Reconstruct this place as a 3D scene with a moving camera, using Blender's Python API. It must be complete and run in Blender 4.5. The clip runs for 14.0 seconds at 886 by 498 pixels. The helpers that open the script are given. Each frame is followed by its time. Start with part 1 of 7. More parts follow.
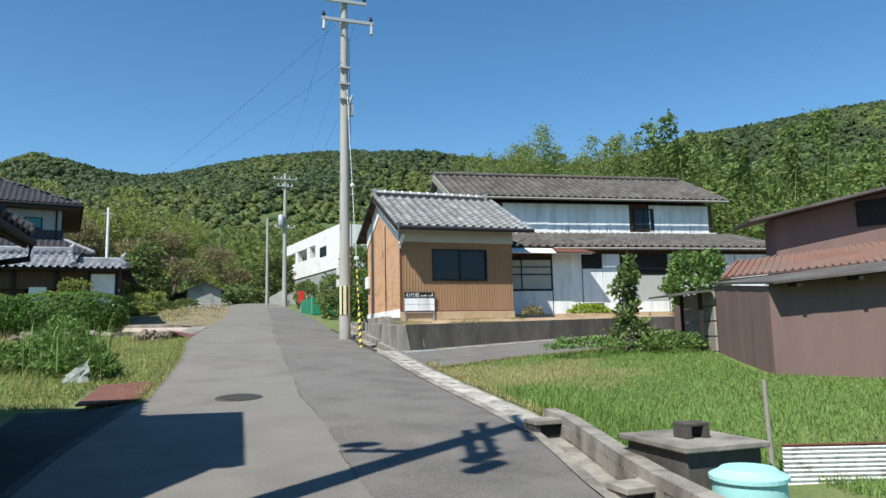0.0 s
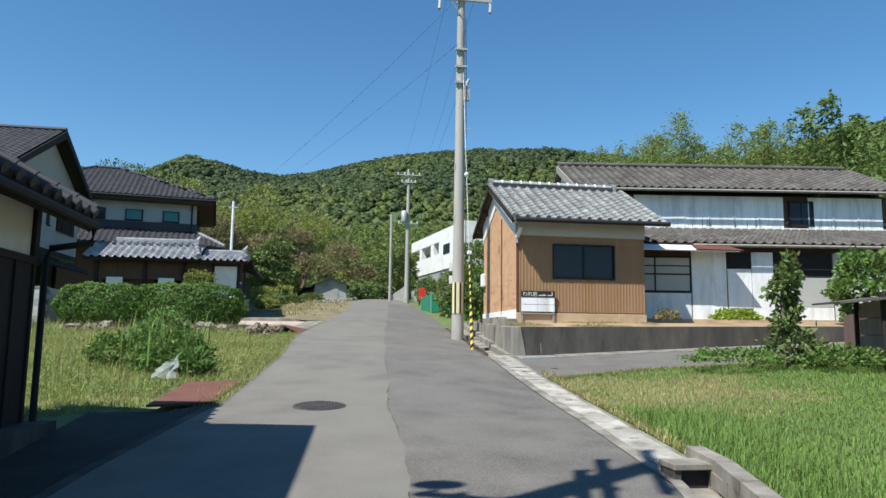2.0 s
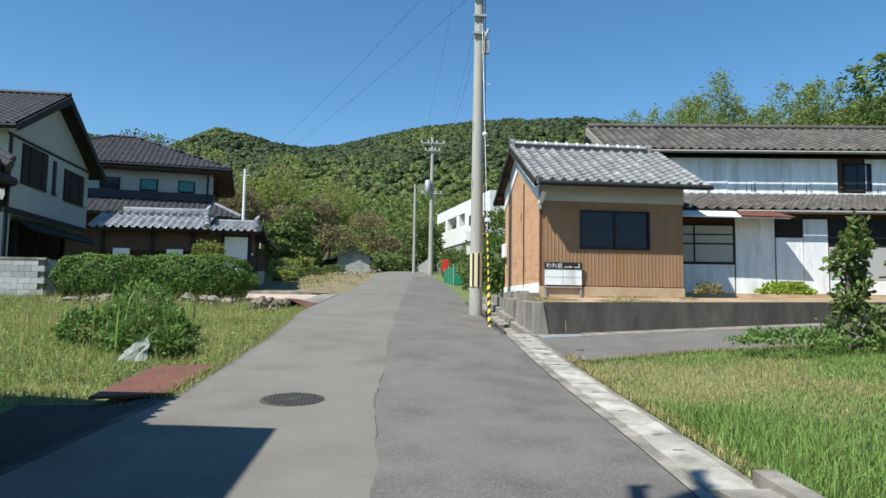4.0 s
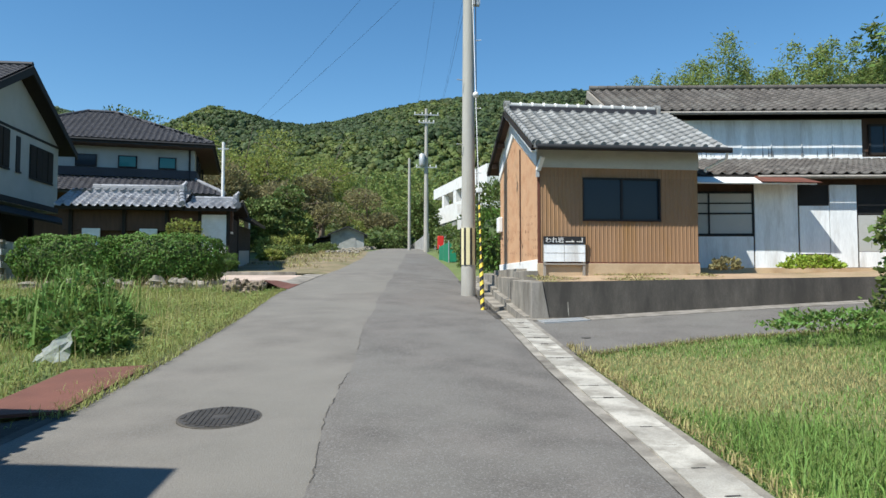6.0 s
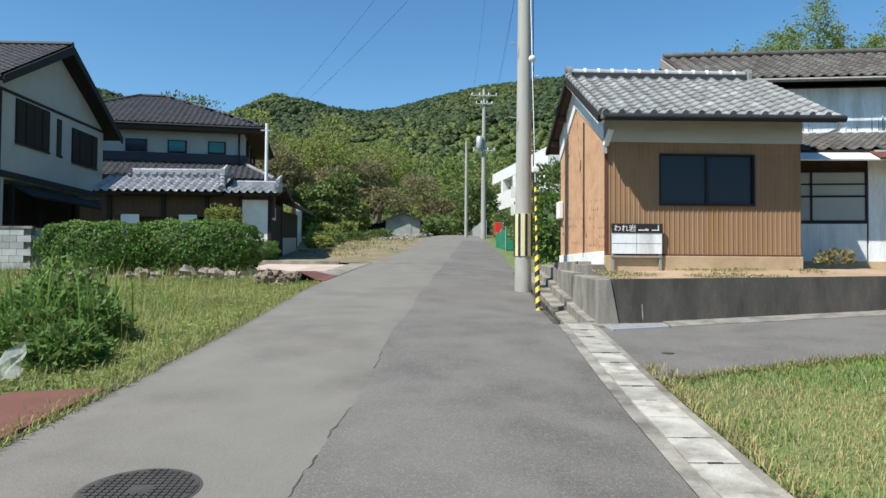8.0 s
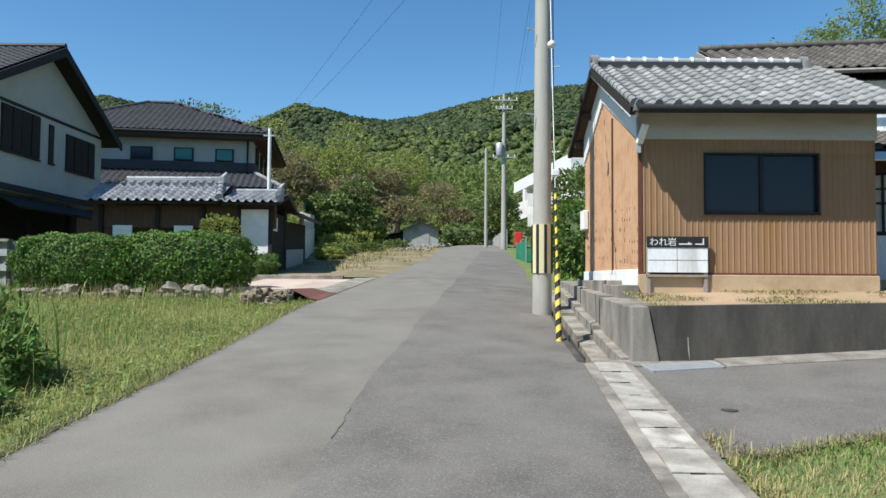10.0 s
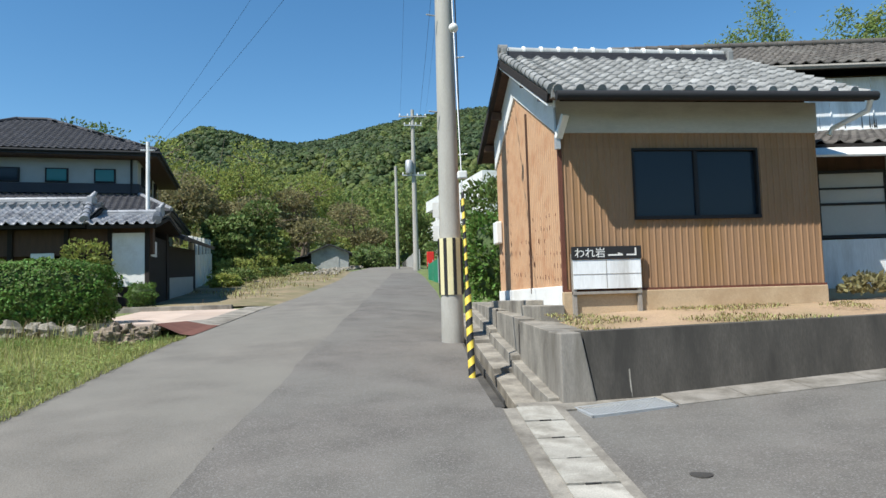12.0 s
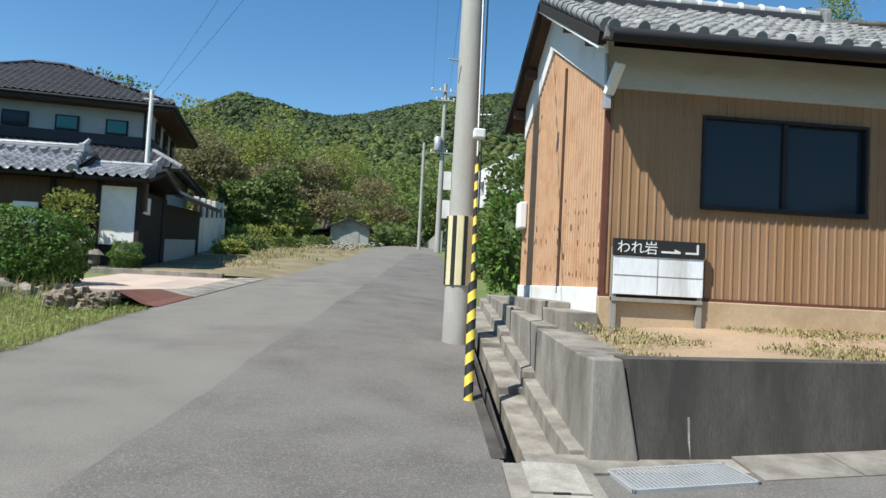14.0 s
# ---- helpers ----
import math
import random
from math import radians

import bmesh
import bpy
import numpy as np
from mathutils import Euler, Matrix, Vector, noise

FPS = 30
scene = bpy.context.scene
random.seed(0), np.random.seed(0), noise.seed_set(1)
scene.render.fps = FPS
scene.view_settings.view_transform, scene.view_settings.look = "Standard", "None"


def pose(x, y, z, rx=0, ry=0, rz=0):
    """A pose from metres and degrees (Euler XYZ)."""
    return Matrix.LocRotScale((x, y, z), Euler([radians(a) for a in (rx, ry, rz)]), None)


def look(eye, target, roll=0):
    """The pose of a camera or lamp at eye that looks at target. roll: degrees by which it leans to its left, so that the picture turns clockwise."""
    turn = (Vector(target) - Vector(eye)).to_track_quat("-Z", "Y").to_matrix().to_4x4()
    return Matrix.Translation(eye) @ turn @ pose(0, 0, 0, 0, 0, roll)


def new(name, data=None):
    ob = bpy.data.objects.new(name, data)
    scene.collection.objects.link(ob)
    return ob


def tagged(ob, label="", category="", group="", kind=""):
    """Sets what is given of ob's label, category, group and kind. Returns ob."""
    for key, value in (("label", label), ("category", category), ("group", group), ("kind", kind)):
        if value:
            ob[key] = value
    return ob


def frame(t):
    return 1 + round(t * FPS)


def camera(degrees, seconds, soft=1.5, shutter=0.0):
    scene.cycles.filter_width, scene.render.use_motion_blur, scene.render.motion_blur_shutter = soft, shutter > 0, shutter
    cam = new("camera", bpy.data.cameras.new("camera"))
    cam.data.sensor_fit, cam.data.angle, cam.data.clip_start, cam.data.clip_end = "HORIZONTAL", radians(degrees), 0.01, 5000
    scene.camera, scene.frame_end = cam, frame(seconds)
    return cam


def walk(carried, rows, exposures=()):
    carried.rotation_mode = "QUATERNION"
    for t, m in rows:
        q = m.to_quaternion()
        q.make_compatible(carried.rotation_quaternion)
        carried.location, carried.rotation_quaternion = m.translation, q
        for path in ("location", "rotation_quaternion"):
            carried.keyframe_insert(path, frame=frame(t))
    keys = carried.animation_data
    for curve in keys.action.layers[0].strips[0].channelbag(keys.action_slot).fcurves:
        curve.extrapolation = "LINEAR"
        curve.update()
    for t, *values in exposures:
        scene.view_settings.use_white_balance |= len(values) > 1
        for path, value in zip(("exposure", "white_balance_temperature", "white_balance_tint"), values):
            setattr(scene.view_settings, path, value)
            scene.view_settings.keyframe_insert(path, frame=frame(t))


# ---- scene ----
cam = camera(65.2, 14.0)
PATH = [
    (0, (-4.762, -17.014, 0.277), (-4.092, -15.146, 0.53), -1.3),
    (0.5, (-4.578, -16.658, 0.298), (-4.116, -14.726, 0.53), 1.5),
    (1, (-4.387, -16.265, 0.325), (-3.903, -14.342, 0.586), 0.4),
    (1.5, (-4.159, -15.877, 0.364), (-3.91, -13.908, 0.612), 2.2),
    (2, (-4.026, -15.442, 0.365), (-3.71, -13.483, 0.617), 0.7),
    (2.5, (-3.832, -14.996, 0.39), (-3.583, -13.026, 0.628), 0.6),
    (3, (-3.697, -14.601, 0.409), (-3.504, -12.618, 0.574), 2.1),
    (3.5, (-3.576, -14.219, 0.445), (-3.25, -12.252, 0.609), 0.2),
    (3.7, (-3.515, -14.07, 0.45), (-3.252, -12.095, 0.62), 0.3),
    (5.8, (-2.995, -12.317, 0.568), (-2.809, -10.33, 0.702), 1.8),
    (6, (-2.957, -12.147, 0.569), (-2.72, -10.163, 0.672), 0.0),
    (6.5, (-2.814, -11.648, 0.605), (-2.765, -9.652, 0.722), -1.4),
    (7, (-2.735, -11.168, 0.639), (-2.626, -9.172, 0.698), 1.4),
    (7.5, (-2.621, -10.675, 0.65), (-2.495, -8.68, 0.709), -0.1),
    (7.7, (-2.572, -10.464, 0.68), (-2.51, -8.466, 0.743), 0.4),
    (9.8, (-2.208, -8.487, 0.921), (-2.135, -6.489, 0.963), 0.4),
    (10, (-2.15, -8.279, 0.928), (-2.154, -6.281, 1.015), 0.4),
    (10.5, (-2.064, -7.8, 0.912), (-2.033, -5.801, 0.908), 2.7),
    (11, (-1.982, -7.344, 0.957), (-1.869, -5.349, 1.031), -0.7),
    (11.5, (-1.855, -6.888, 0.95), (-1.811, -4.891, 1.057), 1.1),
    (12, (-1.782, -6.425, 0.963), (-1.543, -4.445, 1.111), -1.7),
    (12.5, (-1.642, -5.928, 0.998), (-1.527, -3.934, 1.095), -0.8),
    (13, (-1.588, -5.461, 1.005), (-1.428, -3.47, 1.099), 2.1),
    (13.5, (-1.424, -4.949, 1.047), (-1.299, -2.957, 1.178), 0.5),
    (14, (-1.307, -4.464, 1.063), (-1.143, -2.473, 1.162), 3.0),
]
walk(cam, [(t, look(eye, target, roll)) for t, eye, target, roll in PATH], [(0, 0.5, 6150, 8.5), (14, 0.5, 6150, 8.5)])

# ---------------------------------------------------------------- world and sun
SUN = Vector((-0.82, -0.59, 1.42)).normalized()
world = bpy.data.worlds.new("sky")
scene.world = world
world.use_nodes = True
wn = world.node_tree.nodes
sky = wn.new("ShaderNodeTexSky")
sky.sky_type = "NISHITA"
sky.sun_disc = False
sky.sun_elevation = math.asin(SUN.z)
sky.sun_rotation = math.atan2(SUN.x, SUN.y)
sky.air_density, sky.dust_density, sky.ozone_density = 1.0, 0.0, 2.0
clear = wn.new("ShaderNodeHueSaturation")
clear.inputs["Saturation"].default_value, clear.inputs["Hue"].default_value = 1.22, 0.494
world.node_tree.links.new(sky.outputs[0], clear.inputs["Color"])
world.node_tree.links.new(clear.outputs[0], wn["Background"].inputs[0])
wn["Background"].inputs[1].default_value = 0.102
sun = new("sun", bpy.data.lights.new("sun", "SUN"))
sun.data.energy, sun.data.angle, sun.data.color = 4.9, radians(0.5), (1.0, 0.95, 0.86)
sun.matrix_world = look((0, 0, 60), Vector((0, 0, 60)) - SUN)


# ---------------------------------------------------------------- materials
def material(name, base, rough=0.8, metal=0.0, vary=0.25, scale=3.0, fine=60.0, bump=0.25, dirt=None, dirt_amount=0.35,
             dirt_scale=1.2, spread=0.0, island=False, stretch=(1, 1, 1), spec=0.4, hue=None, speck=None):
    """A surface with variation at two scales, stains of another colour and fine relief."""
    m = bpy.data.materials.new(name)
    m.use_nodes = True
    n, l = m.node_tree.nodes, m.node_tree.links
    b = n["Principled BSDF"]
    b.inputs["Roughness"].default_value, b.inputs["Metallic"].default_value = rough, metal
    b.inputs["Specular IOR Level"].default_value = spec
    co = n.new("ShaderNodeTexCoord")
    mp = n.new("ShaderNodeMapping")
    mp.inputs["Scale"].default_value = stretch
    geo = n.new("ShaderNodeNewGeometry")
    l.new(geo.outputs["Position"], mp.inputs[0])
    big, small = n.new("ShaderNodeTexNoise"), n.new("ShaderNodeTexNoise")
    big.inputs["Scale"].default_value, big.inputs["Detail"].default_value = scale, 5
    small.inputs["Scale"].default_value, small.inputs["Detail"].default_value = fine, 3
    l.new(mp.outputs[0], big.inputs[0]), l.new(mp.outputs[0], small.inputs[0])
    add = n.new("ShaderNodeMath")
    add.operation = "MULTIPLY_ADD"
    add.inputs[1].default_value = 0.5
    l.new(small.outputs[0], add.inputs[0])
    half = n.new("ShaderNodeMath")
    half.operation = "MULTIPLY"
    half.inputs[1].default_value = 0.5
    l.new(big.outputs[0], half.inputs[0]), l.new(half.outputs[0], add.inputs[2])
    value = n.new("ShaderNodeMapRange")
    value.inputs[1].default_value, value.inputs[2].default_value = 0.3, 0.7
    value.inputs[3].default_value, value.inputs[4].default_value = 1 - vary, 1 + vary
    l.new(add.outputs[0], value.inputs[0])
    hsv = n.new("ShaderNodeHueSaturation")
    hsv.inputs["Color"].default_value = (*base, 1)
    l.new(value.outputs[0], hsv.inputs["Value"])
    colour = hsv.outputs[0]
    if spread:
        rnd = geo.outputs["Random Per Island"] if island else n.new("ShaderNodeObjectInfo").outputs["Random"]
        r = n.new("ShaderNodeMapRange")
        r.inputs[3].default_value, r.inputs[4].default_value = 1 - spread, 1 + spread
        l.new(rnd, r.inputs[0])
        h2 = n.new("ShaderNodeHueSaturation")
        l.new(colour, h2.inputs["Color"]), l.new(r.outputs[0], h2.inputs["Value"])
        if hue:
            r2 = n.new("ShaderNodeMapRange")
            r2.inputs[3].default_value, r2.inputs[4].default_value = 0.5 - hue, 0.5 + hue
            l.new(rnd, r2.inputs[0]), l.new(r2.outputs[0], h2.inputs["Hue"])
        colour = h2.outputs[0]
    if dirt:
        t = n.new("ShaderNodeTexNoise")
        t.inputs["Scale"].default_value, t.inputs["Detail"].default_value = dirt_scale, 7
        t.inputs["Roughness"].default_value = 0.65
        l.new(mp.outputs[0], t.inputs[0])
        ramp = n.new("ShaderNodeMapRange")
        ramp.inputs[1].default_value, ramp.inputs[2].default_value = 0.62 - 0.4 * dirt_amount, 0.85 - 0.3 * dirt_amount
        l.new(t.outputs[0], ramp.inputs[0])
        mix = n.new("ShaderNodeMixRGB")
        mix.inputs[2].default_value = (*dirt, 1)
        l.new(ramp.outputs[0], mix.inputs[0]), l.new(colour, mix.inputs[1])
        colour = mix.outputs[0]
    if speck:
        g = n.new("ShaderNodeTexVoronoi")
        g.inputs["Scale"].default_value = 95
        l.new(mp.outputs[0], g.inputs[0])
        sep = n.new("ShaderNodeSeparateColor")
        l.new(g.outputs["Color"], sep.inputs[0])
        cut = n.new("ShaderNodeMapRange")
        cut.inputs[1].default_value, cut.inputs[2].default_value, cut.inputs[4].default_value = 0.74, 1.0, 0.6
        l.new(sep.outputs[0], cut.inputs[0])
        mix2 = n.new("ShaderNodeMixRGB")
        mix2.inputs[2].default_value = (*speck, 1)
        l.new(cut.outputs[0], mix2.inputs[0]), l.new(colour, mix2.inputs[1])
        colour = mix2.outputs[0]
    l.new(colour, b.inputs["Base Color"])
    if bump:
        bp = n.new("ShaderNodeBump")
        bp.inputs["Strength"].default_value, bp.inputs["Distance"].default_value = bump, 0.02
        l.new(add.outputs[0], bp.inputs["Height"]), l.new(bp.outputs[0], b.inputs["Normal"])
    return m


def leafy(name, base, spread=0.35, hue=0.03, through_light=0.35):
    m = material(name, base, 0.6, vary=0.2, scale=0.4, fine=8, bump=0.0, spread=spread, island=True, hue=hue, spec=0.25)
    n, l = m.node_tree.nodes, m.node_tree.links
    b, out = n["Principled BSDF"], n["Material Output"]
    tr, mix = n.new("ShaderNodeBsdfTranslucent"), n.new("ShaderNodeMixShader")
    src = b.inputs["Base Color"].links[0].from_socket
    l.new(src, tr.inputs[0])
    mix.inputs[0].default_value = through_light
    l.new(b.outputs[0], mix.inputs[1]), l.new(tr.outputs[0], mix.inputs[2]), l.new(mix.outputs[0], out.inputs[0])
    return m


ASPHALT = material("asphalt", (0.166, 0.150, 0.127), 0.95, vary=0.38, scale=1.5, fine=85, bump=0.5, dirt=(0.19, 0.176, 0.148), dirt_amount=0.5, dirt_scale=0.35, speck=(0.21, 0.20, 0.18))
ASPHALT_OLD = material("asphalt_patch", (0.130, 0.117, 0.102), 0.95, vary=0.45, scale=1.6, fine=75, bump=0.5, dirt=(0.16, 0.15, 0.13), dirt_amount=0.4, dirt_scale=0.45, speck=(0.24, 0.23, 0.21))
CONCRETE = material("concrete", (0.32, 0.29, 0.24), 0.9, vary=0.3, scale=2.5, fine=80, bump=0.3, dirt=(0.12, 0.105, 0.085), dirt_amount=0.6, dirt_scale=2.2, stretch=(1, 1, 0.6))
CONCRETE_LIGHT = material("concrete_lid", (0.43, 0.40, 0.34), 0.92, vary=0.3, scale=3, fine=90, bump=0.5, dirt=(0.20, 0.18, 0.145), dirt_amount=0.5, dirt_scale=3.2, spread=0.14)
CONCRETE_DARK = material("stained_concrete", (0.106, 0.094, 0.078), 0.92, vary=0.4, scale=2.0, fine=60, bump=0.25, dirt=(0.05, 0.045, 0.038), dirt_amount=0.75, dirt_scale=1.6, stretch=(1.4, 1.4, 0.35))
CORNER_STAIN = material("rust_stained_concrete", (0.27, 0.245, 0.21), 0.9, vary=0.25, scale=2.5, fine=80, bump=0.3, dirt=(0.13, 0.115, 0.09), dirt_amount=0.55, dirt_scale=2.2, stretch=(1.5, 1.5, 0.3))
EARTH = material("dry_earth", (0.38, 0.265, 0.165), 0.95, vary=0.35, scale=2, fine=50, bump=0.7, dirt=(0.2, 0.17, 0.08), dirt_amount=0.4, dirt_scale=1.0)
# dark soil whose colour also carries the storehouse's shade
SHADE_SOIL = material("shaded_dark_soil", (0.040, 0.034, 0.027), 0.97, vary=0.4, scale=3, fine=30, bump=0.8)
DRY_TURF = material("dry_turf", (0.27, 0.205, 0.125), 0.95, vary=0.45, scale=1.5, fine=22, bump=0.8, dirt=(0.13, 0.125, 0.055), dirt_amount=0.6, dirt_scale=0.7)
BROWN_STONE = material("brown_stone", (0.21, 0.165, 0.12), 0.92, vary=0.4, scale=5, fine=40, bump=0.7, dirt=(0.09, 0.075, 0.05), dirt_amount=0.5, spread=0.25)
GROUND = material("grassy_earth", (0.12, 0.155, 0.048), 0.95, vary=0.4, scale=0.9, fine=25, bump=0.6, dirt=(0.2, 0.2, 0.085), dirt_amount=0.3, dirt_scale=0.35)
TILE_GREY = material("weathered_silver_tile", (0.265, 0.262, 0.25), 0.65, vary=0.25, scale=4, fine=40, bump=0.2, dirt=(0.16, 0.16, 0.15), dirt_amount=0.5, dirt_scale=2.5, spread=0.22)
TILE_MIX = material("glazed_silver_tile", (0.29, 0.292, 0.305), 0.36, vary=0.2, scale=4, fine=30, bump=0.15, dirt=(0.14, 0.14, 0.15), dirt_amount=0.4, dirt_scale=2.0, spread=0.2)
TILE_PALE = material("pale_ridge_tile", (0.36, 0.365, 0.35), 0.6, vary=0.2, scale=4, fine=40, bump=0.2, spread=0.15)
TILE_DARK = material("dark_slate_tile", (0.042, 0.041, 0.047), 0.7, vary=0.25, scale=1.5, fine=25, bump=0.2, spread=0.2, island=True)
TILE_BROWN = material("weathered_brown_tile", (0.095, 0.083, 0.072), 0.75, vary=0.3, scale=1.5, fine=25, bump=0.25, dirt=(0.17, 0.16, 0.14), dirt_amount=0.3, dirt_scale=0.9, spread=0.3, island=True)
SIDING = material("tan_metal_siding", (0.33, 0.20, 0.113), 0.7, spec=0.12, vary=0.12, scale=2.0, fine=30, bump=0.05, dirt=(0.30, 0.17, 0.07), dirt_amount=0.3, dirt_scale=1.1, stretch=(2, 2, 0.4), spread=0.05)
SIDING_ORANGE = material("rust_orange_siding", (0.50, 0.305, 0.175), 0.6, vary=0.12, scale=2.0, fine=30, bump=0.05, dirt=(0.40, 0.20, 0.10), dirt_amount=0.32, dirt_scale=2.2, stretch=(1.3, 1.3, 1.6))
RUST = material("rust", (0.14, 0.05, 0.03), 0.85, vary=0.4, scale=6, fine=60, bump=0.4)
MORTAR = material("sandy_mortar", (0.50, 0.37, 0.23), 0.9, vary=0.18, scale=2, fine=70, bump=0.25, dirt=(0.36, 0.24, 0.13), dirt_amount=0.35)
WHITE_METAL = material("peeling_white_sheet", (0.78, 0.79, 0.78), 0.6, vary=0.14, scale=2, fine=20, bump=0.1, dirt=(0.42, 0.39, 0.34), dirt_amount=0.3, dirt_scale=1.1, stretch=(2.5, 2.5, 0.35), spread=0.08)
WHITE_PAINT = material("white_paint", (0.78, 0.77, 0.73), 0.7, vary=0.08, scale=2, fine=30, bump=0.08, dirt=(0.58, 0.54, 0.46), dirt_amount=0.25)
# white board with the eave's shade greyed into its base; stains are its own
BOARD_SHADE = material("shade_greyed_white_board", (0.52, 0.51, 0.46), 0.9, vary=0.1, scale=1.5, fine=30, bump=0.1, dirt=(0.36, 0.35, 0.31), dirt_amount=0.35, stretch=(0.5, 2, 2))
RUSTY_WHITE = material("rust_spotted_white_sheet", (0.74, 0.73, 0.70), 0.6, vary=0.1, scale=3, fine=20, bump=0.1, dirt=(0.17, 0.07, 0.04), dirt_amount=0.28, dirt_scale=9.0)
PLASTER = material("cream_plaster", (0.72, 0.69, 0.60), 0.9, vary=0.08, scale=1.2, fine=60, bump=0.15, dirt=(0.55, 0.52, 0.44), dirt_amount=0.25)
STUCCO_GREY = material("grey_stucco", (0.43, 0.43, 0.40), 0.9, vary=0.1, scale=1.5, fine=70, bump=0.25, dirt=(0.38, 0.37, 0.33), dirt_amount=0.25)
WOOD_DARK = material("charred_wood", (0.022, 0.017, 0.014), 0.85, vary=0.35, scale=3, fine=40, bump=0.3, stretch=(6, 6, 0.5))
WOOD_BROWN = material("brown_timber", (0.085, 0.046, 0.028), 0.75, vary=0.3, scale=3, fine=40, bump=0.3, stretch=(4, 4, 0.7))
WOOD_GREY = material("weathered_timber", (0.30, 0.27, 0.23), 0.85, vary=0.3, scale=3, fine=50, bump=0.3, stretch=(5, 5, 0.6))
BLACK = material("black_metal", (0.018, 0.018, 0.019), 0.75, vary=0.2, bump=0.05)
# near-black colour stands in for the shade inside holes, gaps and bays
VOID_SHADE = material("void_shade", (0.02, 0.019, 0.018), 0.9, vary=0.3, bump=0.1)
STEEL = material("galvanised_steel", (0.42, 0.43, 0.43), 0.5, 0.25, vary=0.15, scale=5, fine=50, bump=0.05)
POLE = material("spun_concrete", (0.40, 0.38, 0.335), 0.85, vary=0.14, scale=2.5, fine=60, bump=0.2, dirt=(0.30, 0.28, 0.24), dirt_amount=0.35, dirt_scale=1.5, stretch=(2, 2, 0.4))
YELLOW = material("yellow_plastic", (0.72, 0.52, 0.06), 0.5, vary=0.1, bump=0.03)
CREAM = material("cream_plastic", (0.70, 0.62, 0.36), 0.5, vary=0.1, bump=0.03)
RED_BROWN = material("red_brown_sheet", (0.185, 0.118, 0.102), 0.8, vary=0.12, scale=1.5, fine=30, bump=0.1, dirt=(0.145, 0.095, 0.082), dirt_amount=0.4, stretch=(2, 2, 0.4))
RUST_ROOF = material("rusty_roof_sheet", (0.19, 0.095, 0.066), 0.75, vary=0.3, scale=1.5, fine=30, bump=0.2, dirt=(0.17, 0.13, 0.11), dirt_amount=0.5, dirt_scale=1.0)
RUST_PLATE = material("rusty_steel_plate", (0.15, 0.062, 0.042), 0.85, vary=0.3, scale=3, fine=60, bump=0.3, dirt=(0.14, 0.06, 0.04), dirt_amount=0.4)
IRON = material("cast_iron", (0.075, 0.068, 0.06), 0.7, 0.3, vary=0.3, scale=5, fine=60, bump=0.3)
STONE = material("garden_stone", (0.26, 0.23, 0.185), 0.9, vary=0.35, scale=4, fine=40, bump=0.6, dirt=(0.16, 0.15, 0.11), dirt_amount=0.4, spread=0.2)
BLOCK = material("concrete_block", (0.40, 0.40, 0.38), 0.92, vary=0.2, scale=4, fine=70, bump=0.4, dirt=(0.22, 0.22, 0.2), dirt_amount=0.4, spread=0.2)
AQUA = material("aqua_plastic", (0.36, 0.66, 0.62), 0.5, vary=0.06, bump=0.02)
RED_PAINT = material("red_paint", (0.62, 0.03, 0.02), 0.45, vary=0.1, bump=0.02)
GREEN_NET = material("green_mesh_panel", (0.02, 0.22, 0.11), 0.6, vary=0.3, bump=0.1)
PINK_PAVE = material("pale_pink_paving", (0.47, 0.37, 0.30), 0.9, vary=0.12, scale=2, fine=60, bump=0.25, dirt=(0.45, 0.34, 0.26), dirt_amount=0.3, spread=0.12)
CLEAR_SHEET = material("clear_plastic_sheet", (0.42, 0.44, 0.41), 0.35, vary=0.3, scale=6, fine=30, bump=0.6)
CLEAR_SHEET.node_tree.nodes["Principled BSDF"].inputs["Alpha"].default_value = 0.55
BARK = material("bark", (0.15, 0.115, 0.085), 0.9, vary=0.35, scale=5, fine=40, bump=0.6, stretch=(2, 2, 0.5))
BAMBOO_STEM = material("bamboo_stem", (0.11, 0.14, 0.055), 0.6, vary=0.25, bump=0.1)
STRAW = leafy("dry_grass", (0.42, 0.36, 0.16), 0.3, 0.02)
GRASS = leafy("green_grass", (0.20, 0.30, 0.072), 0.35, 0.02)
STRAW_GREEN = leafy("trampled_grass", (0.31, 0.27, 0.12), 0.5, 0.05)
GRASS_PALE = leafy("pale_meadow_grass", (0.30, 0.31, 0.10), 0.35, 0.03)
HEDGE_LEAF = leafy("hedge_leaf", (0.105, 0.175, 0.032), 0.5, 0.03, 0.25)
WEED_LEAF = leafy("weed_leaf", (0.155, 0.235, 0.058), 0.45, 0.03)
WEED_PALE = leafy("pale_weed_leaf", (0.235, 0.275, 0.085), 0.35, 0.03)
LIME_LEAF = leafy("lime_leaf", (0.33, 0.42, 0.06), 0.3, 0.02)
# darker copy of the bamboo leaf, with the hillside grove's shade in its colour
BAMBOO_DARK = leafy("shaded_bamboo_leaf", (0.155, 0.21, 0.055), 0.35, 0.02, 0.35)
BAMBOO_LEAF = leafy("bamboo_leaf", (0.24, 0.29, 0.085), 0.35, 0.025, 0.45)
FOREST_LEAF = leafy("forest_leaf", (0.064, 0.092, 0.038), 0.14, 0.02, 0.3)
HILL_LEAF = leafy("hill_leaf", (0.09, 0.122, 0.042), 0.14, 0.025, 0.35)
HILL_PALE = leafy("pale_hill_leaf", (0.16, 0.195, 0.055), 0.16, 0.02, 0.4)
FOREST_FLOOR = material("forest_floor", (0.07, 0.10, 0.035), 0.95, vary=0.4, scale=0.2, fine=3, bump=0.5)
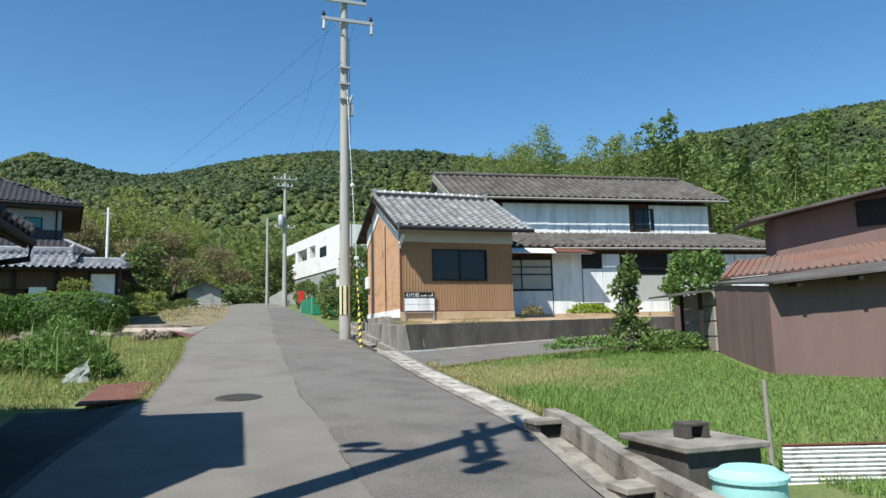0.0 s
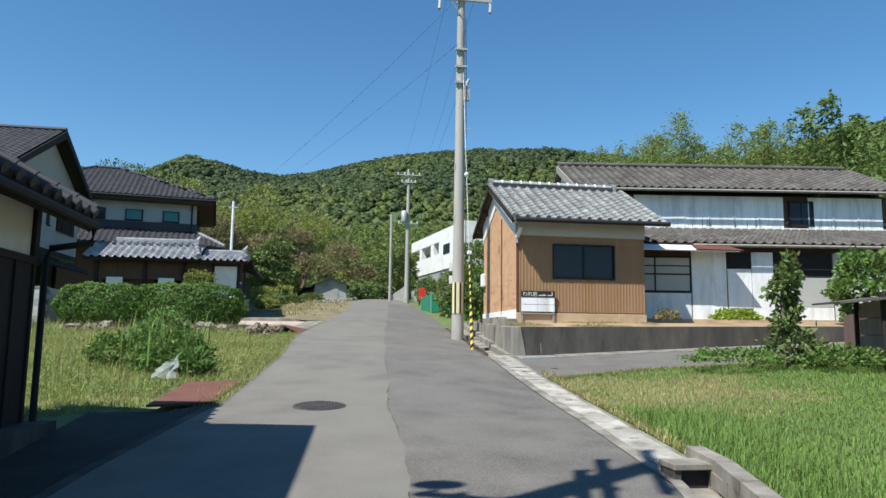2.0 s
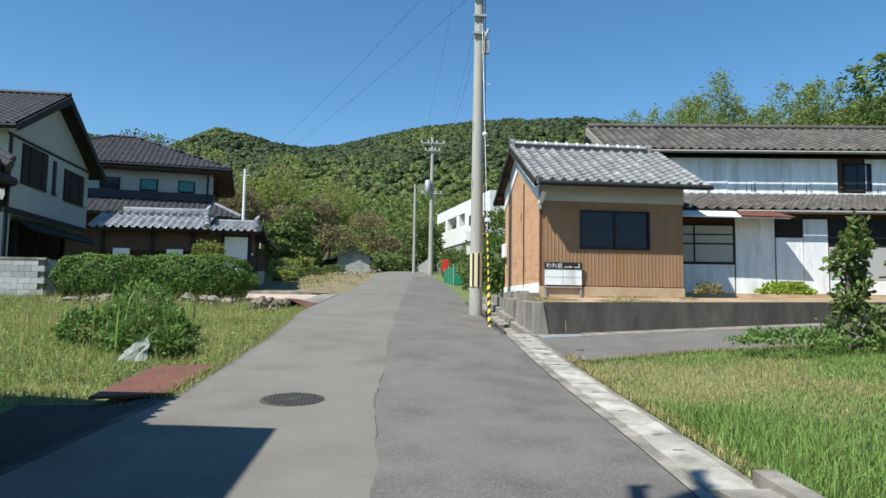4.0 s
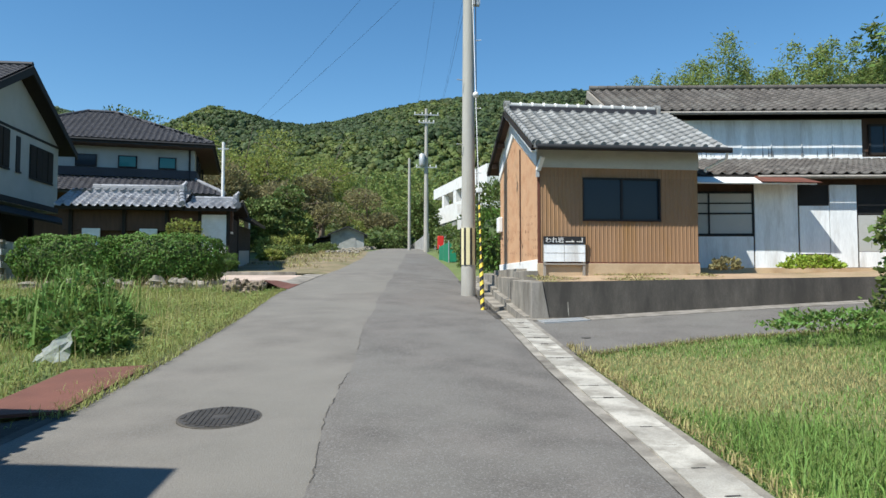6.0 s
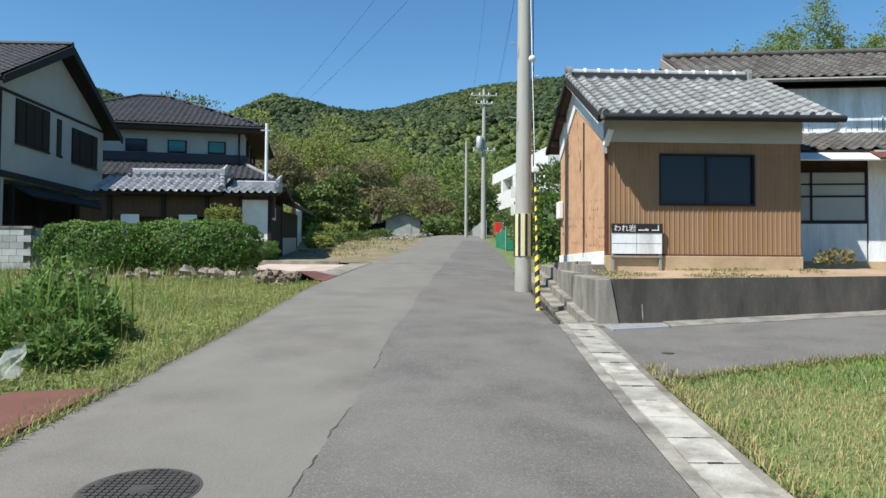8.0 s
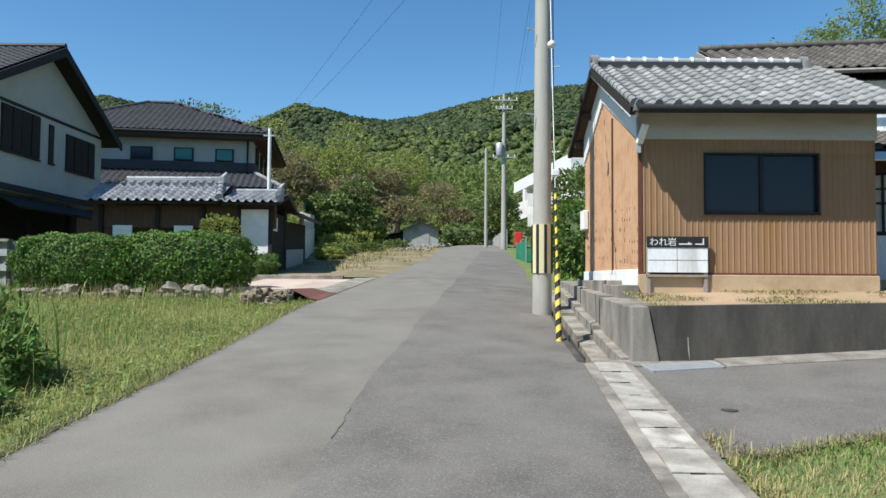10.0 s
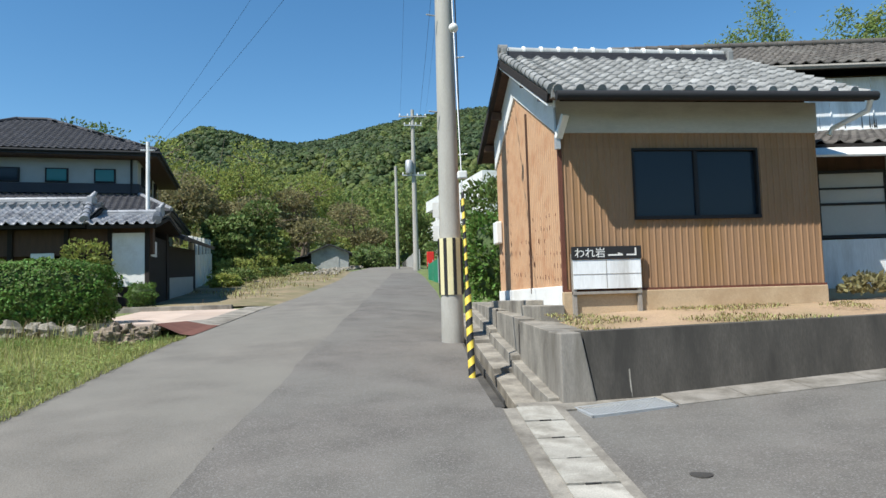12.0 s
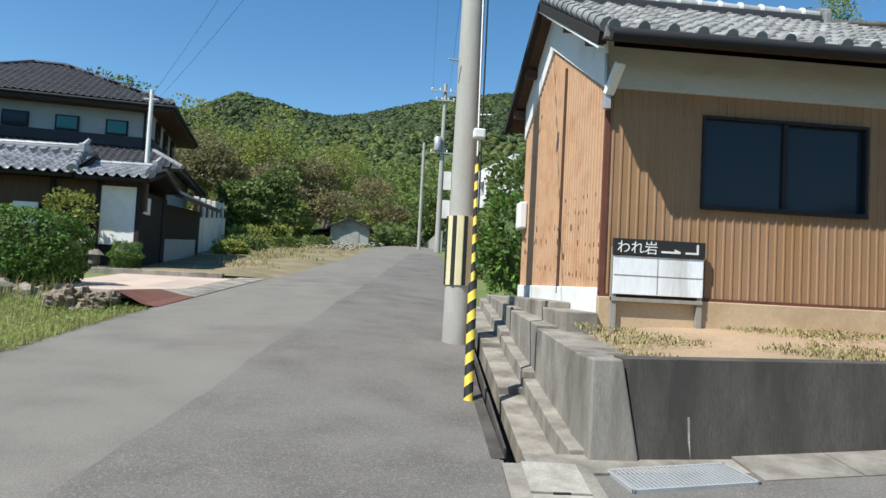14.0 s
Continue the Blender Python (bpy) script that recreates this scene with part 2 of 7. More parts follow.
TREE_BROWN = leafy("autumn_leaf", (0.25, 0.222, 0.105), 0.22, 0.012, 0.45)
TREE_OLIVE = leafy("olive_leaf", (0.27, 0.30, 0.075), 0.3, 0.02, 0.45)
TREE_GREEN = leafy("green_leaf", (0.145, 0.19, 0.055), 0.45, 0.03, 0.3)


def glass(name, tint, rough=0.03):
    m = bpy.data.materials.new(name)
    m.use_nodes = True
    b = m.node_tree.nodes["Principled BSDF"]
    b.inputs["Base Color"].default_value, b.inputs["Roughness"].default_value = (*tint, 1), rough
    b.inputs["Specular IOR Level"].default_value = 0.22
    return m


GLASS_DARK = glass("dark_glass", (0.02, 0.03, 0.042), 0.08)
GLASS_TEAL = glass("teal_glass", (0.05, 0.2, 0.2))


# ---------------------------------------------------------------- mesh building
class Mesh:
    """Collects points and faces of one mesh."""

    def __init__(self):
        self.v, self.f = [], []

    def add(self, verts, faces):
        k = len(self.v)
        self.v += [tuple(p) for p in verts]
        self.f += [tuple(k + i for i in q) for q in faces]
        return self

    def box(self, x0, y0, z0, x1, y1, z1, m=None):
        p = [Vector(c) for c in ((x0, y0, z0), (x1, y0, z0), (x1, y1, z0), (x0, y1, z0), (x0, y0, z1), (x1, y0, z1), (x1, y1, z1), (x0, y1, z1))]
        if m:
            p = [m @ c for c in p]
        return self.add(p, ((3, 2, 1, 0), (4, 5, 6, 7), (0, 1, 5, 4), (1, 2, 6, 5), (2, 3, 7, 6), (3, 0, 4, 7)))

    def slab(self, quad, thick):
        """A plate: four corners of its upper face, anticlockwise seen from above it, and its thickness."""
        a = [Vector(c) for c in quad]
        n = (a[1] - a[0]).cross(a[3] - a[0]).normalized() * thick
        return self.add(a + [c - n for c in a], ((0, 1, 2, 3), (7, 6, 5, 4), (0, 4, 5, 1), (1, 5, 6, 2), (2, 6, 7, 3), (3, 7, 4, 0)))

    def prism(self, outline, offset):
        """A flat outline swept by an offset."""
        a, o = [Vector(c) for c in outline], Vector(offset)
        n = len(a)
        return self.add(a + [c + o for c in a], [tuple(range(n))[::-1], tuple(range(n, 2 * n))] + [(i, (i + 1) % n, n + (i + 1) % n, n + i) for i in range(n)])

    def tube(self, path, radii, seg=8, caps=True):
        path = [Vector(p) for p in path]
        if not isinstance(radii, (list, tuple)):
            radii = [radii] * len(path)
        k = len(self.v)
        for i, p in enumerate(path):
            way = (path[min(i + 1, len(path) - 1)] - path[max(i - 1, 0)]).normalized()
            side = way.cross(Vector((0, 0, 1)) if abs(way.z) < 0.9 else Vector((1, 0, 0))).normalized()
            up = side.cross(way)
            for s in range(seg):
                a = 2 * math.pi * s / seg
                self.v.append(tuple(p + radii[i] * (math.cos(a) * side + math.sin(a) * up)))
        for i in range(len(path) - 1):
            for s in range(seg):
                a, b = k + i * seg + s, k + i * seg + (s + 1) % seg
                self.f.append((a, a + seg, b + seg, b))
        if caps:
            for first in (k, k + (len(path) - 1) * seg):
                n = len(self.v)
                ring = self.v[first : first + seg]
                self.v += ring
                self.f.append(tuple(range(n, n + seg)) if first == k else tuple(range(n, n + seg))[::-1])
        return self

    def blob(self, c, r, rough=0.2, seg=10, rings=7, flat=1.0):
        c = Vector(c)
        rx, ry, rz = r if isinstance(r, (list, tuple)) else (r, r, r)
        k = len(self.v)
        for i in range(rings + 1):
            th = math.pi * i / rings
            for s in range(seg):
                a = 2 * math.pi * s / seg
                d = Vector((math.sin(th) * math.cos(a), math.sin(th) * math.sin(a), math.cos(th)))
                q = 1 + rough * noise.noise(d * 1.7 + c * 1.3)
                self.v.append((c.x + d.x * rx * q, c.y + d.y * ry * q, c.z + d.z * rz * q))
        for i in range(rings):
            for s in range(seg):
                a, b = k + i * seg + s, k + i * seg + (s + 1) % seg
                self.f.append((a, a + seg, b + seg, b))
        return self

    def data(self, name, mat, smooth=False):
        me = bpy.data.meshes.new(name)
        me.from_pydata(self.v, [], self.f)
        me.materials.append(mat)
        if smooth:
            me.polygons.foreach_set("use_smooth", [True] * len(me.polygons))
        me.update()
        return me


def thing(name, at, label, category, group="", kind=""):
    ob = new(name)
    ob.location = at
    ob.empty_display_size = 0.2
    return tagged(ob, label, category, group, kind)


def part(name, mesh, mat, parent, label="", smooth=False, bevel=0.0):
    """One mesh under a thing, given in world coordinates."""
    ob = new(name, mesh.data(name, mat, smooth))
    if parent:
        base = Vector(parent.location)
        up = parent.parent
        while up:
            base += Vector(up.location)
            up = up.parent
        ob.data.transform(Matrix.Translation(-base))
        ob.parent = parent
    if bevel:
        mod = ob.modifiers.new("edge", "BEVEL")
        mod.width, mod.segments, mod.limit_method = bevel, 2, "ANGLE"
    return tagged(ob, label)


def solo(name, mesh, mat, label, category, kind="", group="", smooth=False, bevel=0.0):
    """A thing that is one mesh; its origin is at its base."""
    me = np.array(mesh.v)
    c = Vector((float(me[:, 0].mean()), float(me[:, 1].mean()), float(me[:, 2].min())))
    ob = new(name, mesh.data(name, mat, smooth))
    ob.data.transform(Matrix.Translation(-c))
    ob.location = c
    if bevel:
        mod = ob.modifiers.new("edge", "BEVEL")
        mod.width, mod.segments, mod.limit_method = bevel, 2, "ANGLE"
    return tagged(ob, label, category, group, kind)


def scatter(name, mat, centres, ups, sizes, aspect=0.5, rng=None, parent=None, droop=0.0, facing=0.0):
    """Small pointed leaves: arrays of centres, outward directions and lengths, joined into one mesh."""
    n = len(centres)
    rng = rng or np.random.default_rng(1)
    axis = ups + rng.normal(0, 0.7, (n, 3))
    axis[:, 2] -= droop
    axis /= np.linalg.norm(axis, axis=1)[:, None] + 1e-9
    side = np.cross(axis, rng.normal(0, 1, (n, 3)))
    side /= np.linalg.norm(side, axis=1)[:, None] + 1e-9
    if facing:
        out = ups + rng.normal(0, facing, (n, 3))
        axis = np.cross(out, rng.normal(0, 1, (n, 3)))
        axis /= np.linalg.norm(axis, axis=1)[:, None] + 1e-9
        side = np.cross(out, axis)
        side /= np.linalg.norm(side, axis=1)[:, None] + 1e-9
    s = np.asarray(sizes)[:, None]
    a, b = centres - axis * s * 0.5, centres + axis * s * 0.5
    mid = centres - axis * s * 0.05
    v = np.stack([a, mid + side * s * aspect * 0.5, b, mid - side * s * aspect * 0.5], 1).reshape(-1, 3)
    if parent:
        v = v - np.array(parent.location)
    me = bpy.data.meshes.new(name)
    me.vertices.add(4 * n), me.loops.add(4 * n), me.polygons.add(n)
    me.vertices.foreach_set("co", v.astype(np.float32).ravel())
    me.loops.foreach_set("vertex_index", np.arange(4 * n, dtype=np.int32))
    me.polygons.foreach_set("loop_start", np.arange(0, 4 * n, 4, dtype=np.int32))
    me.update(calc_edges=True)
    me.materials.append(mat)
    ob = new(name, me)
    if parent:
        ob.parent = parent
    return ob


def grass(name, mat, roots, heights, widths, rng, lean=0.35):
    """Bent blades of grass standing on the given roots, joined into one mesh."""
    n = len(roots)
    a = rng.uniform(0, 2 * math.pi, n)
    d = np.stack([np.cos(a), np.sin(a), 0 * a], 1)
    s = np.stack([-np.sin(a), np.cos(a), 0 * a], 1) * (widths / 2)[:, None]
    h = heights[:, None]
    up = np.array([0, 0, 1.0])
    k = rng.uniform(0.1, 1.0, n)[:, None] * lean
    mid, tip = roots + up * h * 0.55 + d * h * k * 0.35, roots + up * h * (1 - 0.35 * k) + d * h * k
    v = np.stack([roots - s, roots + s, mid + s * 0.8, mid - s * 0.8, tip], 1).reshape(-1, 3)
    i = np.arange(n) * 5
    quads = np.stack([i, i + 1, i + 2, i + 3], 1)
    tris = np.stack([i + 3, i + 2, i + 4], 1)
    me = bpy.data.meshes.new(name)
    loops = np.concatenate([quads.ravel(), tris.ravel()]).astype(np.int32)
    starts = np.concatenate([np.arange(n) * 4, 4 * n + np.arange(n) * 3]).astype(np.int32)
    me.vertices.add(5 * n), me.loops.add(len(loops)), me.polygons.add(2 * n)
    me.vertices.foreach_set("co", v.astype(np.float32).ravel())
    me.loops.foreach_set("vertex_index", loops)
    me.polygons.foreach_set("loop_start", starts)
    me.update(calc_edges=True)
    me.materials.append(mat)
    return new(name, me)


# ---------------------------------------------------------------- the lie of the land
ROAD_Y = [-80, -17, -9.5, -6, -3.5, 0, 4.7, 7.3, 20, 39.5, 52, 70, 120]
ROAD_Z = [-4.6, -1.27, -0.8, -0.55, -0.34, -0.02, 0.32, 0.5, 1.5, 3.05, 3.9, 4.6, 6.0]
LEFT_Y = [-80, -17, -9.1, -5.7, -3.5, 0, 5.8, 12, 16.3, 22.8, 28, 38.7, 51, 70, 120]
LEFT_X = [-9.0, -6.6, -6.0, -5.47, -5.3, -5.08, -5.03, -4.45, -3.82, -3.3, -2.8, -2.45, -1.1, 1.5, 9]
RIGHT_Y = [-80, -17, -12, -9.8, -7.2, -4.4, 0, 2, 7.5, 10.8, 17.4, 20, 29, 36, 41, 52, 70, 120]
RIGHT_X = [-4.6, -2.4, -1.7, -1.12, -0.92, -0.78, -0.48, -0.38, 0.05, 0.3, 0.83, 0.97, 1.5, 1.72, 2.0, 2.9, 5.2, 13]
SKY_A = [-180, -60, -40, -26, -19, -15.5, -14, -12, -10, -8, -4, -1.5, 1.3, 5, 8, 12, 15.6, 18, 22, 30, 46, 55, 80, 180]
SKY_E = [2, 6, 10.8, 12.63, 10.97, 10.97, 11.59, 12.42, 12.28, 12.08, 12.22, 12.63, 13.38, 14.13, 14.54, 14.88, 14.47, 14.2, 13.73, 13.0, 14.6, 14.9, 10, 2]


def smooth(x, a, b):
    t = np.clip((x - a) / (b - a), 0, 1)
    return t * t * (3 - 2 * t)


def road_z(y):
    return np.interp(y, ROAD_Y, ROAD_Z)


def land(x, y):
    """Height of the ground sheet."""
    x, y = np.asarray(x, float), np.asarray(y, float)
    z = road_z(y) - 0.05
    left, right = np.interp(y, LEFT_Y, LEFT_X), np.interp(y, RIGHT_Y, RIGHT_X)
    z = z - 0.10 * smooth(left - x, 0.0, 0.8) * (y < 8) + 0.042 * np.clip(x - right - 0.9, 0, 12) * smooth(-y, -60, -2)
    z = z - 0.35 * ((x > right + 0.0) & (x < right + 0.45) & (y < -9.3) & (y > -40))
    inside = smooth(x - left, -0.15, 0.1) * smooth(right - x, -0.15, 0.1)
    z = z - 0.12 * inside
    z = z - 0.45 * ((x > right - 0.35) & (x < right + 0.62) & (y > 0.1) & (y < 10))
    dx, dy = x + 3, y + 10
    r, az = np.hypot(dx, dy), np.degrees(np.arctan2(dx, dy))
    top = np.tan(np.radians(np.interp(az, SKY_A, SKY_E))) * 380 - 4
    rise = smooth(r, 70, 390) ** 1.15
    bumpy = 5 * np.sin(x / 31 + 1) * np.sin(y / 27) + 3 * np.sin(x / 13) * np.sin(y / 17 + 2)
    return z * (1 - smooth(r, 60, 200)) + smooth(r, 60, 200) * 5 * (np.abs(az) < 120) + top * rise * (1 - 0.55 * smooth(r, 390, 900)) + bumpy * smooth(r, 90, 250) * (1 - smooth(r, 300, 380)) * 0.8


# ---------------------------------------------------------------- ground and road
def graded(lo, hi, near_lo, near_hi, step, grow=1.16):
    a = list(np.arange(near_lo, near_hi + step / 2, step))
    s, x = step, near_hi
    while x < hi:
        s *= grow
        x += min(s, 22)
        a.append(x)
    s, x = step, near_lo
    while x > lo:
        s *= grow
        x -= min(s, 22)
        a.insert(0, x)
    return np.array(a)


def sheet(name, xs, ys, height, mat, label, category):
    gx, gy = np.meshgrid(xs, ys)
    v = np.stack([gx, gy, height(gx, gy)], -1).reshape(-1, 3)
    nx, ny = len(xs), len(ys)
    k = (np.arange(ny - 1)[:, None] * nx + np.arange(nx - 1)[None]).ravel()
    me = bpy.data.meshes.new(name)
    me.from_pydata(v.tolist(), [], np.stack([k, k + 1, k + nx + 1, k + nx], 1).tolist())
    me.materials.append(mat)
    me.polygons.foreach_set("use_smooth", [True] * len(me.polygons))
    return tagged(new(name, me), label, category, kind="structure")


ground = sheet("ground", graded(-800, 800, -16, 14, 0.3), graded(-350, 900, -20, 34, 0.4), land, GROUND,
               "uneven earth with grass that rises into wooded hills", "ground")
ground.data.materials.append(FOREST_FLOOR)
for p in ground.data.polygons:
    if math.hypot(p.center.x + 3, p.center.y + 10) > 75:
        p.material_index = 1


def strip(y0, y1, edge_a, edge_b, height, step=0.5, cols=6):
    """A band along the road between two edges that are functions of y."""
    m = Mesh()
    ys = np.linspace(y0, y1, max(2, int((y1 - y0) / step) + 1))
    for y in ys:
        a, b = edge_a(y), edge_b(y)
        for c in range(cols + 1):
            x = a + (b - a) * c / cols
            m.v.append((float(x), float(y), float(height(x, y))))
    for i in range(len(ys) - 1):
        for c in range(cols):
            k = i * (cols + 1) + c
            m.f.append((k, k + 1, k + cols + 2, k + cols + 1))
    return m


def left_edge(y):
    return float(np.interp(y, LEFT_Y, LEFT_X))


def right_edge(y):
    return float(np.interp(y, RIGHT_Y, RIGHT_X))


def camber(x, y):
    a, b = left_edge(y), right_edge(y)
    u = (x - a) / (b - a)
    return float(road_z(y)) + 0.05 * (1 - (2 * u - 1) ** 2) - 0.03 + 0.003 * math.sin(x * 1.3 + y * 0.4)


road = solo("road", strip(-80, 118, left_edge, right_edge, camber, 0.5, 12), ASPHALT, "worn grey asphalt village lane climbing uphill", "road", "structure", smooth=True)
# the newer half of the lane, along a wandering seam
seam = lambda y: float(np.interp(y, [-30, -12, -6, 0, 6, 20, 40], [-4.2, -3.45, -3.2, -2.8, -2.35, -1.1, 0.6])) + 0.03 * math.sin(y * 1.3) + 0.03 * noise.noise((3, y * 1.7, 2)) + 0.014 * noise.noise((3, y * 6.3, 2))
solo("road_patch", strip(-40, 34, seam, lambda y: right_edge(y) - 0.02, lambda x, y: camber(x, y) + 0.006, 0.1, 8), ASPHALT_OLD,
     "darker resurfaced half of the asphalt lane", "road", "structure", smooth=True)
crack = Mesh()
for i in range(240):
    y = -13 + i * 0.05
    if noise.noise((0, y * 0.9, 4)) < 0.02:
        continue
    x, x2 = [seam(v) + 0.02 * noise.noise((7, v * 9, 1)) for v in (y, y + 0.05)]
    w = 0.003 + 0.006 * max(0, noise.noise((0, y * 4.7, 4)))
    crack.add([(x - w, y, camber(x, y) + 0.010), (x + w, y, camber(x, y) + 0.010), (x2 + w, y + 0.05, camber(x2, y + 0.05) + 0.010), (x2 - w, y + 0.05, camber(x2, y + 0.05) + 0.010)], [(0, 1, 2, 3)])
solo("road_crack", crack, CONCRETE_DARK, "dark crack along the seam of the asphalt", "road crack", "structure")
# left concrete edging of the lane
solo("road_edge", strip(-40, 5.6, lambda y: left_edge(y) - 0.10, lambda y: left_edge(y) + 0.015, lambda x, y: float(road_z(y)) - 0.026, 0.5, 2), CONCRETE_DARK, "narrow stained concrete edging of the lane", "kerb", "structure")

# side track that leaves the lane below the retaining wall
track = Mesh()
TX = np.linspace(-0.3, 26, 60)
for x in TX:
    x = float(x)
    hi = float(np.interp(x, [-1, 0.6, 4, 9, 14, 26], [-0.12, -0.20, 0.02, 0.35, 0.1, -1.2]))
    lo = float(np.interp(x, [-1, 0.15, 0.9, 2, 4, 9, 14, 26], [-3.2, -3.2, -2.95, -2.7, -2.5, -2.1, -2.5, -4.0]))
    for c in range(5):
        y = lo + (hi - lo) * c / 4
        track.v.append((max(x, right_edge(y) + 0.53), y, float(road_z(y)) - 0.034 + 0.042 * max(0, x - right_edge(y) - 0.9)))
for i in range(len(TX) - 1):
    for c in range(4):
        k = i * 5 + c
        track.f.append((k, k + 5, k + 6, k + 1))
solo("side_track", track, ASPHALT_OLD, "narrow asphalt side track along the retaining wall", "road", "structure", smooth=True)


# ---------------------------------------------------------------- drain along the lane
def lid_mesh():
    m = Mesh()
    m.box(-0.172, -0.245, -0.07, 0.172, 0.245, 0.0)
    return m.data("gutter_lid", CONCRETE_LIGHT)


gutter = thing("gutter", (-0.6, -6, -0.6), "concrete roadside gutter with separate lids", "gutter", kind="structure")
part("gutter_kerb", strip(-40, -0.1, lambda y: right_edge(y) - 0.02, lambda y: right_edge(y) + 0.10, lambda x, y: float(road_z(y)) - 0.012, 0.4, 2), CONCRETE, gutter)
part("gutter_kerb", strip(-9.2, -0.1, lambda y: right_edge(y) + 0.445, lambda y: right_edge(y) + 0.535, lambda x, y: float(road_z(y)) - 0.012, 0.4, 2), CONCRETE, gutter)
lid = lid_mesh()
y = -8.9
while y < -0.2:
    ob = new("gutter_lid", lid)
    ob.parent = gutter
    a = math.atan2(right_edge(y + 0.3) - right_edge(y - 0.3), 0.6)
    ob.matrix_basis = Matrix.Translation(Vector((right_edge(y) + 0.272, y, float(road_z(y)) + 0.0 + random.uniform(-0.006, 0.006))) - gutter.location) @ Euler((math.atan(0.085), 0, -a + random.uniform(-0.01, 0.01))).to_matrix().to_4x4()
    y += 0.503
notch = Mesh()
for i in range(17):
    yy = -8.9 + 0.503 * (i + 0.5)
    x = right_edge(yy) + 0.272
    notch.box(x - 0.05, yy - 0.012, float(road_z(yy)) - 0.04, x + 0.05, yy + 0.010, float(road_z(yy)) + 0.004)
part("lid_notch", notch, VOID_SHADE, gutter, "dark lifting notches between lids")
# the lower stretch: a raised concrete kerb wall with a dark inlet
kerb = Mesh()
kerb_block = Mesh().box(-0.012, 0.006, -0.128, 0.03, 0.384, -0.004).data("kerb_block", CONCRETE)
for i in range(34):
    ya, yb = -26.3 + i * 0.5, -25.8 + i * 0.5
    xa, xb = right_edge(ya) + 0.40, right_edge(yb) + 0.40
    za, zb = float(road_z(ya)), float(road_z(yb))
    kerb.slab([(xa, ya, za + 0.06), (xa + 0.15, ya, za + 0.06), (xb + 0.15, yb, zb + 0.06), (xb, yb, zb + 0.06)], 0.6)
part("kerb_wall", kerb, CONCRETE_DARK, gutter)
for i in range(14):
    ya, yb = -17.6 + i * 0.6, -17.008 + i * 0.6
    xa, xb = right_edge(ya) + 0.385 + random.uniform(-0.006, 0.006), right_edge(yb) + 0.385
    za, zb = float(road_z(ya)) + 0.155, float(road_z(yb)) + 0.155
    part("kerb_cap", Mesh().slab([(xa, ya, za), (xa + 0.17, ya, za), (xb + 0.17, yb, zb), (xb, yb, zb)], 0.10), CONCRETE, gutter)
for r_ in range(2):
    for c_ in range(20):
        y = -17.5 + c_ * 0.39 + (0.19 if r_ else 0)
        ob = new("kerb_block", kerb_block)
        ob.parent = gutter
        a = math.atan2(right_edge(y + 0.39) - right_edge(y), 0.39)
        ob.matrix_basis = Matrix.Translation(Vector((right_edge(y) + 0.398 + random.uniform(-0.008, 0.004), y, float(road_z(y)) + 0.055 - 0.13 * r_)) - gutter.location) @ Euler((math.atan(0.065), 0, -a)).to_matrix().to_4x4()
floor_ = strip(-40, -9.3, lambda y: right_edge(y) + 0.12, lambda y: right_edge(y) + 0.42, lambda x, y: float(road_z(y)) - 0.10, 0.5, 2)
part("gutter_floor", floor_, CONCRETE, gutter)
def inlet(x, y, z):
    """A slab over a dark square hole at the lane's edge."""
    part("inlet_slab", Mesh().box(x, y, z + 0.06, x + 0.42, y + 0.30, z + 0.115), CONCRETE, gutter, "stained concrete inlet slab", bevel=0.008)
    part("inlet_cheek", Mesh().box(x + 0.01, y + 0.02, z - 0.15, x + 0.07, y + 0.28, z + 0.06), CONCRETE_DARK, gutter)
    part("inlet_cheek", Mesh().box(x + 0.34, y + 0.02, z - 0.15, x + 0.41, y + 0.28, z + 0.06), CONCRETE_DARK, gutter)
    # near-black block stands in for the shaded hole
    part("inlet_opening", Mesh().box(x + 0.07, y + 0.06, z - 0.15, x + 0.34, y + 0.28, z + 0.055), VOID_SHADE, gutter, "near-black block in place of a shaded square inlet hole")


inlet(-1.07, -9.72, -0.81)
inlet(-1.62, -12.3, -1.02)

# ---------------------------------------------------------------- retaining wall at the shed
wall = thing("retaining_wall", (0.08, 0, 0), "stained concrete retaining wall holding up the shed's plot", "retaining wall", kind="structure")
WX = 0.10


# corner block with a battered face
part("corner_block", Mesh().add([(WX - 0.02, 0.0, -0.25), (0.46, 0.0, -0.25), (0.46, 0.5, -0.25), (WX - 0.02, 0.5, -0.25),
                                 (WX, 0.06, 0.62), (0.31, 0.06, 0.62), (0.31, 0.5, 0.62), (WX, 0.5, 0.62)],
                                ((3, 2, 1, 0), (4, 5, 6, 7), (0, 1, 5, 4), (1, 2, 6, 5), (2, 3, 7, 6), (3, 0, 4, 7))), CORNER_STAIN, wall, "paler corner block with rusty streak", bevel=0.015)
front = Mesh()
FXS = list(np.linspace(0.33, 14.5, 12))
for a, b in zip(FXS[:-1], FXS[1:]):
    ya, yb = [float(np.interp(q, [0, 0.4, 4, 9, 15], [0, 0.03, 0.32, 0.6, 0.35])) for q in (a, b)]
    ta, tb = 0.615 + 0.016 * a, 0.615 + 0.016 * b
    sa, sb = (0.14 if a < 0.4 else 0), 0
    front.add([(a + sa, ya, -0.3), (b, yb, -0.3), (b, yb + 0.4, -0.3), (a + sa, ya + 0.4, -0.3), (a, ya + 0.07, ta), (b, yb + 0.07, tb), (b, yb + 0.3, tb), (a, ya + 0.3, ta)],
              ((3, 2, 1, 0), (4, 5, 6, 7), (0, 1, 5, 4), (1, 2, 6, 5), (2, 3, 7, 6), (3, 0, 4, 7)))
